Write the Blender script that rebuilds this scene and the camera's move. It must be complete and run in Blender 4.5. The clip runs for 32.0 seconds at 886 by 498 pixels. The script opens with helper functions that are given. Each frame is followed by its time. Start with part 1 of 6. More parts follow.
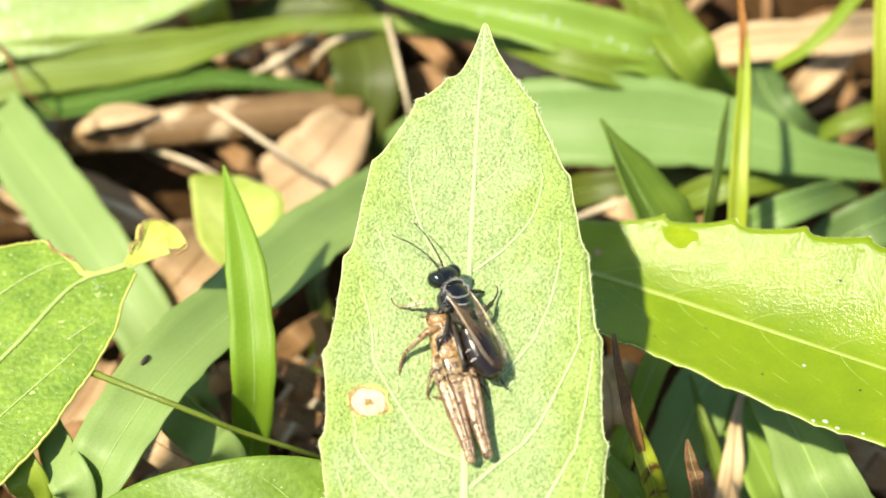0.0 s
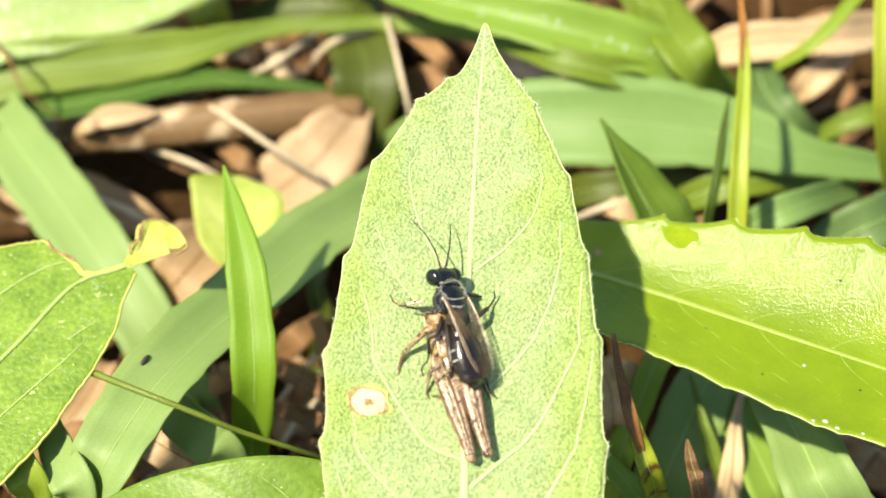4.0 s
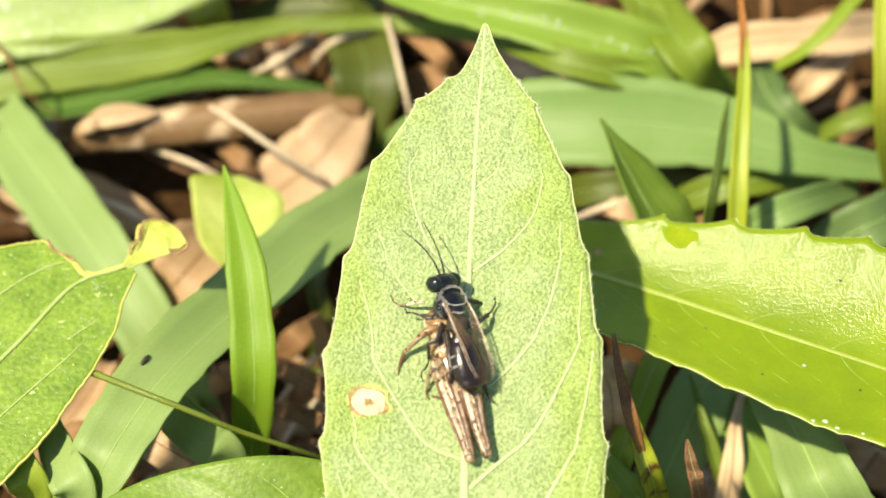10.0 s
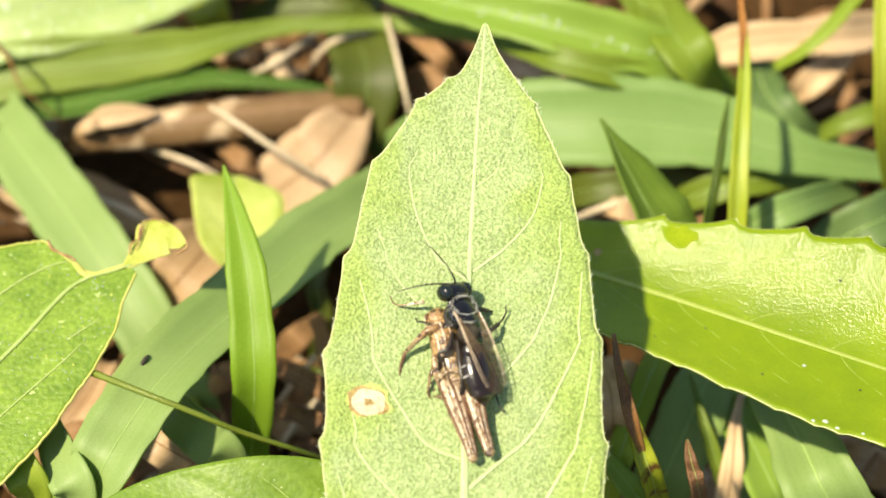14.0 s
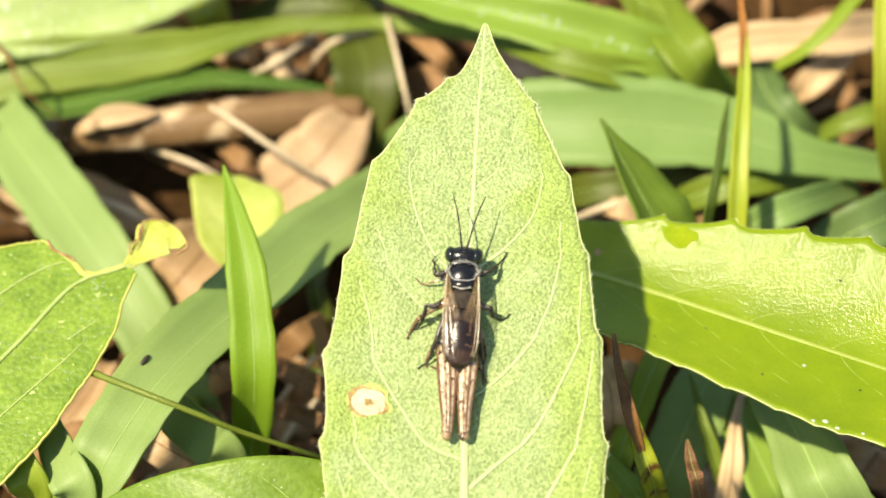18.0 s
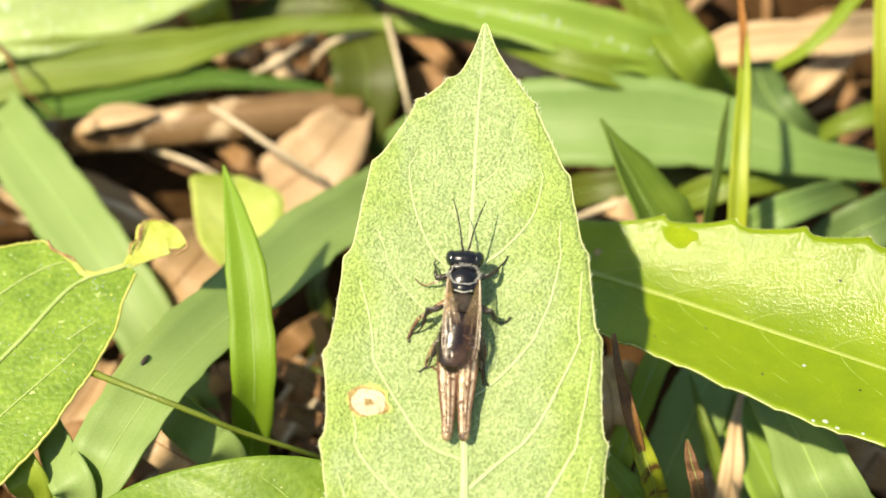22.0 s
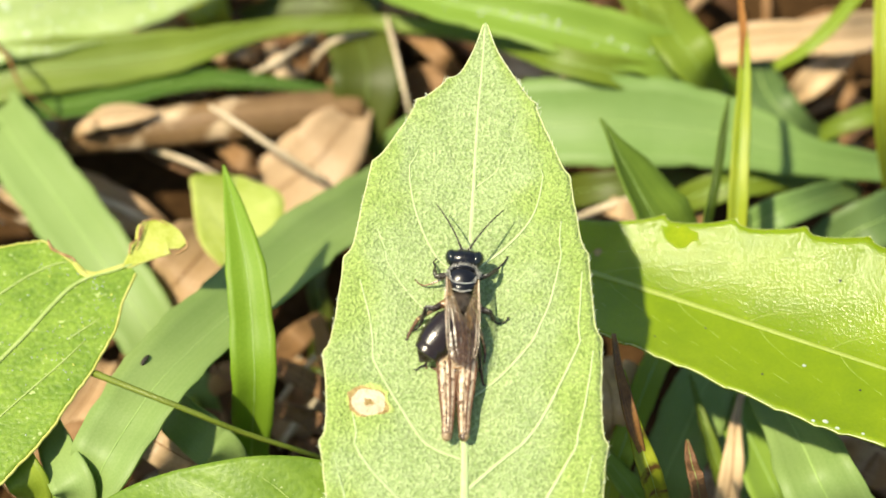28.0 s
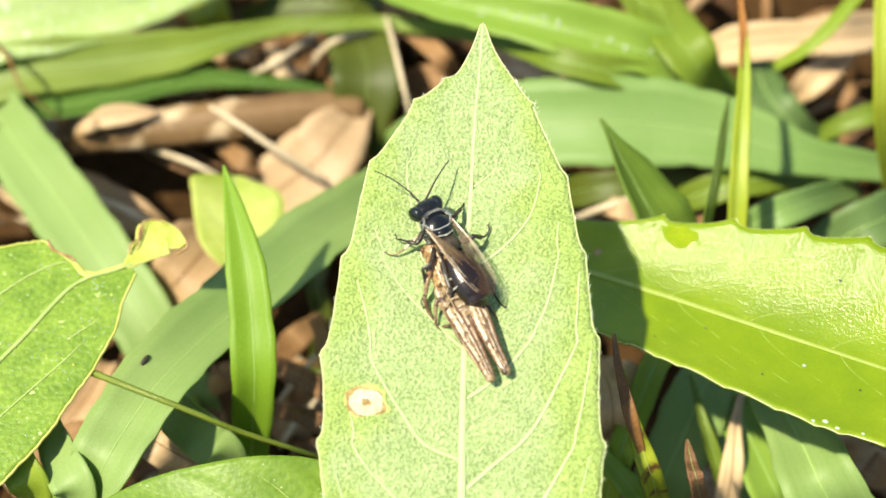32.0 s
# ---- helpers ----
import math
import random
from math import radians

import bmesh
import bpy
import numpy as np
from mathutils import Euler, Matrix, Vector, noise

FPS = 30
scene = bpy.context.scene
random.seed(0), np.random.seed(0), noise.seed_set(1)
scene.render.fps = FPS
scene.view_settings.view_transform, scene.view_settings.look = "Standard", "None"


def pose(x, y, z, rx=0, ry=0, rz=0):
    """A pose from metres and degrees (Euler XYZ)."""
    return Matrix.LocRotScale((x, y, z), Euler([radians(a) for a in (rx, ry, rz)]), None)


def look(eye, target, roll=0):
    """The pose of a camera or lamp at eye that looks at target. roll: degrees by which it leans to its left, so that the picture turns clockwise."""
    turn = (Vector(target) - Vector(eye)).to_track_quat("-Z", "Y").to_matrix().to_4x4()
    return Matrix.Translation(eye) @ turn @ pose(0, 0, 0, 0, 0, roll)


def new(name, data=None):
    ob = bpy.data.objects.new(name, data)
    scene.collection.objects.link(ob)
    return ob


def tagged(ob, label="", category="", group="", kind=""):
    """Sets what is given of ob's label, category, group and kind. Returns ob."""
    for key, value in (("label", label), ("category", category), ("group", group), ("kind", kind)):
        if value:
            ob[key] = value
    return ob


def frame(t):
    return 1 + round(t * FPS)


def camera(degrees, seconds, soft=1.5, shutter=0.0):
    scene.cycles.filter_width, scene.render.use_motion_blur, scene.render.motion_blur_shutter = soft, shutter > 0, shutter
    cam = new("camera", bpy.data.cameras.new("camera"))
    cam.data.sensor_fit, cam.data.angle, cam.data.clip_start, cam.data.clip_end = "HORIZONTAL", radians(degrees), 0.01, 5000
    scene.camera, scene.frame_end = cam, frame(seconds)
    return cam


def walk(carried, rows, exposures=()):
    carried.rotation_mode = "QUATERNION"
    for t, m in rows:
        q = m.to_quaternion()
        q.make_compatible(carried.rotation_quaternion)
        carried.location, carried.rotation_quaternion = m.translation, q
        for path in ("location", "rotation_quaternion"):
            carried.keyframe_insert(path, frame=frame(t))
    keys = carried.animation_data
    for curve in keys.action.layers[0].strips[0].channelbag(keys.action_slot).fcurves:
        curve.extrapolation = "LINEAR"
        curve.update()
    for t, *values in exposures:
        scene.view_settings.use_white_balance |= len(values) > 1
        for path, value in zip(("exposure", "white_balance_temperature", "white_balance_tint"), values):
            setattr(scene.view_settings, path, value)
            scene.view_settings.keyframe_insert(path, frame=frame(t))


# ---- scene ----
MM = 0.001

# camera: held still above the leaf, looking down at a slant
cam = camera(40, 32.0, soft=1.5)
EYE = (0.0, -49.07 * MM, 133.5 * MM)
AIM = (0.0, 0.0, 55.0 * MM)
walk(cam, [(0, look(EYE, AIM)), (32, look(EYE, AIM))],
     exposures=[(0, 0.81, 6800, 8), (6, 0.81, 6800, 8), (9, 0.74, 7100, 10), (12, 0.60, 7150, 10), (13, 0.65, 7150, 10), (18, 0.70, 7350, 10), (19, 0.75, 7350, 10),
                (20, 0.59, 7400, 10), (21, 0.65, 7400, 10), (22, 0.67, 7400, 10), (24, 0.66, 7400, 10), (25, 0.56, 7350, 10), (28, 0.58, 7000, 8), (30, 0.71, 6750, 6.5), (32, 0.75, 6750, 6.5)])
cam.data.dof.use_dof = True
cam.data.dof.focus_distance = 0.0955
cam.data.dof.aperture_fstop = 25.0

# daylight: sun high on the left, open sky
SUN_DIR = Vector((-0.43, -0.136, 0.895)).normalized()
world = bpy.data.worlds.new("sky")
scene.world = world
world.use_nodes = True
wn = world.node_tree.nodes
sky = wn.new("ShaderNodeTexSky")
sky.sky_type = "NISHITA"
sky.sun_disc = False
sky.sun_elevation = math.asin(SUN_DIR.z)
sky.sun_rotation = math.atan2(SUN_DIR.x, SUN_DIR.y)
wn["Background"].inputs["Strength"].default_value = 0.112
world.node_tree.links.new(sky.outputs[0], wn["Background"].inputs["Color"])
sun_data = bpy.data.lights.new("sun", "SUN")
sun_data.energy = 5.0
sun_data.angle = radians(1.8)
sun_data.color = (1.0, 0.93, 0.74)
sun = new("sun", sun_data)
sun.matrix_world = look(tuple(SUN_DIR), (0, 0, 0))


# ---- materials ----
def shade(name, dark, light, scale=300, rough=0.5, spec=0.5, transl=0.0, bump=0.0, bscale=4000,
          stripes=0.0, fleck=None, fleck_scale=1500, fleck_cut=0.68, fleck_soft=0.06, fine=0.35, voro=False, alpha=1.0,
          coat=0.0, sheen=0.0, vary=0.0, deep=0.0003, net=0.0, net_scale=2000, worm=0.0, rim=None, coat_rough=0.03, grain=0.0, grain_scale=4000):
    """Two-scale colour, optional stripes along the uv, flecks, bump and light coming through."""
    m = bpy.data.materials.new(name)
    m.use_nodes = True
    n, k = m.node_tree.nodes, m.node_tree.links
    bsdf, out = n["Principled BSDF"], n["Material Output"]
    co = n.new("ShaderNodeTexCoord")
    big = n.new("ShaderNodeTexNoise")
    big.inputs["Scale"].default_value = scale
    big.inputs["Detail"].default_value = 5
    k.new(co.outputs["Object"], big.inputs["Vector"])
    small = n.new("ShaderNodeTexVoronoi" if voro else "ShaderNodeTexNoise")
    small.inputs["Scale"].default_value = bscale
    k.new(co.outputs["Object"], small.inputs["Vector"])
    fac = n.new("ShaderNodeMix")
    fac.inputs[0].default_value = fine
    k.new(big.outputs[0], fac.inputs[2])
    k.new(small.outputs[0], fac.inputs[3])
    level = fac.outputs[0]
    if stripes:
        mp = n.new("ShaderNodeMapping")
        mp.inputs["Scale"].default_value = (26, 0.05, 1)
        k.new(co.outputs["UV"], mp.inputs["Vector"])
        st = n.new("ShaderNodeTexNoise")
        st.inputs["Scale"].default_value = 1.0
        st.inputs["Detail"].default_value = 3
        k.new(mp.outputs[0], st.inputs["Vector"])
        mix = n.new("ShaderNodeMix")
        mix.inputs[0].default_value = stripes
        k.new(level, mix.inputs[2])
        k.new(st.outputs[0], mix.inputs[3])
        level = mix.outputs[0]
    ramp = n.new("ShaderNodeValToRGB")
    ramp.color_ramp.elements[0].position = 0.32
    ramp.color_ramp.elements[1].position = 0.68
    ramp.color_ramp.elements[0].color = (*dark, 1)
    ramp.color_ramp.elements[1].color = (*light, 1)
    k.new(level, ramp.inputs[0])
    colour = ramp.outputs[0]
    if fleck:
        fn = n.new("ShaderNodeTexNoise")
        fn.inputs["Scale"].default_value = fleck_scale
        fn.inputs["Detail"].default_value = 2 if fleck_soft < 0.1 else 8
        k.new(co.outputs["Object"], fn.inputs["Vector"])
        fr = n.new("ShaderNodeValToRGB")
        fr.color_ramp.elements[0].position = fleck_cut
        fr.color_ramp.elements[1].position = fleck_cut + fleck_soft
        k.new(fn.outputs[0], fr.inputs[0])
        fm = n.new("ShaderNodeMix")
        fm.data_type = "RGBA"
        k.new(fr.outputs[0], fm.inputs[0])
        k.new(colour, fm.inputs[6])
        fm.inputs[7].default_value = (*fleck, 1)
        colour = fm.outputs[2]
    if net:
        warp = n.new("ShaderNodeTexNoise")
        warp.inputs["Scale"].default_value = net_scale * 0.7
        k.new(co.outputs["Object"], warp.inputs["Vector"])
        shift = n.new("ShaderNodeMix")
        shift.data_type = "VECTOR"
        shift.inputs[0].default_value = 0.00045
        k.new(co.outputs["Object"], shift.inputs[4])
        k.new(warp.outputs["Color"], shift.inputs[5])
        cells = n.new("ShaderNodeTexVoronoi")
        cells.feature = "DISTANCE_TO_EDGE"
        cells.inputs["Scale"].default_value = net_scale
        k.new(shift.outputs[1], cells.inputs["Vector"])
        lines = n.new("ShaderNodeMapRange")
        lines.inputs[1].default_value = 0.02
        lines.inputs[2].default_value = 0.16
        lines.inputs[3].default_value = 1 - net
        lines.inputs[4].default_value = 1 + net * 0.25
        k.new(cells.outputs["Distance"], lines.inputs[0])
        tone = n.new("ShaderNodeHueSaturation")
        k.new(lines.outputs[0], tone.inputs["Value"])
        k.new(colour, tone.inputs["Color"])
        colour = tone.outputs[0]
    if worm:
        # the down lies in short winding tufts with green grooves between them
        wv = n.new("ShaderNodeTexNoise")
        wv.inputs["Scale"].default_value = 2300
        wv.inputs["Detail"].default_value = 1
        k.new(co.outputs["Object"], wv.inputs["Vector"])
        fold_ = n.new("ShaderNodeMath")
        fold_.operation = "SUBTRACT"
        fold_.inputs[1].default_value = 0.5
        k.new(wv.outputs[0], fold_.inputs[0])
        size_ = n.new("ShaderNodeMath")
        size_.operation = "ABSOLUTE"
        k.new(fold_.outputs[0], size_.inputs[0])
        groove = n.new("ShaderNodeMapRange")
        groove.interpolation_type = "SMOOTHSTEP"
        groove.inputs[1].default_value = 0.0
        groove.inputs[2].default_value = 0.085
        groove.inputs[3].default_value = 1 - worm
        groove.inputs[4].default_value = 1 + worm * 0.22
        k.new(size_.outputs[0], groove.inputs[0])
        tuft = n.new("ShaderNodeHueSaturation")
        k.new(groove.outputs[0], tuft.inputs["Value"])
        k.new(colour, tuft.inputs["Color"])
        colour = tuft.outputs[0]
    if rim:
        # the down thins out towards the edge and the tip, and the greener skin shows
        uvs = n.new("ShaderNodeSeparateXYZ")
        k.new(co.outputs["UV"], uvs.inputs[0])
        def calc(op, a, b):
            node = n.new("ShaderNodeMath")
            node.operation = op
            for slot, value in enumerate((a, b)):
                if isinstance(value, (int, float)):
                    node.inputs[slot].default_value = value
                else:
                    k.new(value, node.inputs[slot])
            return node.outputs[0]
        blot = n.new("ShaderNodeTexNoise")
        blot.inputs["Scale"].default_value = 190
        blot.inputs["Detail"].default_value = 4
        k.new(co.outputs["Object"], blot.inputs["Vector"])
        across = calc("ABSOLUTE", calc("SUBTRACT", uvs.outputs[0], 0.47), 0)
        reach = calc("MAXIMUM", calc("MULTIPLY", across, 2.0), calc("MULTIPLY", calc("SUBTRACT", uvs.outputs[1], 0.42), 1.0))
        reach = calc("ADD", reach, calc("MULTIPLY", calc("SUBTRACT", blot.outputs[0], 0.5), 1.5))
        step = n.new("ShaderNodeMapRange")
        step.interpolation_type = "SMOOTHSTEP"
        step.inputs[1].default_value = 0.45
        step.inputs[2].default_value = 1.05
        step.inputs[4].default_value = 0.72
        k.new(reach, step.inputs[0])
        rm = n.new("ShaderNodeMix")
        rm.data_type = "RGBA"
        rm.blend_type = "MULTIPLY"
        k.new(step.outputs[0], rm.inputs[0])
        k.new(colour, rm.inputs[6])
        rm.inputs[7].default_value = (*rim, 1)
        colour = rm.outputs[2]
    if vary:
        info = n.new("ShaderNodeObjectInfo")
        span = n.new("ShaderNodeMapRange")
        span.inputs[3].default_value = 1 - vary
        span.inputs[4].default_value = 1 + vary
        k.new(info.outputs["Random"], span.inputs[0])
        hsv = n.new("ShaderNodeHueSaturation")
        k.new(span.outputs[0], hsv.inputs["Value"])
        k.new(colour, hsv.inputs["Color"])
        colour = hsv.outputs[0]
    k.new(colour, bsdf.inputs["Base Color"])
    bsdf.inputs["Roughness"].default_value = rough
    bsdf.inputs["Specular IOR Level"].default_value = spec
    bsdf.inputs["Coat Weight"].default_value = coat
    bsdf.inputs["Coat Roughness"].default_value = coat_rough
    bsdf.inputs["Coat IOR"].default_value = 1.6 if grain else 1.5
    bsdf.inputs["Sheen Weight"].default_value = sheen
    bsdf.inputs["Alpha"].default_value = alpha
    if bump:
        b = n.new("ShaderNodeBump")
        b.inputs["Strength"].default_value = bump
        b.inputs["Distance"].default_value = deep
        k.new(level if stripes else small.outputs[0], b.inputs["Height"])
        k.new(b.outputs[0], bsdf.inputs["Normal"])
    if grain:
        # fine grain of the waxy top layer alone
        gn = n.new("ShaderNodeTexNoise")
        gn.inputs["Scale"].default_value = grain_scale
        gn.inputs["Detail"].default_value = 3
        k.new(co.outputs["Object"], gn.inputs["Vector"])
        gb = n.new("ShaderNodeBump")
        gb.inputs["Strength"].default_value = grain
        gb.inputs["Distance"].default_value = 0.0003
        k.new(gn.outputs[0], gb.inputs["Height"])
        k.new(gb.outputs[0], bsdf.inputs["Coat Normal"])
    if transl:
        tr = n.new("ShaderNodeBsdfTranslucent")
        k.new(colour, tr.inputs["Color"])
        ms = n.new("ShaderNodeMixShader")
        ms.inputs[0].default_value = transl
        k.new(bsdf.outputs[0], ms.inputs[1])
        k.new(tr.outputs[0], ms.inputs[2])
        k.new(ms.outputs[0], out.inputs["Surface"])
    return m


LEAF_PALE = shade("downy_leaf", (0.32, 0.45, 0.15), (0.635, 0.765, 0.375), 330, 0.55, 0.35, 0.38, 1.0, 4400, fine=0.78, deep=0.00028, worm=0.21,
                  sheen=0.3, rim=(0.86, 0.92, 0.42))
LEAF_VEIN = shade("leaf_vein", (0.53, 0.66, 0.30), (0.66, 0.77, 0.42), 900, 0.5, 0.4, 0.3, 0.3)
DEEP_VEIN = shade("speckled_leaf_vein", (0.36, 0.49, 0.12), (0.50, 0.61, 0.22), 900, 0.5, 0.4, 0.3, 0.3)
LEAF_GLOSS = shade("glossy_leaf", (0.168, 0.266, 0.001), (0.268, 0.374, 0.003), 150, 0.6, 0.15, 0.3, fine=0.2, coat=0.72, coat_rough=0.22, grain=0.32, grain_scale=4000,
                   fleck=(0.29, 0.40, 0.006), fleck_scale=1500, fleck_cut=0.66, fleck_soft=0.12)
GLOSS_VEIN = shade("glossy_leaf_vein", (0.36, 0.46, 0.07), (0.46, 0.55, 0.13), 900, 0.5, 0.5, 0.3, 0.3)
LEAF_DEEP = shade("speckled_leaf", (0.12, 0.235, 0.014), (0.31, 0.46, 0.055), 330, 0.42, 0.5, 0.3, 0.42, 2200, fine=0.42, deep=0.00022, net=0.09, net_scale=1500,
                  fleck=(0.50, 0.62, 0.22), fleck_scale=1500, fleck_cut=0.67)
LEAF_LOW = shade("low_leaf", (0.11, 0.21, 0.016), (0.235, 0.36, 0.045), 330, 0.45, 0.4, 0.3, 0.3, 2200, fine=0.4, deep=0.0002, fleck=(0.55, 0.62, 0.30), fleck_scale=1900, fleck_cut=0.70)
LEAF_YELLOW = shade("yellowed_leaf", (0.42, 0.48, 0.05), (0.62, 0.66, 0.18), 500, 0.5, 0.4, 0.35, 0.3)
LEAF_SEEDLING = shade("seedling_leaf", (0.36, 0.46, 0.035), (0.66, 0.73, 0.24), 200, 0.5, 0.4, 0.4, 0.3)
LEAF_WORN = shade("worn_leaf", (0.20, 0.31, 0.006), (0.34, 0.42, 0.012), 700, 0.75, 0.2, 0.3, 0.4)
MARGIN = shade("leaf_margin", (0.55, 0.62, 0.25), (0.70, 0.72, 0.38), 1200, 0.6, 0.3, 0.2)
MARGIN_YELLOW = shade("yellowed_margin", (0.52, 0.53, 0.10), (0.68, 0.66, 0.22), 900, 0.6, 0.3, 0.25)
MARGIN_DRY = shade("dry_margin", (0.16, 0.075, 0.03), (0.50, 0.33, 0.15), 1500, 0.7, 0.3)
GRASS = shade("grass_green", (0.18, 0.30, 0.034), (0.28, 0.41, 0.062), 70, 0.5, 0.4, 0.35, 0.12, 5000, 0.22, vary=0.12)
GRASS_LIGHT = shade("grass_light", (0.22, 0.33, 0.022), (0.38, 0.48, 0.05), 70, 0.5, 0.4, 0.4, 0.12, 5000, 0.22, vary=0.1)
GRASS_FRESH = shade("grass_fresh", (0.17, 0.32, 0.016), (0.28, 0.44, 0.04), 70, 0.5, 0.4, 0.4, 0.1, 5000, 0.15)
GRASS_PALE = shade("grass_pale", (0.225, 0.35, 0.090), (0.345, 0.47, 0.16), 70, 0.5, 0.4, 0.35, 0.12, 5000, 0.22, vary=0.06)
GRASS_DARK = shade("grass_dark", (0.08, 0.145, 0.012), (0.18, 0.27, 0.03), 70, 0.5, 0.4, 0.3, 0.12, 5000, 0.45, vary=0.15)
GRASS_BLUE = shade("grass_blue", (0.17, 0.295, 0.07), (0.27, 0.405, 0.125), 70, 0.5, 0.4, 0.35, 0.12, 5000, 0.22)
GRASS_MOSS = shade("grass_moss", (0.13, 0.20, 0.014), (0.23, 0.315, 0.032), 70, 0.5, 0.4, 0.35, 0.12, 5000, 0.22, vary=0.1)
# darker grass copy: the shade on this blade is put into its colour
GRASS_SHADED = shade("grass_shaded", (0.05, 0.115, 0.014), (0.11, 0.205, 0.03), 70, 0.45, 0.4, 0.3, 0.12, 5000, 0.45)
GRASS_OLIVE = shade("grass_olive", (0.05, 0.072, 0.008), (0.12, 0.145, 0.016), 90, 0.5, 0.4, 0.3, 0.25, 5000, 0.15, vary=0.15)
GRASS_YELLOW = shade("grass_yellow", (0.30, 0.38, 0.02), (0.50, 0.52, 0.05), 200, 0.42, 0.5, 0.35, 0.25, 5000, 0.5)
GRASS_TURN = shade("grass_turning", (0.27, 0.37, 0.02), (0.45, 0.50, 0.045), 200, 0.42, 0.5, 0.35, 0.2, 5000, 0.4)
GRASS_TEAL = shade("grass_teal", (0.085, 0.155, 0.044), (0.17, 0.26, 0.08), 70, 0.5, 0.4, 0.3, 0.12, 5000, 0.2)
GRASS_DEW = shade("grass_dewy", (0.36, 0.49, 0.14), (0.53, 0.64, 0.27), 160, 0.28, 0.7, 0.3, 0.5, 3500, 0.35,
                  fleck=(0.7, 0.78, 0.62), fleck_scale=1100, fleck_cut=0.64)
RIB = shade("grass_rib", (0.30, 0.46, 0.12), (0.42, 0.58, 0.20), 400, 0.42, 0.5, 0.2, 0.2)
WITHER = shade("withering_blade", (0.20, 0.27, 0.01), (0.40, 0.42, 0.03), 300, 0.5, 0.4, 0.3, 0.3, 4000, 0.4,
               fleck=(0.10, 0.045, 0.012), fleck_scale=420, fleck_cut=0.54, fleck_soft=0.1)
RUST = shade("rusted_tip", (0.16, 0.05, 0.012), (0.42, 0.19, 0.04), 900, 0.6, 0.3, 0.1, 0.4)
BROWN_BLADE = shade("browned_blade", (0.07, 0.026, 0.009), (0.32, 0.155, 0.04), 500, 0.5, 0.4, 0.05, 0.5, 4000, 0.4)
DEAD = shade("dead_leaf", (0.31, 0.18, 0.085), (0.58, 0.40, 0.225), 110, 0.6, 0.35, 0.12, 0.5, 2500, 0.28, vary=0.12)
DEAD_PALE = shade("bleached_leaf", (0.46, 0.30, 0.15), (0.72, 0.53, 0.33), 140, 0.5, 0.45, 0.12, 0.5, 2500, 0.5, vary=0.1)
DEAD_TAN = shade("tan_leaf", (0.34, 0.215, 0.11), (0.60, 0.43, 0.265), 120, 0.5, 0.4, 0.12, 0.5, 2500, 0.3)
DEAD_MID = shade("brown_leaf", (0.19, 0.095, 0.036), (0.38, 0.215, 0.095), 130, 0.6, 0.35, 0.12, 0.6, 2500, 0.5, vary=0.12)
# dark base stands for shade over the roll, pale flecks for sun spots
DEAD_ROLL_SHADED = shade("shaded_rolled_leaf", (0.10, 0.052, 0.020), (0.27, 0.165, 0.075), 90, 0.5, 0.4, 0.12, 0.5, 2200, 0.3, fleck=(0.66, 0.50, 0.32), fleck_scale=160, fleck_cut=0.60, fleck_soft=0.1)
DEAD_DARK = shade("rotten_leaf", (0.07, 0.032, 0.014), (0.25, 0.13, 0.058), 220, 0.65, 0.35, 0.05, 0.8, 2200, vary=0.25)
STRAW = shade("straw", (0.52, 0.40, 0.24), (0.78, 0.65, 0.47), 350, 0.5, 0.45, 0.1, 0.4, 3000, 0.5, vary=0.12)
STEM = shade("green_stem", (0.10, 0.145, 0.012), (0.19, 0.235, 0.028), 300, 0.45, 0.5, 0.1, 0.3)
SOIL = shade("soil", (0.016, 0.008, 0.003), (0.085, 0.045, 0.018), 220, 1.0, 0.05, 0.0, 1.0, 1400, fine=0.5)
DEW = shade("dew_drop", (0.75, 0.8, 0.75), (0.9, 0.95, 0.9), 900, 0.05, 0.6, alpha=0.35)
DOWN = shade("leaf_down", (0.7, 0.75, 0.55), (0.85, 0.88, 0.72), 900, 0.6, 0.4, 0.3)
SPOT_PALE = shade("dead_tissue", (0.50, 0.36, 0.22), (0.74, 0.64, 0.46), 1300, 0.7, 0.3, 0.1, 0.5)
SPOT_HALO = shade("spot_halo", (0.40, 0.50, 0.12), (0.52, 0.62, 0.21), 1500, 0.65, 0.3, 0.2, 0.6)
SPOT_RIM = shade("spot_rim", (0.20, 0.115, 0.04), (0.48, 0.37, 0.14), 1500, 0.7, 0.3, 0.1, 0.5)
CHITIN = shade("black_cuticle", (0.004, 0.004, 0.005), (0.007, 0.007, 0.008), 2500, 0.25, 0.6, 0, 0.05, 9000)
EYE_MAT = shade("compound_eye", (0.004, 0.006, 0.006), (0.012, 0.016, 0.016), 3000, 0.16, 0.55, 0, 0.03, 22000, voro=True)
SILVER = shade("silver_down", (0.48, 0.47, 0.42), (0.86, 0.84, 0.77), 4500, 0.55, 0.5, 0, 0.8, 16000)
SILVER_THIN = shade("thin_silver_down", (0.10, 0.095, 0.085), (0.62, 0.60, 0.54), 5200, 0.5, 0.5, 0, 0.8, 14000, fine=0.6)
CHITIN_DULL = shade("dull_cuticle", (0.010, 0.010, 0.011), (0.05, 0.048, 0.045), 4500, 0.55, 0.5, 0, 0.6, 12000)
CHITIN_REAR = shade("rough_cuticle", (0.010, 0.007, 0.005), (0.075, 0.050, 0.030), 3500, 0.42, 0.5, 0, 0.8, 9000)
CHITIN_BROWN = shade("brown_black_cuticle", (0.007, 0.004, 0.003), (0.020, 0.011, 0.007), 900, 0.24, 0.6, 0, 0.08, 9000)
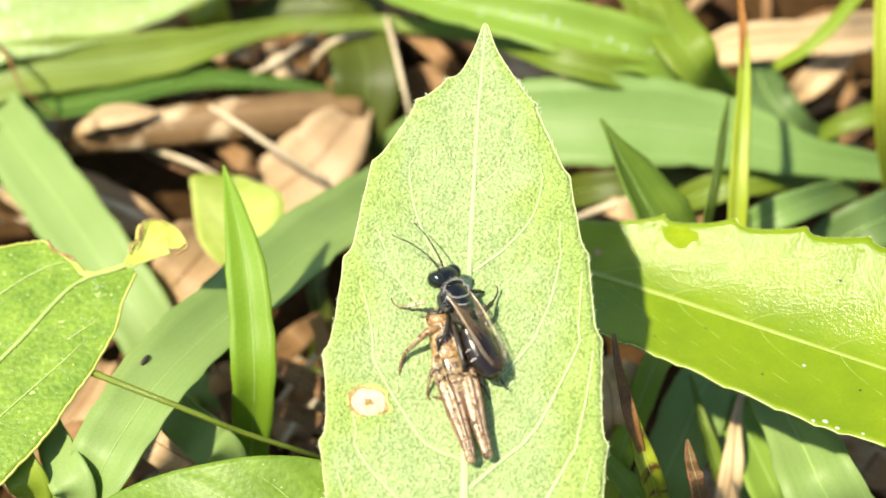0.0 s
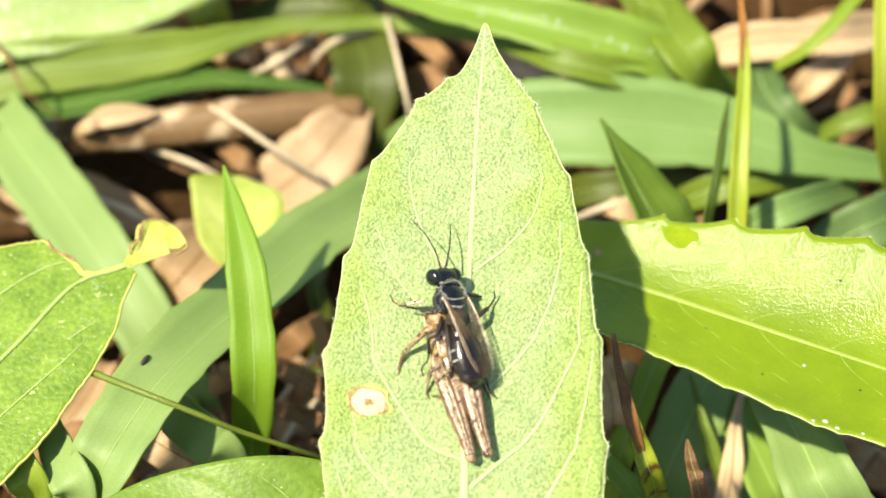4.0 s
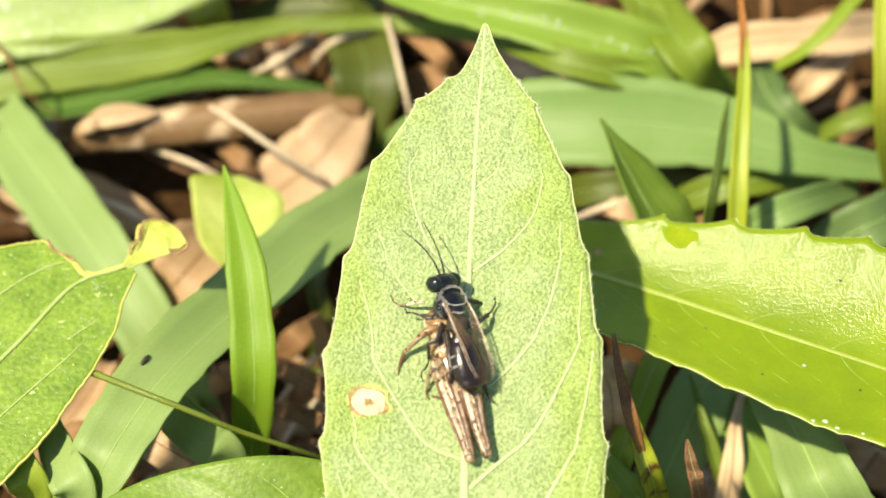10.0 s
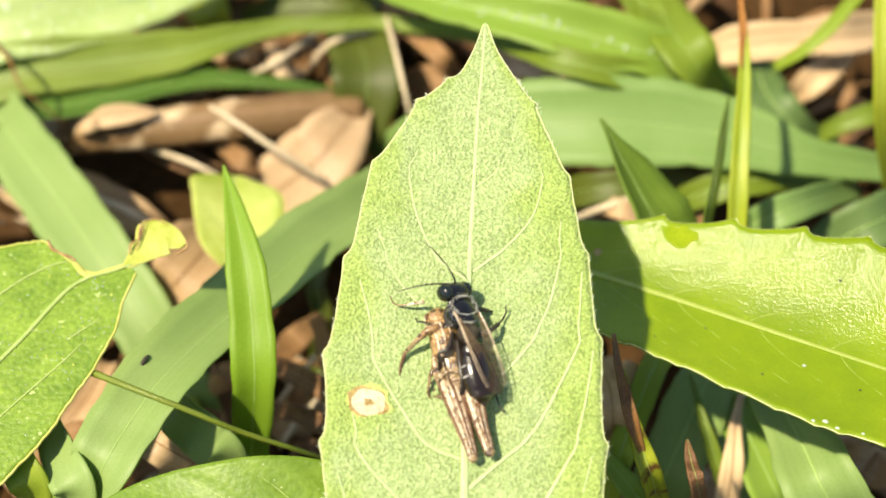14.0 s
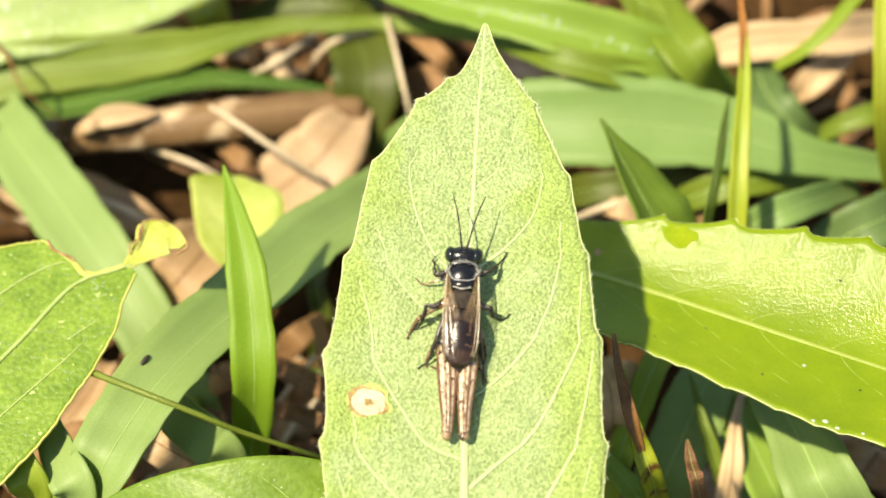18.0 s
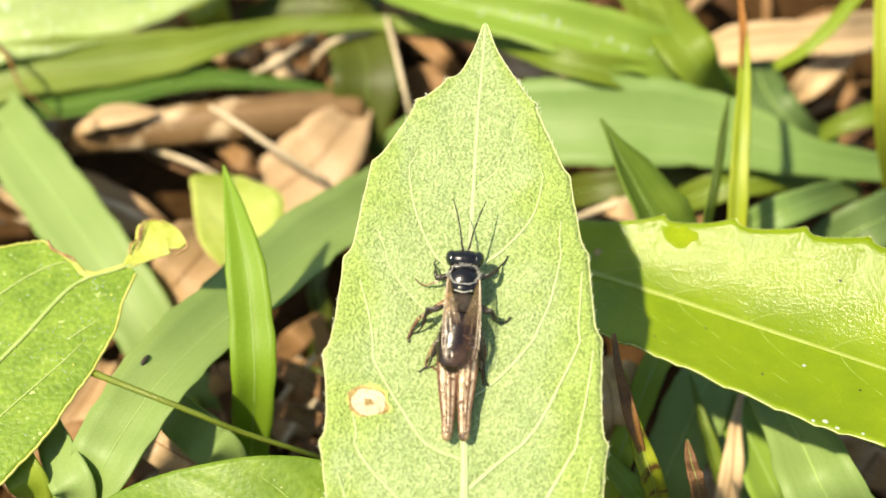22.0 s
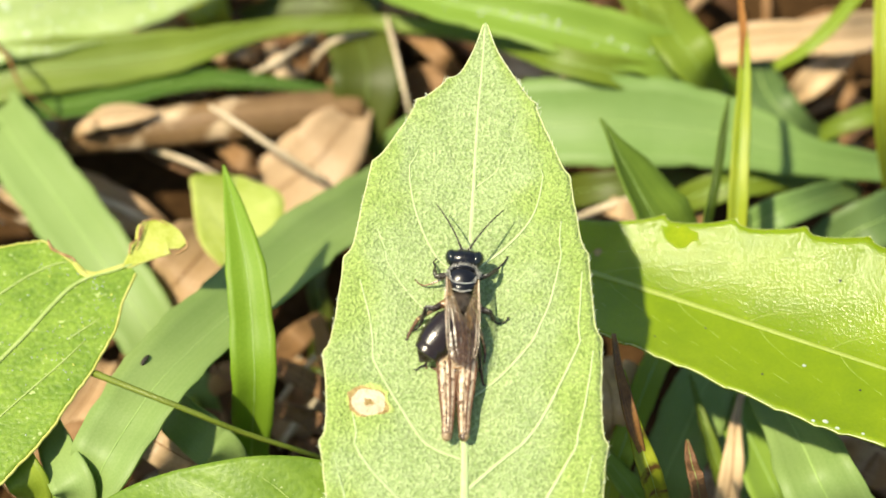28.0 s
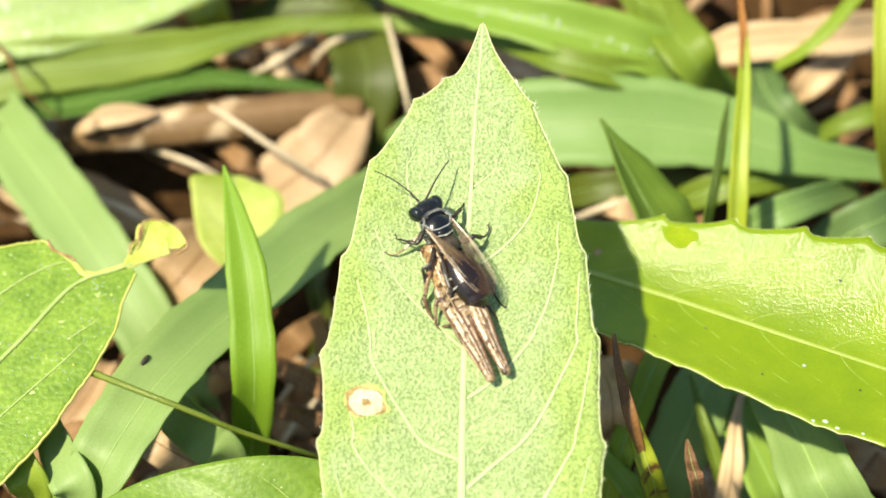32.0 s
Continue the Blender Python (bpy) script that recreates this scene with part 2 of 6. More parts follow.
LEG_DARK = shade("dark_leg", (0.012, 0.008, 0.006), (0.04, 0.028, 0.02), 4000, 0.4, 0.5, 0, 0.4, 12000)
WING = shade("smoky_wing", (0.035, 0.017, 0.012), (0.14, 0.075, 0.048), 700, 0.22, 0.7, 0.10, 0.25, 1800, alpha=0.30, coat=0.35)
# golden and clear at the hinge, smoky brown towards the end
_n, _k = WING.node_tree.nodes, WING.node_tree.links
_co, _xyz, _span = _n.new("ShaderNodeTexCoord"), _n.new("ShaderNodeSeparateXYZ"), _n.new("ShaderNodeMapRange")
_k.new(_co.outputs["UV"], _xyz.inputs[0])
_k.new(_xyz.outputs[1], _span.inputs[0])
for _slot, _value in ((1, 0.8), (2, 4.4), (3, 0.13), (4, 0.27)):
    _span.inputs[_slot].default_value = _value
_k.new(_span.outputs[0], _n["Principled BSDF"].inputs["Alpha"])
_tint, _gold = _n.new("ShaderNodeMapRange"), _n.new("ShaderNodeMix")
_k.new(_xyz.outputs[1], _tint.inputs[0])
_tint.inputs[1].default_value, _tint.inputs[2].default_value = 1.4, 3.8
_gold.data_type = "RGBA"
_gold.inputs[6].default_value = (0.52, 0.37, 0.19, 1)
_k.new(_tint.outputs[0], _gold.inputs[0])
_k.new(_n["Color Ramp"].outputs[0], _gold.inputs[7])
_k.new(_gold.outputs[2], _n["Principled BSDF"].inputs["Base Color"])
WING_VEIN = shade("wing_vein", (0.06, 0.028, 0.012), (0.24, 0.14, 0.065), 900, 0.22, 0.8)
# golden edge vein, paled so the glare along it sits in the colour
WING_EDGE_GLARE = shade("wing_edge_glare", (0.30, 0.19, 0.10), (0.66, 0.54, 0.40), 900, 0.2, 0.8)
HOP = shade("hopper_tan", (0.085, 0.042, 0.018), (0.46, 0.33, 0.17), 1300, 0.24, 0.7, 0, 0.7, 3500, fine=0.4, coat=0.3, coat_rough=0.15,
            fleck=(0.05, 0.022, 0.010), fleck_scale=2000, fleck_cut=0.55)
HOP_PALE = shade("hopper_pale", (0.24, 0.135, 0.065), (0.82, 0.68, 0.49), 1000, 0.22, 0.7, 0, 0.7, 3000, fine=0.45, coat=0.4, coat_rough=0.15,
                 fleck=(0.13, 0.065, 0.028), fleck_scale=1900, fleck_cut=0.57)
HOP_DARK = shade("hopper_stripe", (0.06, 0.024, 0.010), (0.19, 0.09, 0.04), 1100, 0.34, 0.5, 0, 0.5, 6500)
HOP_ORANGE = shade("hopper_orange", (0.16, 0.075, 0.028), (0.56, 0.35, 0.15), 1100, 0.24, 0.7, 0.1, 0.7, 3800, fine=0.5, coat=0.3, coat_rough=0.15,
                   fleck=(0.08, 0.035, 0.014), fleck_scale=1700, fleck_cut=0.55)


# ---- builders (all lengths in millimetres) ----
ORIGIN = {}


def spline(points, per=8):
    """Catmull-Rom through rows of any length, evenly many steps a stretch."""
    p = np.array(points, float)
    p = np.vstack([2 * p[0] - p[1], p, 2 * p[-1] - p[-2]])
    rows = []
    for i in range(1, len(p) - 2):
        for q in np.arange(per) / per:
            a, b, c, d = p[i - 1:i + 3]
            rows.append(0.5 * (2 * b + (c - a) * q + (2 * a - 5 * b + 4 * c - d) * q * q + (3 * b - a - 3 * c + d) * q ** 3))
    rows.append(p[-2])
    return np.array(rows)


def unit(v):
    return v / np.maximum(np.linalg.norm(v, axis=-1, keepdims=True), 1e-9)


def part(name, geo, material, parent=None, label="", at=None, smooth=True):
    """One mesh object from (vertices, faces, uvs), under parent, with its origin at that place of the thing's own space."""
    verts, faces, uvs = geo
    verts = np.asarray(verts, float)
    base = np.zeros(3) if parent is None else ORIGIN[parent.name]
    at = base if at is None else np.array(at, float)
    me = bpy.data.meshes.new(name)
    me.from_pydata(((verts - at) * MM).tolist(), [], faces)
    if uvs is not None:
        layer = me.uv_layers.new(name="UVMap")
        idx = np.zeros(len(me.loops), int)
        me.loops.foreach_get("vertex_index", idx)
        layer.data.foreach_set("uv", np.asarray(uvs, np.float32)[idx].ravel())
    if smooth:
        me.polygons.foreach_set("use_smooth", [True] * len(me.polygons))
    me.materials.append(material)
    ob = new(name, me)
    ORIGIN[ob.name] = at
    ob.parent = parent
    ob.location = (at - base) * MM
    if label:
        ob["label"] = label
    return ob


def thing(name, label, category, at=(0, 0, 0), group="", kind=""):
    ob = new(name)
    ob.empty_display_size = 0.002
    ob.location = Vector(at) * MM
    ORIGIN[ob.name] = np.array(at, float)
    return tagged(ob, label, category, group, kind)


def shell(P, N, thick, U=None):
    """A closed thin sheet over a grid of points P (n, m, 3) with normals N."""
    n, m, _ = P.shape
    verts = np.concatenate([P.reshape(-1, 3), (P - thick * N).reshape(-1, 3)])
    faces, o = [], n * m
    for i in range(n - 1):
        for j in range(m - 1):
            a, b, c, d = i * m + j, i * m + j + 1, (i + 1) * m + j + 1, (i + 1) * m + j
            faces += [(a, b, c, d), (o + d, o + c, o + b, o + a)]
        for j in (0, m - 1):
            a, d = i * m + j, (i + 1) * m + j
            faces.append((a, d, o + d, o + a) if j == 0 else (d, a, o + a, o + d))
    for i in (0, n - 1):
        for j in range(m - 1):
            a, b = i * m + j, i * m + j + 1
            faces.append((b, a, o + a, o + b) if i == 0 else (a, b, o + b, o + a))
    if U is None:
        U = np.stack(np.meshgrid(np.linspace(0, 1, n), np.linspace(0, 1, m), indexing="ij")[::-1], -1)
    return verts, faces, np.concatenate([U.reshape(-1, 2)] * 2)


def tube(points, radii, sides=8, per=4, flat=1.0):
    """A closed rod along a curve with its own radius at each point."""
    rows = spline([(*p, r) for p, r in zip(points, radii)], per)
    c, r = rows[:, :3], np.maximum(rows[:, 3], 0.004)
    t = unit(np.gradient(c, axis=0))
    ref = np.array((0.13, 0.21, 0.97)) if abs(t[0][2]) < 0.9 else np.array((1.0, 0.1, 0.0))
    s = unit(np.cross(t, ref))
    u = np.cross(s, t)
    ang = np.arange(sides) * 2 * math.pi / sides
    ring = c[:, None] + r[:, None, None] * (np.cos(ang)[None, :, None] * s[:, None] + flat * np.sin(ang)[None, :, None] * u[:, None])
    n = len(c)
    verts = np.concatenate([ring.reshape(-1, 3), c[:1] - t[:1] * r[0] * 0.5, c[-1:] + t[-1:] * r[-1] * 0.5])
    faces = []
    for i in range(n - 1):
        for j in range(sides):
            a, b = i * sides + j, i * sides + (j + 1) % sides
            faces.append((a, b, b + sides, a + sides))
    e = n * sides
    for j in range(sides):
        b = (j + 1) % sides
        faces += [(b, j, e), (e - sides + j, e - sides + b, e + 1)]
    length = np.concatenate([[0], np.cumsum(np.linalg.norm(np.diff(c, axis=0), axis=1))])
    uv = np.stack([np.tile(np.arange(sides) / sides, n), np.repeat(length, sides)], -1)
    return verts, faces, np.concatenate([uv, [[0, 0], [0, length[-1]]]])


def ball(centre, radii, turn=(0, 0, 0), segs=20, rings=14, shape=None):
    """An ellipsoid; shape(unit vectors) may bend it before it is scaled."""
    th = np.linspace(0, math.pi, rings + 1)[1:-1]
    ph = np.arange(segs) * 2 * math.pi / segs
    v = np.array([(math.sin(a) * math.cos(b), math.cos(a), math.sin(a) * math.sin(b)) for a in th for b in ph] + [(0, 1, 0), (0, -1, 0)])
    if shape:
        v = shape(v)
    v = v * np.array(radii)
    v = v @ np.array(Euler([radians(a) for a in turn]).to_matrix()).T + np.array(centre, float)
    faces = []
    for i in range(rings - 2):
        for j in range(segs):
            b = (j + 1) % segs
            faces.append((i * segs + j, i * segs + b, (i + 1) * segs + b, (i + 1) * segs + j))
    e, last = (rings - 1) * segs, (rings - 2) * segs
    for j in range(segs):
        b = (j + 1) % segs
        faces += [(b, j, e), (last + j, last + b, e + 1)]
    uv = np.stack([v[:, 0], v[:, 1]], -1)
    return v, faces, uv


def joined(*geos):
    verts, faces, uvs, o = [], [], [], 0
    for v, f, u in geos:
        verts.append(np.asarray(v)), uvs.append(np.asarray(u))
        faces += [tuple(i + o for i in g) for g in f]
        o += len(v)
    return np.concatenate(verts), faces, np.concatenate(uvs)


def ribbon(points, face, cup=0.12, cols=7, per=9, thick=0.18, wave=0.0, tip=True, seed=1, crease=0.0, pleat=0.0):
    """A strap along a curve; points are rows of x, y, z, width. cup: how far the edges stand up, as a share of the width."""
    rows = spline(points, per)
    c, w = rows[:, :3], np.maximum(rows[:, 3], 0.05)
    t = unit(np.gradient(c, axis=0))
    f = np.array(face, float)
    s = unit(np.cross(t, f[None]))
    nrm = unit(np.cross(s, t))
    v = np.linspace(-1, 1, cols)
    length = np.concatenate([[0], np.cumsum(np.linalg.norm(np.diff(c, axis=0), axis=1))])
    rs = np.random.RandomState(seed)
    ph = rs.rand(4) * 6.28
    ripple = wave * (np.sin(length * 0.55 + ph[0])[:, None] * v[None] + 0.6 * np.sin(length * 0.31 + ph[1])[:, None] * (v[None] ** 2))
    jag = 1 + 0.03 * np.sin(length * 0.9 + ph[2]) + 0.02 * np.sin(length * 2.1 + ph[3])
    lift = cup * w[:, None] * (v[None] ** 2) + crease * w[:, None] * np.abs(v[None]) + ripple + pleat * np.cos(v[None] * 13 + 0.4 * np.sin(length)[:, None])
    P = c[:, None] + (w * jag)[:, None, None] * 0.5 * v[None, :, None] * s[:, None] + lift[..., None] * nrm[:, None]
    U = np.stack([np.tile((v + 1) / 2, (len(c), 1)), np.tile(length[:, None], (1, cols))], -1)
    N = unit(np.cross(np.gradient(P, axis=1), np.gradient(P, axis=0)))
    N *= np.sign((N * nrm[:, None]).sum(-1, keepdims=True) + 1e-9)
    return shell(P, N, thick, U)


BLADE_COUNT = [0]


def blade(points, material, label, face=(0, -0.45, 0.9), name="grass_blade", category="grass blade", group="grass blades", rib=0.0, **kw):
    """A blade of grass, a strip of dead leaf or the like: one thing."""
    BLADE_COUNT[0] += 1
    base = min(points, key=lambda p: p[2])[:3]
    ob = part(name, ribbon(points, face, seed=BLADE_COUNT[0], **kw), material, None, label, at=base)
    if rib:
        face = unit(np.array(face, float))
        line = np.array([p[:3] for p in points]) + 0.03 * face
        part("midrib", tube(line[:-1] if points[-1][3] < 0.4 else line, [rib * min(1.0, 0.15 + p[3] / 6) for p in points][:len(line) - (points[-1][3] < 0.4)], 6, 9, 0.5), DEAD_MID if name == "dead_leaf" else RIB, ob)
    return tagged(ob, label, category, group)


def stalk(points, material, label, name="straw", category="straw", group="", **kw):
    """A thin rod: straw, twig or stem; points are rows of x, y, z, width."""
    base = min(points, key=lambda p: p[2])[:3]
    ob = part(name, tube([p[:3] for p in points], [p[3] / 2 for p in points], **kw), material, None, label, at=base)
    return tagged(ob, label, category, group)


def leaf_surface(points, face, fold, curl, teeth_left, teeth_right, depth, rough=0.0):
    """Spine rows of x, y, z, left and right half width. Returns the function (along 0..1, across -1..1) -> place and normal."""
    rows = spline(points, 16)
    t = unit(np.gradient(rows[:, :3], axis=0))
    s = unit(np.cross(t, np.array(face, float)[None]))
    nrm = unit(np.cross(s, t))
    grid = np.linspace(0, 1, len(rows))

    def tooth(a, places):
        out = np.zeros_like(a)
        for p in places:
            d = a - p
            out += np.where(d < 0, np.exp(d / 0.028), np.exp(-d / 0.006))
        return out

    def at(a, v):
        a, v = np.broadcast_arrays(np.asarray(a, float), np.asarray(v, float))
        pick = lambda q: np.stack([np.interp(a, grid, q[:, k]) for k in range(q.shape[1])], -1)
        c, sd, nn, wl = pick(rows), pick(s), pick(nrm), None
        deep = depth if isinstance(depth, tuple) else (depth, depth)
        half = np.where(v < 0, c[..., 3] + deep[0] * tooth(a, teeth_left), c[..., 4] + deep[1] * tooth(a, teeth_right))
        half = half * (1 + rough * (np.sin(a * 90 + 3 * np.sign(v)) + 0.6 * np.sin(a * 211)))
        bend = (fold * np.abs(v) + curl * v * v) * half
        return c[..., :3] + (v * half)[..., None] * sd + bend[..., None] * nn, nn
    return at


def herb_leaf(parent, points, material, label, face, fold=0.1, curl=0.0, teeth_left=(), teeth_right=(), depth=0.4, veins=(), vein_reach=0.3,
              rib=0.35, rough=0.0, thick=0.22, margin=None, cols=25, rows=150, vein_size=0.13, quilt=0.12, vein_mat=None, name="leaf", edge=0.09, rib_taper=0.8, vein_lines=()):
    """A leaf with a toothed edge, a midrib, side veins and a pale margin, each a piece of its own."""
    at = leaf_surface(points, face, fold, curl, teeth_left, teeth_right, depth, rough)
    vein_mat = vein_mat or LEAF_VEIN
    a, v = np.meshgrid(np.linspace(0, 1, rows), np.linspace(-1, 1, cols), indexing="ij")
    P, nn = at(a, v)
    swell = np.zeros_like(a)
    for p in veins:
        swell += np.exp(-((a - vein_reach * np.abs(v) ** 1.5 - p) / 0.018) ** 2)
    tracks = [(spline(line, 6), size) for line, size in vein_lines]
    for track, size in tracks:
        course, _ = at(track[:, 0], track[:, 1])
        gap = np.linalg.norm(P[:, :, None] - course[None, None], axis=-1).min(-1)
        swell += np.exp(-(gap / (3.2 * size)) ** 2)
    P = P - (quilt * np.minimum(swell, 1) * (np.abs(v) < 0.93))[..., None] * nn
    N = unit(np.cross(np.gradient(P, axis=1), np.gradient(P, axis=0)))
    N *= np.sign((N * nn).sum(-1, keepdims=True) + 1e-9)
    ob = part(name, shell(P, N, thick), material, parent, label)
    q = np.linspace(0, 0.985, 26)
    line, ln = at(q, 0 * q)
    if rib:
        part("midrib", tube(line - 0.03 * (1 - q)[:, None] * ln, rib * np.maximum((1.05 - q) ** rib_taper, 0.22), 10, 2, 0.32), vein_mat, ob)
    for p in veins:
        for side in (-1, 1):
            h = np.linspace(0, 1, 10)
            across = 0.86 * (1 - (1 - h) ** 1.6)
            along = p + (0.012 if side > 0 else 0) + vein_reach * across ** 1.5
            keep = along < 0.985
            if keep.sum() < 4:
                continue
            line, ln = at(along[keep], side * across[keep])
            line = line - quilt * 0.85 * ln
            part("vein", tube(line, vein_size * (1.0 - 0.62 * h[keep]), 6, 3, 0.5), vein_mat, ob)
    for track, size in tracks:
        course, ln = at(track[:, 0], track[:, 1])
        fade = np.linspace(1.0, 0.35, len(track))
        part("vein", tube(course - quilt * 0.72 * (np.abs(track[:, 1:2]) < 0.88) * ln, size * fade, 8, 1, 0.5), vein_mat, ob)
    if margin:
        q = np.linspace(0.0, 0.995, rows)
        for side in (-1, 1):
            line, ln = at(q, side + 0 * q)
            part("margin", tube(line - thick * 0.4 * ln, edge + 0 * q, 6, 1), margin, ob)
    return ob, at


def patch(ob, at, name, material, label, a0, v0, da, dv, seed=1, lift=0.03):
    """An irregular blotch that lies on a leaf."""
    rs = np.random.RandomState(seed)
    n, ang = 22, np.arange(22) * 2 * math.pi / 22
    rad = 0.75 + 0.5 * rs.rand(n)
    rows = [at(np.array([a0]), np.array([v0]))]
    for q in (0.35, 0.7, 1.0):
        rows.append(at(a0 + da * q * rad * np.cos(ang), v0 + dv * q * rad * np.sin(ang)))
    verts = np.concatenate([p + (lift if i < 3 else -0.01) * m for i, (p, m) in enumerate(rows)])
    faces = [(0, 1 + i, 1 + (i + 1) % n) for i in range(n)]
    for k in range(2):
        b = 1 + k * n
        faces += [(b + i, b + n + i, b + n + (i + 1) % n, b + (i + 1) % n) for i in range(n)]
    return part(name, (verts, faces, verts[:, :2]), material, ob, label)


def dew(ob, points, face, count, seed, near=0.4):
    """Beads of dew on a blade that follows these points."""
    rs = np.random.RandomState(seed)
    rows = spline(points, 20)
    f = unit(np.array(face, float))
    for i in range(count):
        p = rows[rs.randint(len(rows) // 6, len(rows) - 8)]
        q = rows[rs.randint(len(rows) // 6, len(rows) - 8)]
        t = unit(rows[len(rows) // 2 + 1][:3] - rows[len(rows) // 2][:3])
        s = unit(np.cross(t, f))
        k = rs.uniform(-near, near)
        r = rs.uniform(0.14, 0.34)
        part("dewdrop", ball(p[:3] + s * k * p[3] + f * (r * 0.4 + 0.5 * k * k * p[3] * 0.5), (r, r, r * 0.8), (0, 0, 0), 10, 6), DEW, ob)


def downy_edge(ob, at, count, seed):
    """Fine hairs along a leaf's edge, joined."""
    rs = np.random.RandomState(seed)
    hairs = []
    for i in range(count):
        side = rs.choice((-1, 1))
        q = np.array([rs.uniform(0.05, 0.97)])
        p, n = at(q, np.array([side * 1.0]))
        e, _ = at(np.minimum(q + 0.006, 1), np.array([side * 1.03]))
        d = unit(e[0] - p[0]) * rs.uniform(0.15, 0.5) + n[0] * rs.uniform(0, 0.2)
        hairs.append(tube([p[0], p[0] + d], [0.022, 0.008], 4, 1))
    return tagged(part("down", joined(*hairs), DOWN, ob, "fine white hairs along the edge"), kind="stuff")



# ---- the ground: one sheet of soil to the horizon, finely broken near by ----
def soil_sheet():
    k = 151
    q = np.linspace(-1, 1, k)
    axis = np.sinh(q * 9.0) / math.sinh(9.0) * 400000 + q * 130
    X, Y = np.meshgrid(axis, axis, indexing="ij")
    Z = np.zeros_like(X)
    for i in range(k):
        for j in range(k):
            if abs(X[i, j]) < 400 and abs(Y[i, j]) < 400:
                Z[i, j] = 2.2 * noise.noise((X[i, j] * 0.09, Y[i, j] * 0.09, 0)) + 1.2 * noise.noise((X[i, j] * 0.3, Y[i, j] * 0.3, 4)) - 1.2
    verts = np.stack([X, Y, Z], -1).reshape(-1, 3)
    faces = [(i * k + j, (i + 1) * k + j, (i + 1) * k + j + 1, i * k + j + 1) for i in range(k - 1) for j in range(k - 1)]
    ob = part("ground", (verts, faces, verts[:, :2]), SOIL, None)
    return tagged(ob, "dark damp soil between the plants", "ground", kind="structure")


soil_sheet()



# ---- scattered litter on the soil ----
def litter():
    rs = random.Random(11)
    kinds = [(DEAD, "tan scrap of dead leaf on the soil"), (DEAD_DARK, "dark rotten scrap of leaf on the soil"),
             (DEAD_DARK, "dark rotten scrap of leaf on the soil"), (DEAD_DARK, "dark rotten scrap of leaf on the soil"), (DEAD_PALE, "bleached scrap of dead leaf on the soil")]
    for i in range(120):
        x, y, a = rs.uniform(-75, 75), rs.uniform(-35, 105), rs.uniform(0, 6.28)
        if (x + 37) ** 2 + (y - 43) ** 2 < 260 or (x - 55) ** 2 + (y - 58) ** 2 < 480:
            continue
        long, wide, z = rs.uniform(6, 17), rs.uniform(2.0, 6.5), rs.uniform(0.6, 3.5)
        dx, dy, bend = math.cos(a) * long / 2, math.sin(a) * long / 2, rs.uniform(-0.25, 0.25)
        mat, label = rs.choice(kinds)
        blade([(x - dx, y - dy, z - 1.6, wide * 0.35), (x - dx * 0.4, y - dy * 0.4, z + 0.6, wide), (x + dx * 0.4 - dy * bend, y + dy * 0.4 + dx * bend, z + 0.8, wide * 0.9),
               (x + dx - dy * bend * 2, y + dy + dx * bend * 2, z - 1.2, wide * 0.2)], mat, label, face=(rs.uniform(-0.4, 0.4), rs.uniform(-0.4, 0.4), 1),
              name="dead_leaf", category="dead leaf", group="dead leaf scraps", cup=rs.uniform(-0.15, 0.3), thick=0.3, wave=rs.uniform(0.1, 0.4), per=5, cols=6, rib=0.14)
    more = [(DEAD, "tan strip of dead grass in the litter"), (DEAD_MID, "brown strip of dead grass in the litter"), (DEAD_MID, "brown strip of dead grass in the litter"), (DEAD_DARK, "dark strip of dead grass in the litter")]
    for i in range(110):
        x, y, a = rs.uniform(-62, 62), rs.uniform(-14, 78), rs.uniform(0, 6.28)
        long, wide, z = rs.uniform(8, 20), rs.uniform(0.8, 3.0), rs.uniform(3.5, 7.0)
        dx, dy, bend = math.cos(a) * long / 2, math.sin(a) * long / 2, rs.uniform(-0.5, 0.5)
        if (x + 33) ** 2 + (y - 41) ** 2 < 90:
            continue
        mat, label = rs.choice(more)
        blade([(x - dx, y - dy, z - 4.5, wide * 0.7), (x - dx * 0.4, y - dy * 0.4, z, wide), (x + dx * 0.4 - dy * bend, y + dy * 0.4 + dx * bend, z + 0.5, wide * 0.9),
               (x + dx - dy * bend * 2, y + dy + dx * bend * 2, z - 4.0, wide * 0.2)], mat, label, face=(rs.uniform(-0.8, 0.4), rs.uniform(-0.6, 0.4), 1),
              name="dead_leaf", category="dead leaf", group="dead grass strips", cup=rs.uniform(-0.3, 0.4), thick=0.25, wave=rs.uniform(0.1, 0.4), per=5, cols=6)
    for i in range(70):
        x, y, a = rs.uniform(-75, 75), rs.uniform(-35, 105), rs.uniform(0, 6.28)
        if (x + 37) ** 2 + (y - 43) ** 2 < 260 or (x - 55) ** 2 + (y - 58) ** 2 < 480:
            continue
        long, z = rs.uniform(8, 24), rs.uniform(1.0, 4.5)
        dx, dy = math.cos(a) * long / 2, math.sin(a) * long / 2
        w = rs.uniform(0.35, 1.0)
        stalk([(x - dx, y - dy, z - 1.5, w), (x + rs.uniform(-1, 1), y + rs.uniform(-1, 1), z + 0.5, w * 0.9), (x + dx, y + dy, z - 0.8, w * 0.7)],
              STRAW if rs.random() < 0.7 else DEAD, "thin dry straw lying on the soil", group="litter straws", sides=6)


litter()


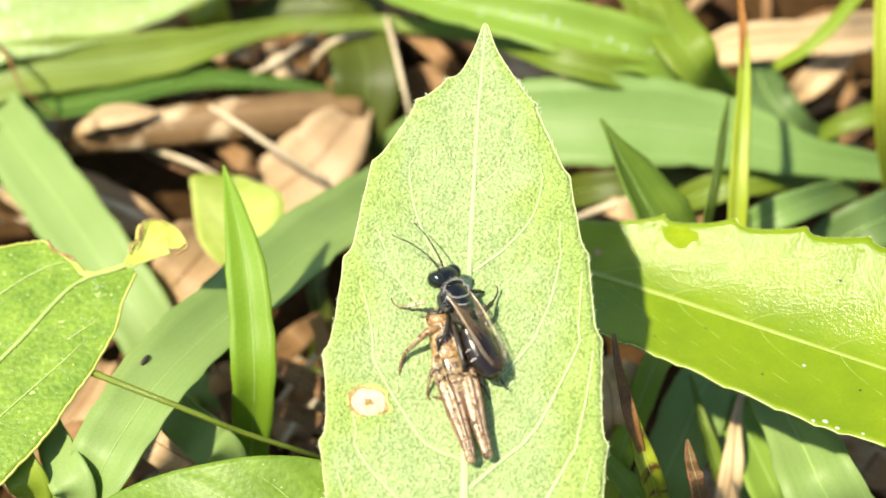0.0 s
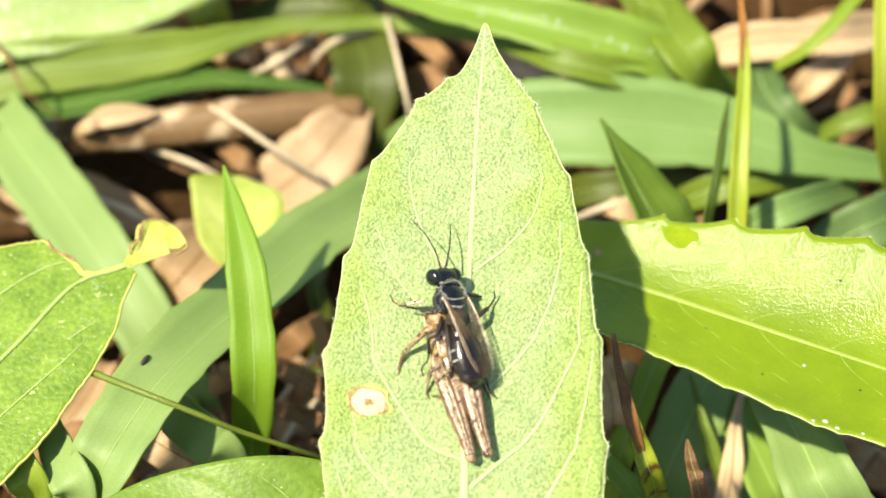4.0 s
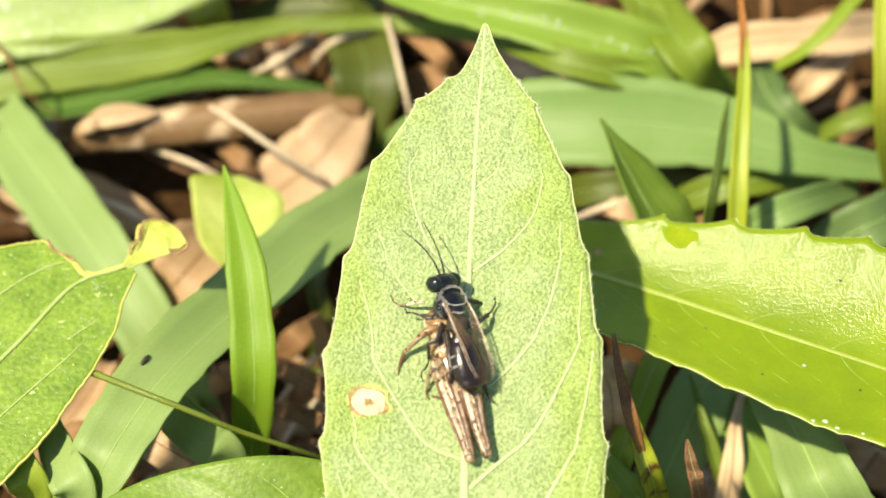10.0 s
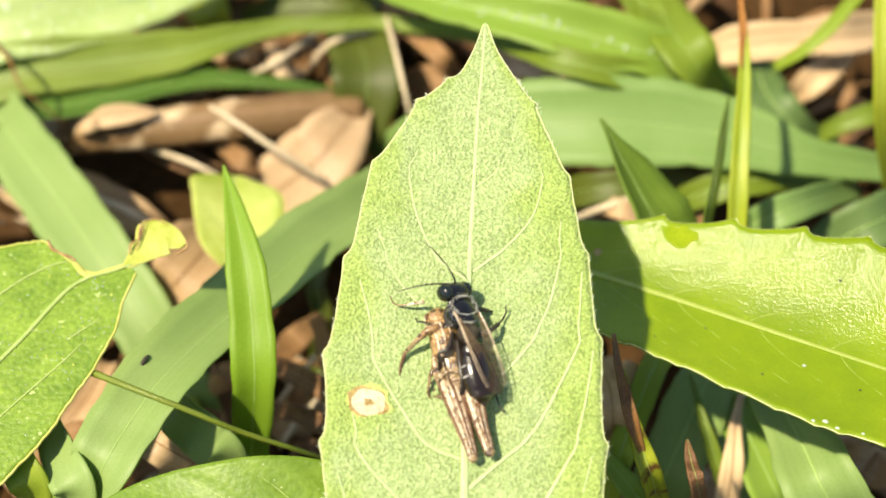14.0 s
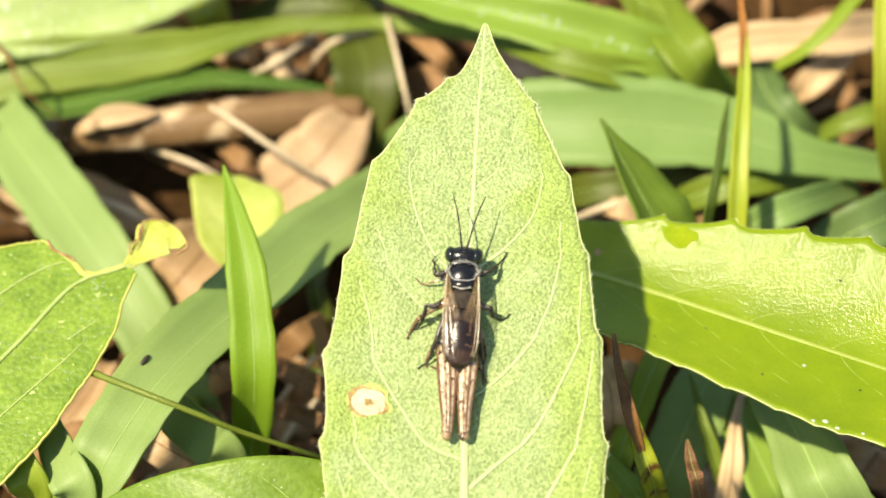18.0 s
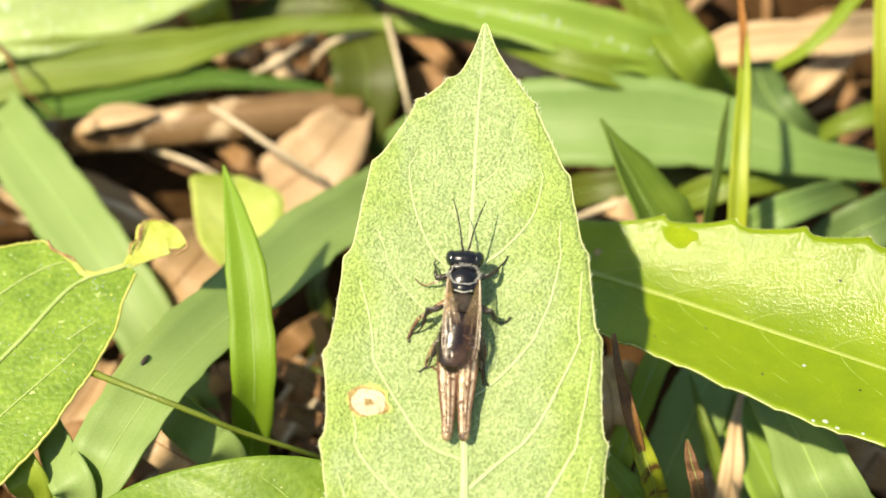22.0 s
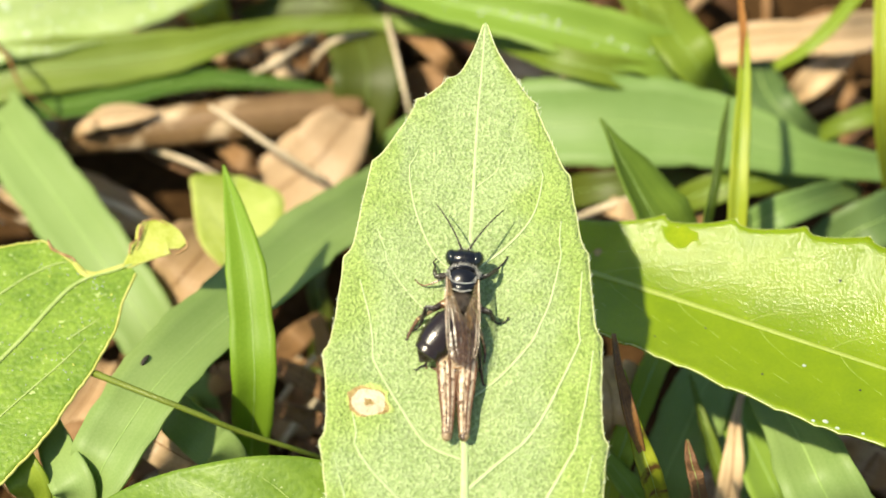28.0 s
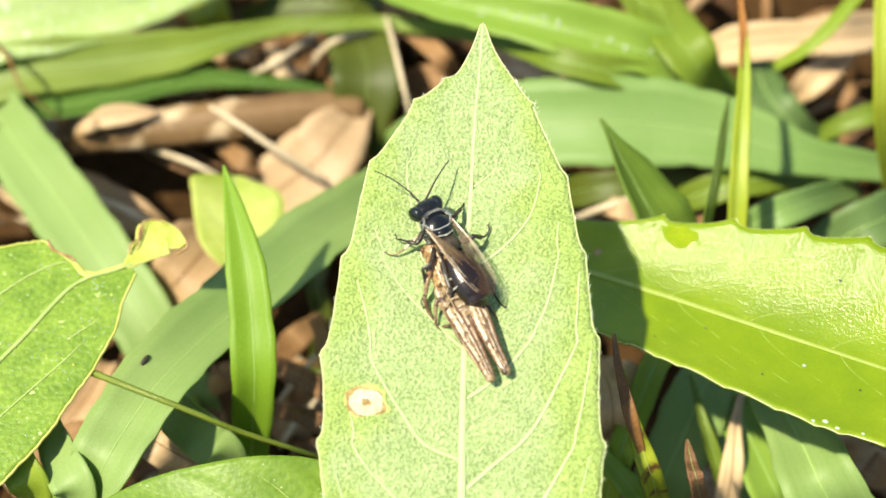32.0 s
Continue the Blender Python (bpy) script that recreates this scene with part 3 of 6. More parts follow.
# ---- the grass goes on round the spot ----
def lawn():
    rs = np.random.RandomState(21)
    n = 9000
    ang = rs.rand(n) * 2 * math.pi
    far = 150 + 950 * rs.rand(n) ** 1.3
    base = np.stack([far * np.cos(ang), far * np.sin(ang) + 30, np.full(n, -2.0)], -1)
    way = rs.rand(n) * 2 * math.pi
    lean = np.stack([np.cos(way), np.sin(way), np.zeros(n)], -1)
    side = np.stack([-np.sin(way), np.cos(way), np.zeros(n)], -1)
    long, wide = 22 + 30 * rs.rand(n), 2 + 3.0 * rs.rand(n)
    up = np.array((0, 0, 1.0))
    rows = []
    for h, out, w in ((0, 0, 0.5), (0.45, 0.15, 0.5), (0.8, 0.5, 0.38), (0.85, 0.95, 0.03)):
        c = base + long[:, None] * (h * up + out * lean)
        rows += [c - side * (wide * w)[:, None], c + side * (wide * w)[:, None]]
    verts = np.stack(rows, 1).reshape(-1, 3)
    quads = np.array([(0, 1, 3, 2), (2, 3, 5, 4), (4, 5, 7, 6)])
    faces = (np.arange(n)[:, None, None] * 8 + quads[None]).reshape(-1, 4).tolist()
    uv = np.tile(np.array([(i % 2, i // 2 * 10) for i in range(8)], float), (n, 1))
    ob = part("grass", (verts, faces, uv), GRASS, None)
    return tagged(ob, "green grass going on around the herbs", "grass", kind="stuff")


lawn()

# the downy leaf that carries the insects, on its own plant
herb = thing("herb_plant", "leafy herb with a pale downy toothed leaf", "herb", at=(1.3, -36.0, 0))
part("stem", tube([(1.3, -36.0, -2), (1.8, -37.0, 22), (1.5, -34.5, 38), (1.3, -30.0, 42.8)], [1.3, 1.2, 0.95, 0.6]), STEM, herb, "green hairy stem")
MAIN = [(1.25, -29.99, 42.82, 1.01, 1.21), (1.32, -25.79, 46.54, 5.08, 5.32), (1.36, -21.66, 48.89, 8.33, 8.89), (1.54, -17.76, 50.24, 9.80, 9.75), (1.60, -13.26, 51.45, 9.98, 9.90), (1.80, -7.18, 53.08, 9.98, 9.58), (2.06, -0.41, 54.89, 8.84, 8.58), (2.45, 5.78, 56.55, 7.64, 7.02), (2.75, 10.52, 57.92, 4.97, 4.86), (2.90, 12.12, 58.40, 3.61, 3.95), (3.05, 13.69, 58.93, 1.76, 2.66), (3.24, 15.73, 59.63, 0.76, 1.10), (3.39, 17.98, 60.44, 0.05, 0.09)]
# side veins as places along and across the leaf, with their thickness
MAIN_VEINS = (
    (((0.366, 0.03), (0.385, 0.23), (0.416, 0.45), (0.452, 0.64), (0.492, 0.75), (0.538, 0.85)), 0.15),
    (((0.484, 0.03), (0.507, 0.29), (0.531, 0.51), (0.558, 0.65), (0.595, 0.74)), 0.13),
    (((0.258, 0.03), (0.291, 0.23), (0.335, 0.51), (0.388, 0.72), (0.431, 0.86), (0.487, 0.94)), 0.17),
    (((0.184, 0.35), (0.246, 0.59), (0.300, 0.75), (0.361, 0.88), (0.414, 0.94)), 0.15),
    (((0.189, 0.71), (0.250, 0.85), (0.304, 0.91)), 0.11),
    (((0.332, 0.03), (0.353, 0.28), (0.378, 0.51)), 0.08),
    (((0.570, 0.02), (0.592, 0.25), (0.624, 0.46), (0.671, 0.64)), 0.08),
    (((0.296, 0.00), (0.316, -0.26), (0.353, -0.46), (0.393, -0.63), (0.440, -0.75), (0.472, -0.86)), 0.17),
    (((0.195, -0.27), (0.248, -0.51), (0.295, -0.71), (0.334, -0.79), (0.354, -0.83)), 0.15),
    (((0.178, -0.83), (0.240, -0.87), (0.304, -0.92)), 0.11),
    (((0.412, 0.00), (0.437, -0.23), (0.466, -0.50), (0.494, -0.68), (0.522, -0.84)), 0.13),
    (((0.474, 0.02), (0.496, -0.27), (0.530, -0.47), (0.572, -0.61), (0.611, -0.65)), 0.14),
    (((0.570, 0.02), (0.596, -0.19), (0.631, -0.35), (0.669, -0.49)), 0.07),
)
main_leaf, main_at = herb_leaf(herb, MAIN, LEAF_PALE, "pale green downy leaf with toothed edge and brown spot", (0, -0.259, 0.966), fold=0.03, curl=0.0, teeth_left=[0.23, 0.318, 0.405, 0.492, 0.593, 0.70, 0.814], teeth_right=[0.238, 0.318, 0.425, 0.505, 0.588, 0.737], depth=(0.55, 0.45), vein_lines=MAIN_VEINS, rib=0.40, rib_taper=1.3, rough=0.0022, margin=MARGIN, cols=33, rows=300, thick=0.25, quilt=0.20, vein_size=0.155, edge=0.11)
main_herb = herb
LEAF_TURN = Matrix(((1, 0, 0), (0, 0.96593, -0.25882), (0, 0.25882, 0.96593))).to_4x4()
LEAF = Matrix.Translation((0.001521, -0.005095, 0.053635)) @ LEAF_TURN
SPOT = (-6.98, -6.47)

# a second herb beside it with glossy leaves
herb = thing("herb_plant", "leafy herb with a glossy yellow-green leaf", "herb", at=(3.1, 10.6, 0))
part("stem", tube([(3.1, 10.6, -2), (3.1, 10.6, 20), (5.1, 11.6, 36.5)], [1.4, 1.2, 0.7]), STEM, herb, "green stem")
right_leaf, right_at = herb_leaf(herb, [(5.13, 11.92, 36.0, 0.32, 0.32), (8.65, 9.93, 38.0, 3.40, 4.10), (13.56, 7.33, 39.3, 4.80, 5.85), (20.62, 3.78, 40.6, 6.85, 6.25), (28.61, -0.33, 42.0, 8.65, 7.20), (36.16, -4.13, 43.2, 9.60, 7.45), (42.6, -7.31, 44.0, 9.00, 6.1), (47.93, -9.53, 44.0, 5.66, 4.08), (51.78, -11.0, 43.5, 0.14, 0.14)], LEAF_GLOSS, "glossy yellow-green leaf with shallow teeth", (-0.19, 0.02, 0.9), fold=0.02, curl=0.26, teeth_left=[0.320, 0.407, 0.487, 0.562, 0.64, 0.72, 0.8, 0.88], teeth_right=[0.34, 0.385, 0.412, 0.47, 0.53, 0.577, 0.605, 0.66, 0.8, 0.9], depth=(0.85, 0.32), veins=[0.16, 0.26, 0.36, 0.46, 0.56], vein_reach=0.34, rib=0.42, rough=0.002, margin=MARGIN, vein_mat=GLOSS_VEIN, vein_size=0.03, quilt=0.04, edge=0.07, rows=260)
patch(right_leaf, right_at, "worn_patch", LEAF_WORN, "worn yellow patch", 0.345, -0.84, 0.026, 0.15, 3)
patch(right_leaf, right_at, "torn_scar", SPOT_RIM, "small brown scar", 0.242, -0.42, 0.006, 0.09, 4)
downy_edge(main_leaf, main_at, 260, 2)
for a0, v0 in ((0.42, 0.28), (0.5, 0.62), (0.545, -0.63), (0.37, 0.7), (0.61, 0.36)):
    patch(right_leaf, right_at, "speck", LEG_DARK, "tiny black speck", a0, v0, 0.0016, 0.012, 5)
for a0, v0, r in ((0.585, 0.93, 0.17), (0.6, 0.95, 0.13), (0.572, 0.96, 0.11), (0.63, 0.94, 0.10), (0.54, 0.3, 0.12), (0.7, -0.2, 0.14), (0.66, -0.5, 0.13)):
    spot_at, spot_up = right_at(np.array([a0]), np.array([v0]))
    part("dewdrop", ball(spot_at[0] + spot_up[0] * r * 0.3, (r * 1.5, r, r * 0.6), (0, 0, -20), 12, 8), DEW, right_leaf, "clear drop of water")

# a third herb whose eaten leaf reaches in
herb = thing("herb_plant", "leafy herb with a half-eaten speckled leaf", "herb", at=(-52.6, -9.9, 0))
part("stem", tube([(-52.6, -9.9, -2), (-53.6, -9.9, 20), (-51.6, -8.9, 33.0)], [1.4, 1.2, 0.7]), STEM, herb, "green stem")
left_leaf, left_at = herb_leaf(herb, [(-54.0, -17.4, 33.0, 0.4, 0.5), (-48.5, -12.8, 39.5, 3.6, 7.2), (-43.6, -8.7, 42.2, 5.6, 9.7), (-41.7, -7.13, 42.35, 6.79, 9.66), (-40.24, -5.91, 42.35, 7.98, 9.33), (-38.51, -4.46, 42.35, 9.13, 8.72), (-36.99, -3.16, 42.35, 10.03, 8.1), (-35.64, -2.01, 42.35, 10.4, 7.25), (-34.54, -1.06, 42.35, 10.66, 6.59), (-33.98, -0.58, 42.35, 10.49, 6.3), (-33.15, 0.14, 42.35, 10.17, 5.87), (-32.02, 1.11, 42.35, 9.5, 5.06), (-31.17, 1.84, 42.35, 8.87, 4.43), (-30.5, 2.42, 42.35, 8.35, 3.9), (-30.1, 2.78, 42.35, 7.9, 3.5), (-29.48, 3.33, 42.35, 3.57, 2.74), (-28.91, 3.84, 42.35, 2.17, 1.94), (-28.35, 4.36, 42.35, 1.81, 1.41), (-27.51, 5.13, 42.35, 1.34, 0.72), (-26.94, 5.64, 42.35, 1.15, 0.19)], LEAF_DEEP, "speckled green leaf, its tip half eaten away", (0, 0, 1), fold=0.0, teeth_left=[], teeth_right=[], depth=0.25, veins=[], rib=0, rough=0.005, margin=MARGIN_YELLOW, edge=0.13, rows=260, cols=33)
for name, size, line in (("midrib", 0.20, [(-44.5, -14.0, 41.6), (-39.13, -6.32, 42.4), (-36.98, -3.06, 42.4), (-35.29, -0.66, 42.4), (-33.61, 2.08, 42.4), (-32.22, 3.98, 42.4), (-30.68, 5.06, 42.4), (-29.03, 5.58, 42.4), (-27.3, 6.27, 42.42)]),
                         ("vein", 0.11, [(-39.82, 1.72, 42.38), (-38.2, 3.33, 42.38), (-36.09, 5.15, 42.38), (-34.07, 6.3, 42.38), (-32.9, 6.6, 42.38)]),
                         ("vein", 0.08, [(-36.37, -8.58, 42.38), (-34.1, -5.91, 42.38), (-31.76, -3.21, 42.38), (-30.19, -1.2, 42.38)]),
                         ("vein", 0.07, [(-31.64, -1.09, 42.38), (-30.38, -0.01, 42.38), (-29.18, 0.97, 42.38)])):
    part(name, tube(line, [size * 1.2] + [size] * (len(line) - 2) + [size * 0.6], 8, 6, 0.5), DEEP_VEIN, left_leaf)
part("eaten_edge", tube([(-35.01, 8.79, 42.4), (-34.51, 7.9, 42.45), (-33.79, 7.49, 42.42), (-33.08, 7.14, 42.46), (-32.44, 6.85, 42.42), (-32.15, 6.27, 42.4)], [0.10, 0.15, 0.11, 0.16, 0.12, 0.07], 6, 4), MARGIN_DRY, left_leaf, "brown eaten edge")
part("yellow_border", tube([(-32.3, 6.5, 42.4), (-31.8, 5.9, 42.42), (-31.2, 5.3, 42.42), (-30.5, 5.25, 42.42), (-29.0, 5.8, 42.42), (-27.9, 6.2, 42.42)], [0.22, 0.30, 0.28, 0.2, 0.2, 0.25], 8, 4, 0.4), MARGIN_YELLOW, left_leaf, "yellowed border of the eaten part")
for a0, v0, da in ((0.83, 0.30, 0.008), (0.72, 0.62, 0.004), (0.6, 0.35, 0.003), (0.62, -0.5, 0.003), (0.5, 0.7, 0.004), (0.78, 0.05, 0.003), (0.48, 0.5, 0.003), (0.7, -0.25, 0.003), (0.55, 0.1, 0.0025), (0.42, 0.3, 0.003)):
    patch(left_leaf, left_at, "pale_fleck", LEAF_YELLOW, "small pale yellow fleck", a0, v0, da, da * 7, 7)
specks = np.random.RandomState(12)
dots = []
for a0, v0 in zip(specks.uniform(0.25, 0.85, 150), specks.uniform(-0.85, 0.85, 150)):
    spot_at, spot_up = left_at(np.array([a0]), np.array([v0]))
    r = specks.uniform(0.035, 0.085)
    dots.append(ball(spot_at[0] + spot_up[0] * r * 0.2, (r, r, r * 0.6), (0, 0, 0), 6, 4))
tagged(part("dew", joined(*dots), DEW, left_leaf, "fine specks of dew"), kind="stuff")
leaf_tip, tip_at = herb_leaf(herb, [(-27.81, 6.13, 42.40, 0.22, 0.30), (-27.30, 6.73, 42.42, 0.55, 0.64), (-26.80, 7.33, 42.45, 1.0, 1.05), (-26.22, 8.00, 42.48, 1.35, 1.48), (-25.60, 8.60, 42.56, 2.30, 1.81), (-24.80, 9.07, 42.61, 1.90, 1.87), (-24.14, 9.21, 42.61, 0.95, 1.90), (-23.49, 8.97, 42.57, 0.45, 1.50), (-22.78, 8.34, 42.50, 0.10, 0.50)], LEAF_YELLOW, "yellowed remnant of the leaf tip", (0, 0, 1), fold=0.02, rough=0.012, rib=0.0, margin=MARGIN_YELLOW, rows=60, cols=17, edge=0.10, name="leaf_tip")
part("curled_edge", joined(tube([(-27.52, 7.16, 42.7), (-27.45, 8.09, 42.9), (-26.93, 8.68, 42.8), (-26.87, 9.69, 42.9), (-26.77, 10.47, 42.9)], [0.06, 0.12, 0.08, 0.13, 0.05], 6, 4),
                           tube([(-26.98, 7.59, 42.7), (-26.74, 8.77, 42.9), (-26.45, 10.44, 42.95)], [0.04, 0.08, 0.04], 6, 4),
                           tube([(-26.73, 10.53, 42.8), (-25.65, 10.77, 42.8), (-24.41, 10.11, 42.8)], [0.05, 0.08, 0.04], 6, 4)), MARGIN_DRY, leaf_tip, "brown curled torn edge")
part("curled_edge", tube([(-22.69, 8.54, 42.7), (-22.51, 7.89, 42.75), (-23.09, 7.3, 42.75), (-23.46, 7.07, 42.7)], [0.07, 0.13, 0.11, 0.05], 6, 4), MARGIN_DRY, leaf_tip, "brown curled torn edge")

# a low leaf under the main one
herb = thing("herb_plant", "leafy herb with a smooth rounded leaf", "herb", at=(-10.6, -23.3, 0))
part("stem", tube([(-10.6, -23.3, -2), (-10.6, -23.3, 15), (-10.6, -22.3, 30.0)], [1.2, 1.0, 0.6]), STEM, herb, "green stem")
herb_leaf(herb, [(-1.06, -16.51, 42.00, 0.26, 0.26), (-5.77, -17.35, 44.00, 3.27, 3.44), (-11.21, -18.15, 45.00, 5.52, 5.09), (-17.10, -18.67, 45.00, 5.76, 5.08), (-24.29, -18.87, 43.00, 4.65, 3.88), (-32.01, -19.00, 40.00, 0.13, 0.13)], LEAF_LOW, "smooth mid-green rounded leaf", (0, -0.3, 0.95), fold=0.05, teeth_left=[], teeth_right=[], depth=0.2, veins=[0.2,0.35,0.5,0.65], vein_reach=0.2, rib=0.3, margin=None, rows=80, vein_mat=DEEP_VEIN, vein_size=0.09)

# grass blades round the herbs
dewy = blade([(-84.9, 47.0, 0.0, 4.57), (-71.9, 49.1, 13.0, 7.88), (-60.1, 54.5, 17.5, 8.90), (-45.8, 58.8, 17.5, 8.67), (-33.7, 65.2, 16.5, 7.05), (-21.1, 79.3, 11.0, 4.79)], GRASS_DEW, "broad pale grass blade beaded with dew", wave=0.15, rib=0.1)
dew(dewy, [(-84.9, 47.0, 0.0, 4.57), (-71.9, 49.1, 13.0, 7.88), (-60.1, 54.5, 17.5, 8.90), (-45.8, 58.8, 17.5, 8.67), (-33.7, 65.2, 16.5, 7.05), (-21.1, 79.3, 11.0, 4.79)], (0, -0.45, 0.9), 60, 3)
blade([(-81.9, 44.2, 0.0, 4.53), (-66.9, 46.1, 11.0, 7.17), (-55.8, 50.8, 15.0, 7.26), (-41.9, 53.2, 15.0, 6.61), (-32.8, 55.1, 15.0, 5.06), (-27.2, 57.2, 15.0, 3.20), (-20.8, 59.0, 15.0, 2.34), (-13.5, 59.5, 15.0, 2.05), (-6.2, 59.5, 15.0, 1.91), (5.3, 53.8, 19.0, 2.53), (14.2, 44.5, 25.0, 3.29), (26.8, 44.6, 20.0, 3.79), (42.1, 50.8, 0.0, 3.09)], GRASS_MOSS, "long green grass blade, folded and drooping", wave=0.1, per=12, rib=0.1)
blade([(-78.1, 41.5, 0.0, 3.74), (-64.2, 43.5, 11.0, 5.68), (-55.5, 45.8, 13.0, 6.23), (-45.0, 47.5, 13.6, 6.53), (-34.7, 50.6, 13.6, 5.60), (-24.1, 51.3, 13.0, 3.32), (-13.4, 51.1, 11.0, 1.89), (-9.8, 51.0, 10.0, 0.37)], GRASS_SHADED, "grass blade coloured dark green for shade", rib=0.05, face=(0.5, 0.3, 0.8))
dewy = blade([(-22.4, 87.9, 4.0, 4.23), (-6.0, 61.3, 20.0, 5.03), (7.8, 51.6, 25.0, 5.94), (17.7, 48.2, 25.0, 6.66), (27.4, 46.8, 22.0, 5.80), (37.6, 49.7, 10.0, 4.38), (43.9, 47.0, 0.0, 3.05)], GRASS, "broad green grass blade with dew along its rib", crease=0.12, rib=0.16)
dew(dewy, [(-22.4, 87.9, 4.0, 4.23), (-6.0, 61.3, 20.0, 5.03), (7.8, 51.6, 25.0, 5.94), (17.7, 48.2, 25.0, 6.66), (27.4, 46.8, 22.0, 5.80), (37.6, 49.7, 10.0, 4.38), (43.9, 47.0, 0.0, 3.05)], (0, -0.45, 0.9), 90, 7, 0.45)
blade([(-9.4, 44.2, 0.0, 6.80), (1.1, 41.7, 15.0, 9.66), (14.3, 39.2, 20.0, 10.36), (24.1, 38.5, 21.0, 10.27), (33.7, 36.6, 21.0, 7.97), (43.4, 34.1, 20.0, 4.30), (56.0, 35.1, 16.0, 2.81), (69.8, 39.3, 7.0, 0.43)], GRASS_BLUE, "very broad blue-green grass blade", wave=0.1, per=12, rib=0.05)
blade([(-66.0, 61.4, 4.0, 7.04), (-52.2, 40.5, 16.0, 7.65), (-44.4, 30.1, 18.0, 7.92), (-36.4, 19.5, 18.0, 7.61), (-29.9, 11.1, 14.0, 6.80), (-25.9, 4.7, 4.0, 4.49)], GRASS_PALE, "broad green grass blade lying aslant", wave=0.1, rib=0.1)
blade([(1.2, 43.9, 8.0, 8.67), (-6.1, 29.4, 19.0, 9.40), (-13.0, 17.6, 28.0, 8.69), (-19.4, 5.2, 35.5, 7.79), (-23.5, -3.1, 40.0, 7.12), (-25.8, -8.2, 41.0, 6.32), (-28.2, -12.5, 39.5, 5.52), (-33.1, -13.5, 27.0, 5.07), (-41.8, -10.9, 0.0, 4.96)], GRASS_PALE, "broad blue-green grass blade lying aslant", wave=0.12, crease=0.05, rib=0.05, face=(-0.28, -0.35, 0.9))
blade([(-19.8, 15.5, 44.5, 0.15), (-18.6, 11.5, 44.2, 1.50), (-17.3, 6.6, 43.4, 3.05), (-16.5, 1.7, 41.5, 3.70), (-16.3, -3.2, 38.0, 3.72), (-17.9, -4.9, 27.0, 3.28), (-20.0, -6.7, 12.0, 2.32), (-21.4, -10.3, 0.0, 1.61)], GRASS_FRESH, "upright light green grass blade with a fine tip", crease=0.12, cup=0.05, rib=0.05)
blade([(15.3, 24.4, 40.0, 0.16), (16.8, 21.3, 39.0, 2.83), (18.7, 18.4, 37.0, 5.90), (21.2, 15.1, 34.0, 7.69), (24.6, 14.1, 26.0, 6.36), (31.5, 18.1, 0.0, 4.15)], GRASS_DARK, "stiff dark green pointed grass blade", face=(0.75, -0.5, 0.45), crease=0.06, rib=0.05)
blade([(28.8, 28.7, 38.0, 0.17), (27.9, 25.2, 37.0, 1.13), (27.1, 21.1, 35.0, 1.46), (26.3, 17.7, 32.0, 1.58), (26.0, 15.3, 24.0, 1.53), (28.9, 19.7, 0.0, 1.39)], GRASS_DARK, "narrow dark green grass blade, edge on", face=(0.7, -0.5, 0.5), rib=0.08)
spike = blade([(30.4, 35.5, 41.0, 0.63), (30.4, 33.5, 40.2, 0.86), (30.1, 29.4, 39.0, 1.19), (29.3, 23.1, 37.0, 1.62), (29.0, 17.1, 33.0, 1.79), (29.6, 14.1, 26.0, 1.97), (35.0, 18.1, 0.0, 2.07)], GRASS_TURN, "yellowing grass blade with a rusty tip", crease=0.15, name='grass_blade', rib=0.08)
part("tip", ribbon([(30.2, 39.9, 43.2, 0.23), (30.2, 37.5, 42.1, 0.40), (30.3, 36.1, 41.5, 0.57), (30.3, 34.9, 41.0, 0.63), (30.1, 33.0, 40.4, 0.28), (29.9, 30.9, 39.8, 0.11)], (0, -0.45, 0.9), crease=0.13), RUST, spike, "rust-brown dry tip")
blade([(46.3, 43.5, 40.0, 1.56), (45.9, 34.7, 36.0, 1.90), (47.7, 30.9, 28.0, 1.83), (53.9, 30.1, 12.0, 1.75), (57.9, 29.4, 0.0, 1.44)], GRASS_YELLOW, "upright yellow-green grass blade", rib=0.08)
blade([(30.4, 13.5, 20.0, 3.0), (30.2, 1.9, 30.0, 4.2), (31.5, -5.7, 33.0, 5.2), (33.3, -11.8, 33.0, 6.9), (41.0, -13.3, 18.0, 7.2), (48.1, -10.9, 0.0, 4.8)], GRASS_PALE, "broad green grass blade with a pale rib", face=(-0.3, -0.4, 0.9), crease=0.08, rib=0.12)
# added blades where the broad blade's left half lies in shadow
blade([(27.9, 13.9, 14.0, 4.0), (29.0, 4.9, 20.0, 5.0), (30.5, -2.2, 22.0, 5.4), (33.0, -7.8, 20.0, 5.2), (40.6, -7.1, 0.0, 3.5)], GRASS, "green grass blade standing for the broad blade's shaded half", face=(0.2, -0.3, 0.9), rib=0.08)
blade([(29.0, 11.7, 10.0, 3.18), (30.1, 1.8, 14.0, 4.17), (31.5, -4.9, 12.0, 4.70), (34.8, -8.4, 0.0, 4.38)], GRASS_PALE, "green grass blade standing for the broad blade's shaded half", rib=0.1)
blade([(24.7, 12.2, 21.0, 2.37), (21.1, 5.2, 27.0, 2.65), (18.4, -0.7, 28.0, 2.57), (16.4, -5.4, 27.0, 2.52), (15.8, -7.4, 19.0, 2.43), (17.4, -7.1, 0.0, 2.52)], GRASS_LIGHT, "green grass blade leaning over", rib=0.1)
blade([(31.5, 12.3, 17.0, 4.26), (26.3, 4.0, 23.0, 5.89), (23.3, -1.8, 22.5, 6.19), (21.5, -5.6, 17.0, 5.43), (22.4, -7.1, 0.0, 3.14)], GRASS_PALE, "blue-green grass blade in half shade", rib=0.1)
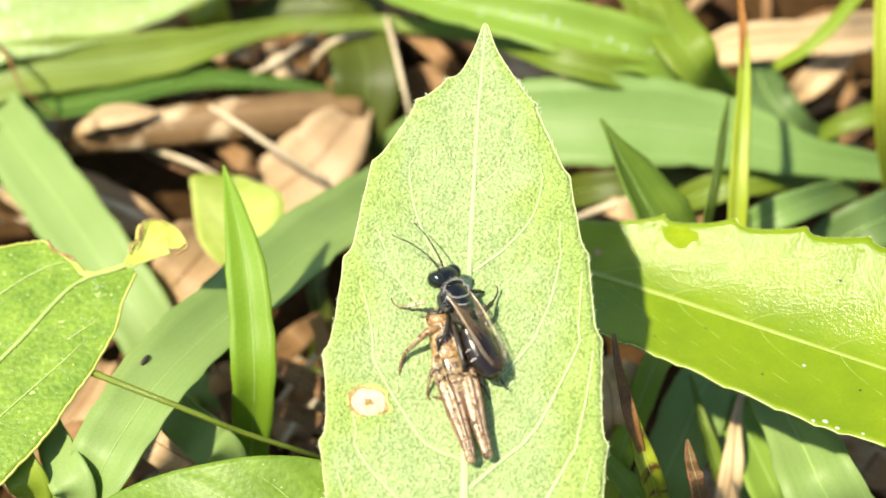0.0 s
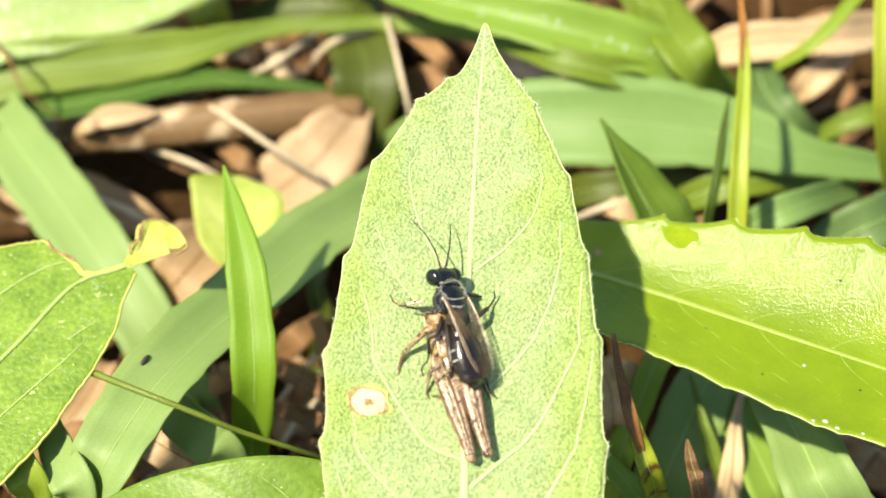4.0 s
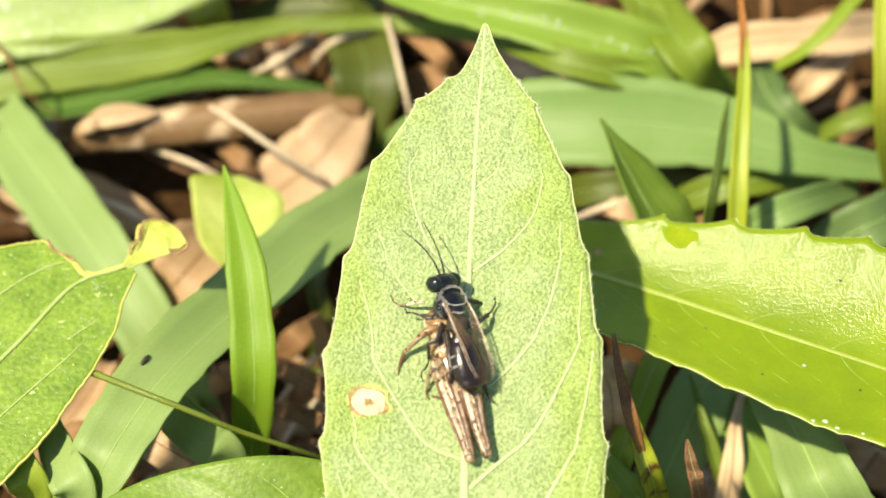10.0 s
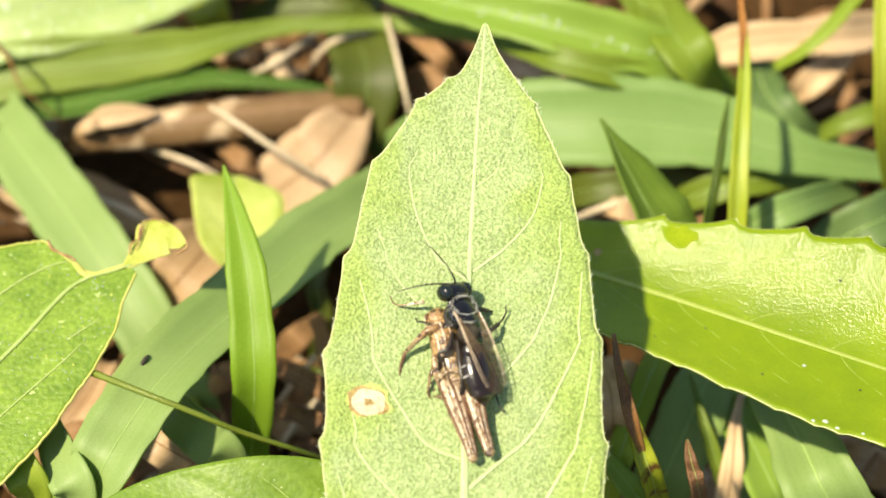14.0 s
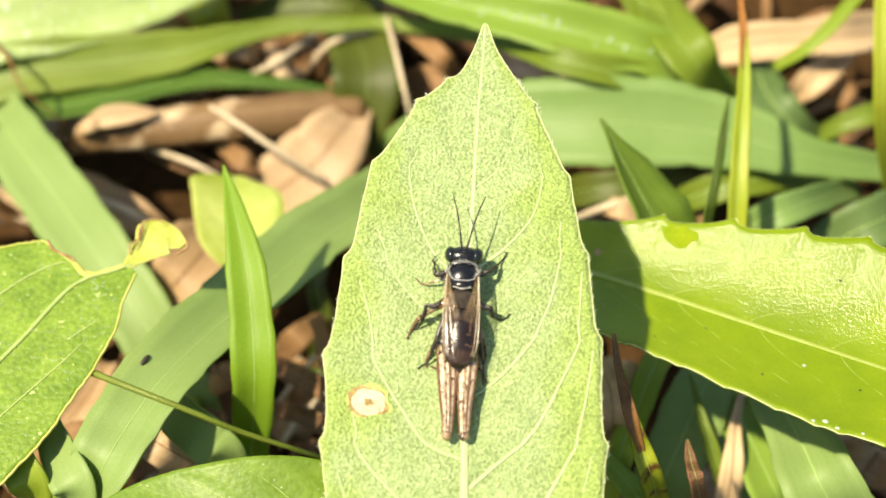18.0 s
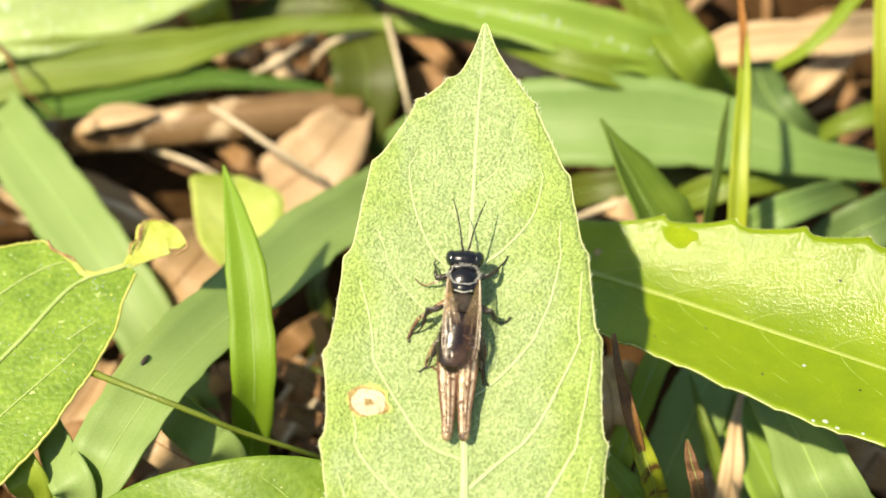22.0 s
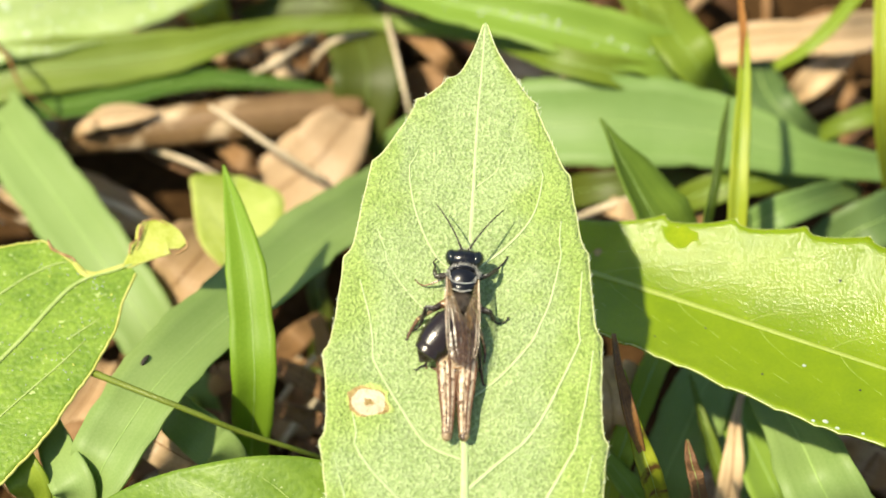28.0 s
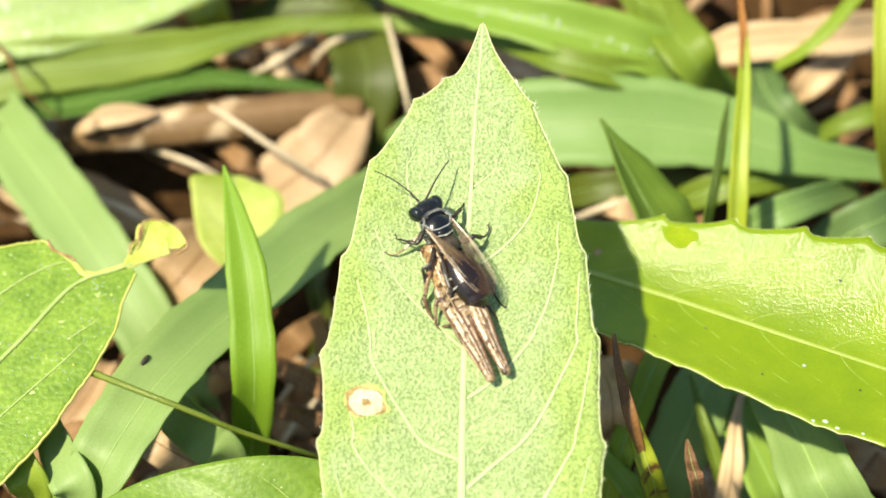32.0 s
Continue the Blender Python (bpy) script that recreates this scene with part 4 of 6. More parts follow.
blade([(14.0, -2.1, 45.3, 0.28), (14.0, -5.7, 46.3, 0.59), (14.4, -8.3, 46.2, 0.89), (14.9, -10.1, 45.3, 0.97), (15.5, -11.1, 43.8, 0.71), (16.3, -12.1, 41.6, 0.41), (16.9, -12.8, 39.6, 0.09)], BROWN_BLADE, "withered grass blade, brown and blotched")
blade([(14.3, -5.7, 45.9, 0.45), (14.8, -9.4, 45.4, 0.98), (15.7, -11.2, 43.4, 1.43), (17.5, -12.9, 38.0, 1.86), (23.4, -9.1, 10.0, 2.10), (25.5, -7.7, 0.0, 1.88)], WITHER, "yellow-green base of a withering blade", rib=0.08)
blade([(20.6, -8.3, 38.0, 0.19), (20.7, -10.2, 38.0, 0.94), (21.5, -12.2, 36.0, 1.33), (29.5, -5.8, 0.0, 1.90)], DEAD_DARK, "short brown withered stub", rib=0.08)
blade([(24.2, 3.8, 26.0, 0.22), (24.8, -0.4, 26.0, 0.76), (26.1, -4.2, 24.0, 1.41), (28.3, -6.9, 19.0, 2.00), (34.2, -8.4, 0.0, 2.25)], GRASS_MOSS, "slender green grass blade, upright", rib=0.1)
blade([(13.2, -5.0, 30.0, 0.83), (16.0, -6.6, 27.0, 1.78), (19.2, -8.6, 22.0, 2.37), (25.0, -6.5, 0.0, 2.52)], GRASS, "green grass blade in shade", rib=0.1)
blade([(24.0, 33.6, 4.0, 2.14), (27.9, 32.0, 14.0, 2.95), (33.8, 32.1, 18.0, 3.66), (41.2, 34.7, 16.0, 3.34), (51.3, 41.3, 8.0, 2.15)], GRASS_MOSS, "olive green grass blade low in the litter", rib=0.1)
blade([(30.6, 25.8, 10.0, 3.35), (33.4, 22.9, 23.0, 3.43), (38.7, 24.5, 25.0, 3.28), (49.7, 34.4, 14.0, 2.70)], GRASS_BLUE, "green grass blade low in the litter", rib=0.1)
blade([(40.0, 23.1, 8.0, 4.03), (44.1, 23.9, 18.0, 5.71), (50.3, 26.4, 20.0, 5.69), (65.0, 38.6, 8.0, 4.26)], GRASS_TEAL, "green grass blade low in the litter", rib=0.1)
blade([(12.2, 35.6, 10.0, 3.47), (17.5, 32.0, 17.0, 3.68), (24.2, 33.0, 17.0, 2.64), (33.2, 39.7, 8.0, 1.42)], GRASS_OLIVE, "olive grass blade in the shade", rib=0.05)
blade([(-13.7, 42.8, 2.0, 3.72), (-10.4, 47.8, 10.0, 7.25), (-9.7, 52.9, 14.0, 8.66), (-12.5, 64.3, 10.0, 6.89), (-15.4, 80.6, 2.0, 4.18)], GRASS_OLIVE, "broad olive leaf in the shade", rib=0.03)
blade([(26.9, 72.8, 12.0, 4.67), (26.9, 51.4, 24.0, 6.11), (29.4, 44.4, 25.0, 5.52), (33.3, 44.6, 18.0, 2.74)], GRASS_MOSS, "broad olive-green leaf bent over", rib=0.05)
blade([(22.0, 68.9, 18.0, 4.47), (24.8, 56.1, 22.0, 4.88), (26.7, 50.5, 20.0, 4.84), (28.6, 49.9, 12.0, 3.61)], GRASS_MOSS, "olive green grass blade bent over the litter", rib=0.1)
blade([(40.1, 47.8, 20.0, 1.0), (44.0, 48.3, 24.0, 1.5), (49.0, 53.2, 26.0, 1.6), (55.5, 62.7, 24.0, 1.6)], GRASS_LIGHT, "narrow light green grass blade", rib=0.1)
blade([(41.1, 59.3, 10.0, 3.76), (40.9, 48.3, 14.0, 5.40), (45.1, 44.5, 12.0, 3.54), (52.8, 47.6, 4.0, 2.24)], GRASS_TEAL, "blue-green grass blade behind", rib=0.1)
blade([(47.0, 45.7, 8.0, 1.89), (51.0, 45.8, 12.0, 2.42), (56.3, 47.6, 12.0, 2.86), (66.4, 55.5, 4.0, 2.30)], GRASS_MOSS, "olive green grass blade bent over the litter", rib=0.1)
blade([(-35.8, 78.0, 8.0, 4.84), (-32.9, 68.4, 10.0, 6.20), (-31.2, 65.2, 9.0, 4.63), (-31.6, 66.3, 2.0, 3.21)], GRASS_YELLOW, "small yellowed leaf on the litter", rib=0.08)
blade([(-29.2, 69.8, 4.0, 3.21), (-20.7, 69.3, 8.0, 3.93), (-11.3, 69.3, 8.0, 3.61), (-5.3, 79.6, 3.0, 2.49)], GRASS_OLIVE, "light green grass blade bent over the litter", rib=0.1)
blade([(-39.5, -4.6, 34.0, 1.6), (-36.8, -7.8, 39.6, 2.3), (-34.6, -11.3, 41.0, 2.9), (-33.2, -13.4, 39.6, 3.1), (-34.6, -13.2, 32.0, 3.0), (-40.0, -8.0, 0.0, 2.4)], GRASS_LIGHT, "short yellow-green grass blade", rib=0.0)
blade([(-36.0, -3.6, 32.0, 1.8), (-33.2, -7.6, 38.4, 2.6), (-30.9, -11.4, 40.4, 3.2), (-29.6, -13.8, 39.6, 3.4), (-31.8, -13.9, 32.0, 3.2), (-38.0, -8.0, 0.0, 2.4)], GRASS_PALE, "short pale green grass blade", rib=0.0)
blade([(-27.6, 0.5, 30.0, 2.0), (-25.9, -1.7, 33.0, 3.2), (-22.8, -5.5, 36.0, 3.7), (-20.1, -7.7, 36.0, 3.8), (-18.6, -8.3, 31.0, 3.6), (-17.5, -6.5, 0.0, 2.6)], GRASS_PALE, "pale green grass blade low in the gap", rib=0.0)
blade([(-29.1, -3.2, 30.0, 2.0), (-26.8, -5.1, 31.5, 3.4), (-24.6, -6.5, 31.5, 3.6), (-22.8, -6.4, 28.0, 2.4)], DEAD_TAN, "pinkish brown dead leaf scrap", name='dead_leaf', category='dead leaf', group='dead leaves', thick=0.3, wave=0.25, rib=0.1)
blade([(-43.9, -6.5, 6.0, 3.64), (-38.6, -0.7, 9.0, 4.87), (-32.7, 5.3, 9.0, 4.37), (-29.8, 10.3, 4.0, 2.62)], GRASS, "green grass blade under the leaf", rib=0.1)
blade([(-25.5, 0.6, 4.0, 2.53), (-26.9, 3.9, 9.0, 4.10), (-30.8, 10.1, 9.0, 4.45), (-34.8, 19.1, 4.0, 3.39)], GRASS_LIGHT, "light green grass blade bent over the litter", rib=0.1)
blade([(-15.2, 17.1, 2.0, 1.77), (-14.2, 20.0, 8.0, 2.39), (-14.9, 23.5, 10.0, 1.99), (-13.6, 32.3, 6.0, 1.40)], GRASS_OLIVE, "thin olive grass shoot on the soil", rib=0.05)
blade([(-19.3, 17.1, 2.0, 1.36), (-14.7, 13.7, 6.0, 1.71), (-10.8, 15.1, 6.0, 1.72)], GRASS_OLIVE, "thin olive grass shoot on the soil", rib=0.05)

# small ovate seedling leaf
seedling = thing("seedling", "yellow-green seedling with one ovate leaf", "seedling", at=(-25.3, 17.7, 0))
part("stem", tube([(-25.3, 17.7, -1), (-25.0, 17.2, 12), (-24.0, 18.2, 19.5), (-23.01, 17.96, 22.5)], [0.6, 0.5, 0.35, 0.3]), STEM, seedling)
herb_leaf(seedling, [(-23.01, 17.96, 22.5, 0.35, 0.58), (-22.97, 18.78, 23.0, 1.49, 2.3), (-23.05, 20.62, 23.3, 2.98, 4.47), (-23.08, 23.34, 23.0, 3.77, 5.6), (-23.26, 26.81, 22.3, 4.31, 5.22), (-23.48, 29.79, 21.2, 4.51, 2.03), (-23.63, 31.47, 20.4, 0.68, 0.34)], LEAF_SEEDLING, "yellow-green ovate leaf", (0.1, -0.3, 0.9), fold=0.22, rough=0.0, rib=0.2, rows=60, cols=15, veins=[0.25, 0.45], vein_size=0.06, margin=MARGIN_YELLOW, edge=0.1)

# dead leaves and straw on the ground
blade([(-48.0, 44.4, 9.0, 2.16), (-44.7, 43.3, 12.0, 3.53), (-36.9, 44.2, 13.0, 4.93), (-27.1, 45.3, 13.5, 5.50), (-18.7, 46.6, 13.0, 5.96), (-10.0, 47.9, 12.0, 6.02)], DEAD_ROLL_SHADED, "rolled dead leaf on the soil, coloured as shaded with sun flecks", name='dead_leaf', category='dead leaf', group='dead leaves', cup=-0.32, thick=0.4, wave=0.12, cols=11, rib=0.14)
# two bleached scraps added as the sunlit patches at the roll's left end
blade([(-43.6, 44.0, 14.3, 1.3), (-41.4, 44.2, 14.9, 2.5), (-38.6, 44.7, 14.9, 2.1), (-35.6, 45.2, 14.6, 0.6)], DEAD_PALE, "pale curled scrap for the sunlit edge of the roll", name='dead_leaf', category='dead leaf', group='dead leaves', cup=0.2, thick=0.4, rib=0.14)
blade([(-45.5, 42.9, 13.6, 1.0), (-43.9, 42.8, 14.9, 1.9), (-42.6, 43.3, 14.9, 1.7), (-41.6, 44.3, 13.4, 0.6)], DEAD_PALE, "pale curled scrap for the sunlit end of the roll", name='dead_leaf', category='dead leaf', group='dead leaves', cup=-0.2, thick=0.4, rib=0.1)
blade([(-10.4, 48.9, 11.0, 2.89), (-13.0, 44.0, 12.0, 7.78), (-15.7, 40.4, 11.0, 9.83), (-21.0, 38.5, 7.0, 8.56), (-25.1, 37.5, 2.0, 5.85)], DEAD_TAN, "torn flat pinkish tan dead leaf", name='dead_leaf', category='dead leaf', group='dead leaves', cup=0.06, thick=0.4, wave=0.3, rib=0.14)
blade([(-25.01, 29.48, 13.0, 5.35), (-26.7, 23.84, 17.0, 8.29), (-28.9, 19.48, 18.0, 7.49), (-31.56, 18.66, 15.0, 4.43)], DEAD, "brown dead leaf fragment", name='dead_leaf', category='dead leaf', group='dead leaves', wave=0.3, thick=0.4, rib=0.14)
blade([(-49.3, 42.5, 5.0, 2.92), (-42.6, 36.9, 8.0, 4.38), (-37.2, 33.5, 8.0, 4.18), (-34.1, 33.2, 2.0, 2.88)], DEAD, "pinkish brown dead leaf strip", name='dead_leaf', category='dead leaf', group='dead leaves', wave=0.2, thick=0.4, rib=0.14)
blade([(-39.2, 15.1, 6.0, 2.64), (-40.1, 8.7, 9.0, 3.54), (-43.1, 4.3, 8.0, 3.75), (-47.9, 2.1, 2.0, 2.57)], DEAD, "brown dead stalk sheath", name='dead_leaf', category='dead leaf', group='dead leaves', wave=0.2, thick=0.4, cup=0.25, rib=0.14)
blade([(35.1, 57.3, 12.0, 3.70), (38.4, 56.7, 14.0, 4.82), (44.8, 56.6, 15.0, 4.36), (52.6, 58.4, 14.0, 5.14), (63.2, 65.1, 8.0, 4.65)], DEAD_PALE, "bleached tan dead leaf, curled", name='dead_leaf', category='dead leaf', group='dead leaves', cup=0.25, thick=0.4, wave=0.2, rib=0.14)
blade([(46.1, 53.8, 6.0, 1.51), (47.7, 53.4, 10.0, 3.25), (50.8, 55.9, 11.0, 3.26), (56.6, 63.8, 6.0, 2.03)], DEAD_PALE, "bleached curled dead leaf", name='dead_leaf', category='dead leaf', group='dead leaves', cup=0.25, thick=0.4, rib=0.14)
blade([(11.1, 55.3, 6.0, 3.03), (13.9, 56.2, 9.0, 3.75), (8.7, 58.2, 9.0, 3.77), (4.4, 60.4, 4.0, 3.12)], DEAD_PALE, "pale dead leaf fragment", name='dead_leaf', category='dead leaf', group='dead leaves', thick=0.4, rib=0.14)
blade([(-7.2, 56.4, 4.0, 3.08), (-2.6, 55.1, 8.0, 5.25), (1.9, 53.2, 8.0, 5.22), (5.8, 53.1, 2.0, 3.85)], DEAD_MID, "brown dead leaf fragment", name='dead_leaf', category='dead leaf', group='dead leaves', thick=0.4, rib=0.14)
blade([(-7.2, 66.5, 12.0, 3.05), (-3.2, 58.6, 14.0, 2.65), (0.4, 53.8, 14.0, 2.32), (3.6, 57.4, 4.0, 2.01)], DEAD_MID, "narrow tan dead grass blade", name='dead_leaf', category='dead leaf', group='dead leaves', thick=0.3, rib=0.14)
blade([(-30.7, 60.4, 4.0, 2.34), (-26.3, 60.5, 8.0, 4.58), (-21.7, 60.0, 8.0, 4.57), (-19.0, 60.4, 4.0, 3.12)], DEAD_DARK, "reddish brown rotten leaf scrap", name='dead_leaf', category='dead leaf', group='dead leaves', thick=0.4, wave=0.3, rib=0.14)
blade([(47.6, 5.1, 3.0, 3.88), (48.7, 1.8, 6.0, 5.02), (52.8, 0.6, 4.0, 4.42)], DEAD_DARK, "dark rotten leaf scrap", name='dead_leaf', category='dead leaf', group='dead leaves', thick=0.4, rib=0.14)
blade([(32.6, 9.1, 18.0, 0.25), (28.6, -0.5, 24.0, 0.80), (27.6, -5.8, 23.0, 2.20), (27.8, -8.1, 15.0, 2.60), (28.7, -7.1, 0.0, 2.00)], DEAD_PALE, "pale pinkish dead leaf", name='dead_leaf', category='dead leaf', group='dead leaves', thick=0.4, wave=0.2, rib=0.14)
blade([(16.5, 7.7, 22.0, 2.31), (16.0, 0.4, 28.0, 3.22), (16.7, -2.9, 25.0, 2.70), (18.7, -0.9, 8.0, 2.45), (19.7, -0.6, 0.0, 1.93)], DEAD, "brown dead leaf fragment", name='dead_leaf', category='dead leaf', group='dead leaves', thick=0.4, wave=0.2, rib=0.14)
blade([(-35.6, 3.0, 3.0, 2.57), (-31.2, 3.8, 6.0, 3.79), (-25.7, 5.9, 6.0, 3.82), (-24.3, 12.9, 3.0, 2.67)], DEAD_DARK, "reddish brown rotten leaf scrap", name='dead_leaf', category='dead leaf', group='dead leaves', thick=0.4, wave=0.3, rib=0.14)
stalk([(-28.1, 43.3, 18.2, 0.54), (-23.9, 40.3, 18.0, 0.74), (-19.2, 37.8, 16.0, 0.81), (-14.0, 36.3, 12.0, 0.69)], STRAW, "pale broken straw lying over a dead leaf", group='straws')
stalk([(-7.3, 59.7, 16.0, 0.51), (-6.0, 53.1, 17.0, 0.64), (-4.9, 47.6, 17.0, 0.63), (-4.0, 45.1, 14.0, 0.56)], STRAW, "pale thin piece of straw", group='straws')
stalk([(-18.1, 57.5, 8.0, 0.68), (-15.5, 58.0, 12.0, 0.82), (-12.2, 59.3, 13.0, 0.89), (-7.0, 60.9, 12.0, 0.75)], STRAW, "bent grey-brown piece of straw", group='straws')
# the next two straws borrow the rotten-leaf brown in place of the gap's shade
stalk([(-41.5, 48.3, 4.0, 0.60), (-33.8, 42.7, 6.0, 0.65), (-26.5, 40.7, 5.0, 0.58)], DEAD_DARK, "straw coloured dark brown for shade", group='straws')
stalk([(-36.4, 49.2, 4.0, 0.53), (-29.5, 43.6, 6.0, 0.51), (-24.6, 43.2, 4.0, 0.44)], DEAD_DARK, "thin straw coloured dark brown for shade", group='straws')
stalk([(16.5, 34.0, 8.0, 0.98), (21.8, 33.7, 10.0, 1.03), (27.8, 35.6, 8.0, 0.91)], STRAW, "pale broken piece of straw", group='straws')
stalk([(32.0, -2.0, 4.0, 0.75), (32.0, 0.9, 10.0, 0.79), (32.9, 4.8, 10.0, 0.62)], STRAW, "pale broken piece of straw", group='straws')
stalk([(-48.6, 41.4, 4.0, 0.73), (-38.9, 33.9, 10.0, 0.83), (-34.0, 32.3, 6.0, 0.77)], STRAW, "pale broken piece of straw", group='straws')
stalk([(-57.4, 54.1, 19.0, 0.49), (-53.2, 49.6, 20.0, 0.48), (-50.8, 45.1, 20.0, 0.34), (-48.4, 43.5, 18.0, 0.27), (-46.2, 43.0, 15.0, 0.21)], BROWN_BLADE, "thin dry brown twig hanging", name='twig', category='twig')
stalk([(-29.9, -3.6, 41.6, 0.66), (-25.2, -6.0, 42.9, 0.51), (-21.0, -7.4, 42.0, 0.51), (-16.7, -8.3, 39.5, 0.47), (-11.0, -8.2, 34.0, 0.44), (-6.9, -4.9, 20.0, 0.44), (-4.1, -0.6, 0.0, 0.52)], STEM, "thin green creeping stem", name='runner', category='stem')
stalk([(-25.8, -2.55, 40.0, 0.16), (-25.65, -2.3, 40.2, 0.40), (-25.5, -2.0, 40.25, 0.44), (-25.35, -1.7, 40.2, 0.38), (-25.25, -1.45, 40.0, 0.16)], LEG_DARK, "tiny black beetle on a grass blade", name='beetle', category='beetle')

# more litter in the gaps between the blades
blade([(-18.8, 11.1, 14.0, 1.24), (-14.2, 4.0, 25.0, 1.90), (-10.5, 0.9, 27.0, 1.95), (-8.5, 4.1, 16.0, 1.42)], DEAD_DARK, "brown dead grass strip in a gap", name='dead_leaf', category='dead leaf', group='dead leaves', thick=0.3, wave=0.2, rib=0.12)
blade([(-19.3, 6.6, 12.0, 1.23), (-14.2, 0.7, 23.0, 1.67), (-10.0, -2.0, 25.0, 1.63), (-8.0, 1.2, 14.0, 1.19)], DEAD_DARK, "brown dead grass strip in a gap", name='dead_leaf', category='dead leaf', group='dead leaves', thick=0.3, wave=0.2, rib=0.12)
blade([(-13.7, 14.5, 18.0, 1.22), (-11.5, 5.3, 28.0, 1.65), (-10.0, 1.5, 27.0, 1.52), (-10.5, 4.4, 14.0, 1.20)], DEAD_MID, "tan dead grass strip in a gap", name='dead_leaf', category='dead leaf', group='dead leaves', thick=0.3, wave=0.2, rib=0.12)
blade([(-18.3, 6.0, 4.0, 1.29), (-14.4, 2.0, 12.0, 1.81), (-11.1, 1.4, 12.0, 1.81)], DEAD_DARK, "dark dead strip in a gap", name='dead_leaf', category='dead leaf', group='dead leaves', thick=0.3, wave=0.2, rib=0.12)
blade([(-30.9, -2.0, 20.0, 1.46), (-26.5, -3.3, 27.0, 2.66), (-23.5, -2.6, 28.0, 2.44), (-22.1, 0.7, 22.0, 1.46)], DEAD_DARK, "reddish brown curled leaf scrap", name='dead_leaf', category='dead leaf', group='dead leaves', thick=0.3, wave=0.2, rib=0.12)
blade([(-28.1, -3.8, 20.0, 1.45), (-24.4, -4.3, 25.0, 2.15), (-21.4, -3.0, 24.0, 1.96)], DEAD, "tan scrap of dead leaf", name='dead_leaf', category='dead leaf', group='dead leaves', thick=0.3, wave=0.2, rib=0.12)
blade([(-30.6, 60.6, 5.0, 1.86), (-26.8, 59.6, 9.0, 3.48), (-23.9, 60.6, 9.0, 3.04), (-22.6, 66.6, 4.0, 1.91)], DEAD_MID, "tan scrap of dead leaf", name='dead_leaf', category='dead leaf', group='dead leaves', thick=0.3, wave=0.2, rib=0.12)
blade([(-26.6, 59.6, 5.0, 1.86), (-22.9, 58.2, 9.0, 3.02), (-19.2, 58.6, 9.0, 3.02), (-17.5, 61.4, 4.0, 1.88)], DEAD_MID, "reddish brown scrap of dead leaf", name='dead_leaf', category='dead leaf', group='dead leaves', thick=0.3, wave=0.2, rib=0.12)
blade([(-20.3, 58.6, 5.0, 1.08), (-17.9, 58.3, 10.0, 1.95), (-17.0, 61.2, 10.0, 1.67), (-16.3, 68.7, 4.0, 1.12)], DEAD_MID, "grey-brown bleached leaf strip", name='dead_leaf', category='dead leaf', group='dead leaves', thick=0.3, wave=0.2, rib=0.12)
blade([(-45.8, 65.9, 6.0, 1.57), (-40.1, 64.3, 10.0, 2.75), (-35.7, 64.7, 9.0, 2.31), (-33.8, 67.7, 4.0, 1.59)], DEAD, "tan scrap of dead leaf", name='dead_leaf', category='dead leaf', group='dead leaves', thick=0.3, wave=0.2, rib=0.12)
blade([(16.2, 38.3, 6.0, 1.43), (20.1, 32.7, 12.0, 2.04), (24.8, 32.4, 12.0, 1.76), (30.7, 38.1, 5.0, 1.44)], DEAD, "tan strip of dead leaf", name='dead_leaf', category='dead leaf', group='dead leaves', thick=0.3, wave=0.2, rib=0.12)
blade([(15.6, 6.1, 24.0, 1.36), (15.5, -0.4, 31.0, 2.30), (15.8, -2.9, 29.0, 2.10), (17.5, -0.1, 14.0, 1.42)], DEAD, "pinkish dead leaf strip", name='dead_leaf', category='dead leaf', group='dead leaves', thick=0.3, wave=0.2, rib=0.12)
blade([(40.6, 0.5, 14.0, 2.37), (42.6, -2.1, 18.0, 3.42), (48.6, -1.2, 12.0, 2.98)], DEAD, "brown dead leaf in a gap", name='dead_leaf', category='dead leaf', group='dead leaves', thick=0.3, wave=0.2, rib=0.12)

stalk([(-19.4, 7.4, 8.0, 0.50), (-16.0, 8.2, 15.0, 0.70), (-12.4, 13.9, 14.0, 0.40)], STRAW, "thin pale straw lying aslant in a gap", group="straws")
stalk([(-18.0, 3.7, 8.0, 0.60), (-15.0, 4.7, 14.0, 0.80), (-12.4, 7.7, 14.0, 0.50)], STRAW, "thin pale straw lying aslant in a gap", group="straws")
stalk([(-20.7, 14.4, 6.0, 0.50), (-16.6, 12.1, 12.0, 0.60), (-13.0, 12.4, 10.0, 0.40)], DEAD_MID, "brown straw in a gap", group="straws")
blade([(-19.5, 6.3, 5.0, 2.00), (-16.4, 5.9, 10.0, 3.20), (-13.2, 7.1, 8.0, 2.00)], DEAD, "tan scrap of dead leaf in a gap", name="dead_leaf", category="dead leaf", group="dead leaves", thick=0.3, wave=0.2, cup=-0.08)
blade([(-19.4, 15.1, 6.0, 2.00), (-16.5, 15.0, 12.0, 3.00), (-14.0, 19.0, 10.0, 1.50)], DEAD_MID, "reddish brown scrap of dead leaf in a gap", name="dead_leaf", category="dead leaf", group="dead leaves", thick=0.3, wave=0.2, cup=0.07)
blade([(-18.6, 10.3, 4.0, 2.40), (-15.6, 9.9, 8.0, 3.40), (-13.2, 9.4, 6.0, 2.00)], DEAD_MID, "reddish brown scrap of dead leaf in a gap", name="dead_leaf", category="dead leaf", group="dead leaves", thick=0.3, wave=0.2, cup=-0.02)
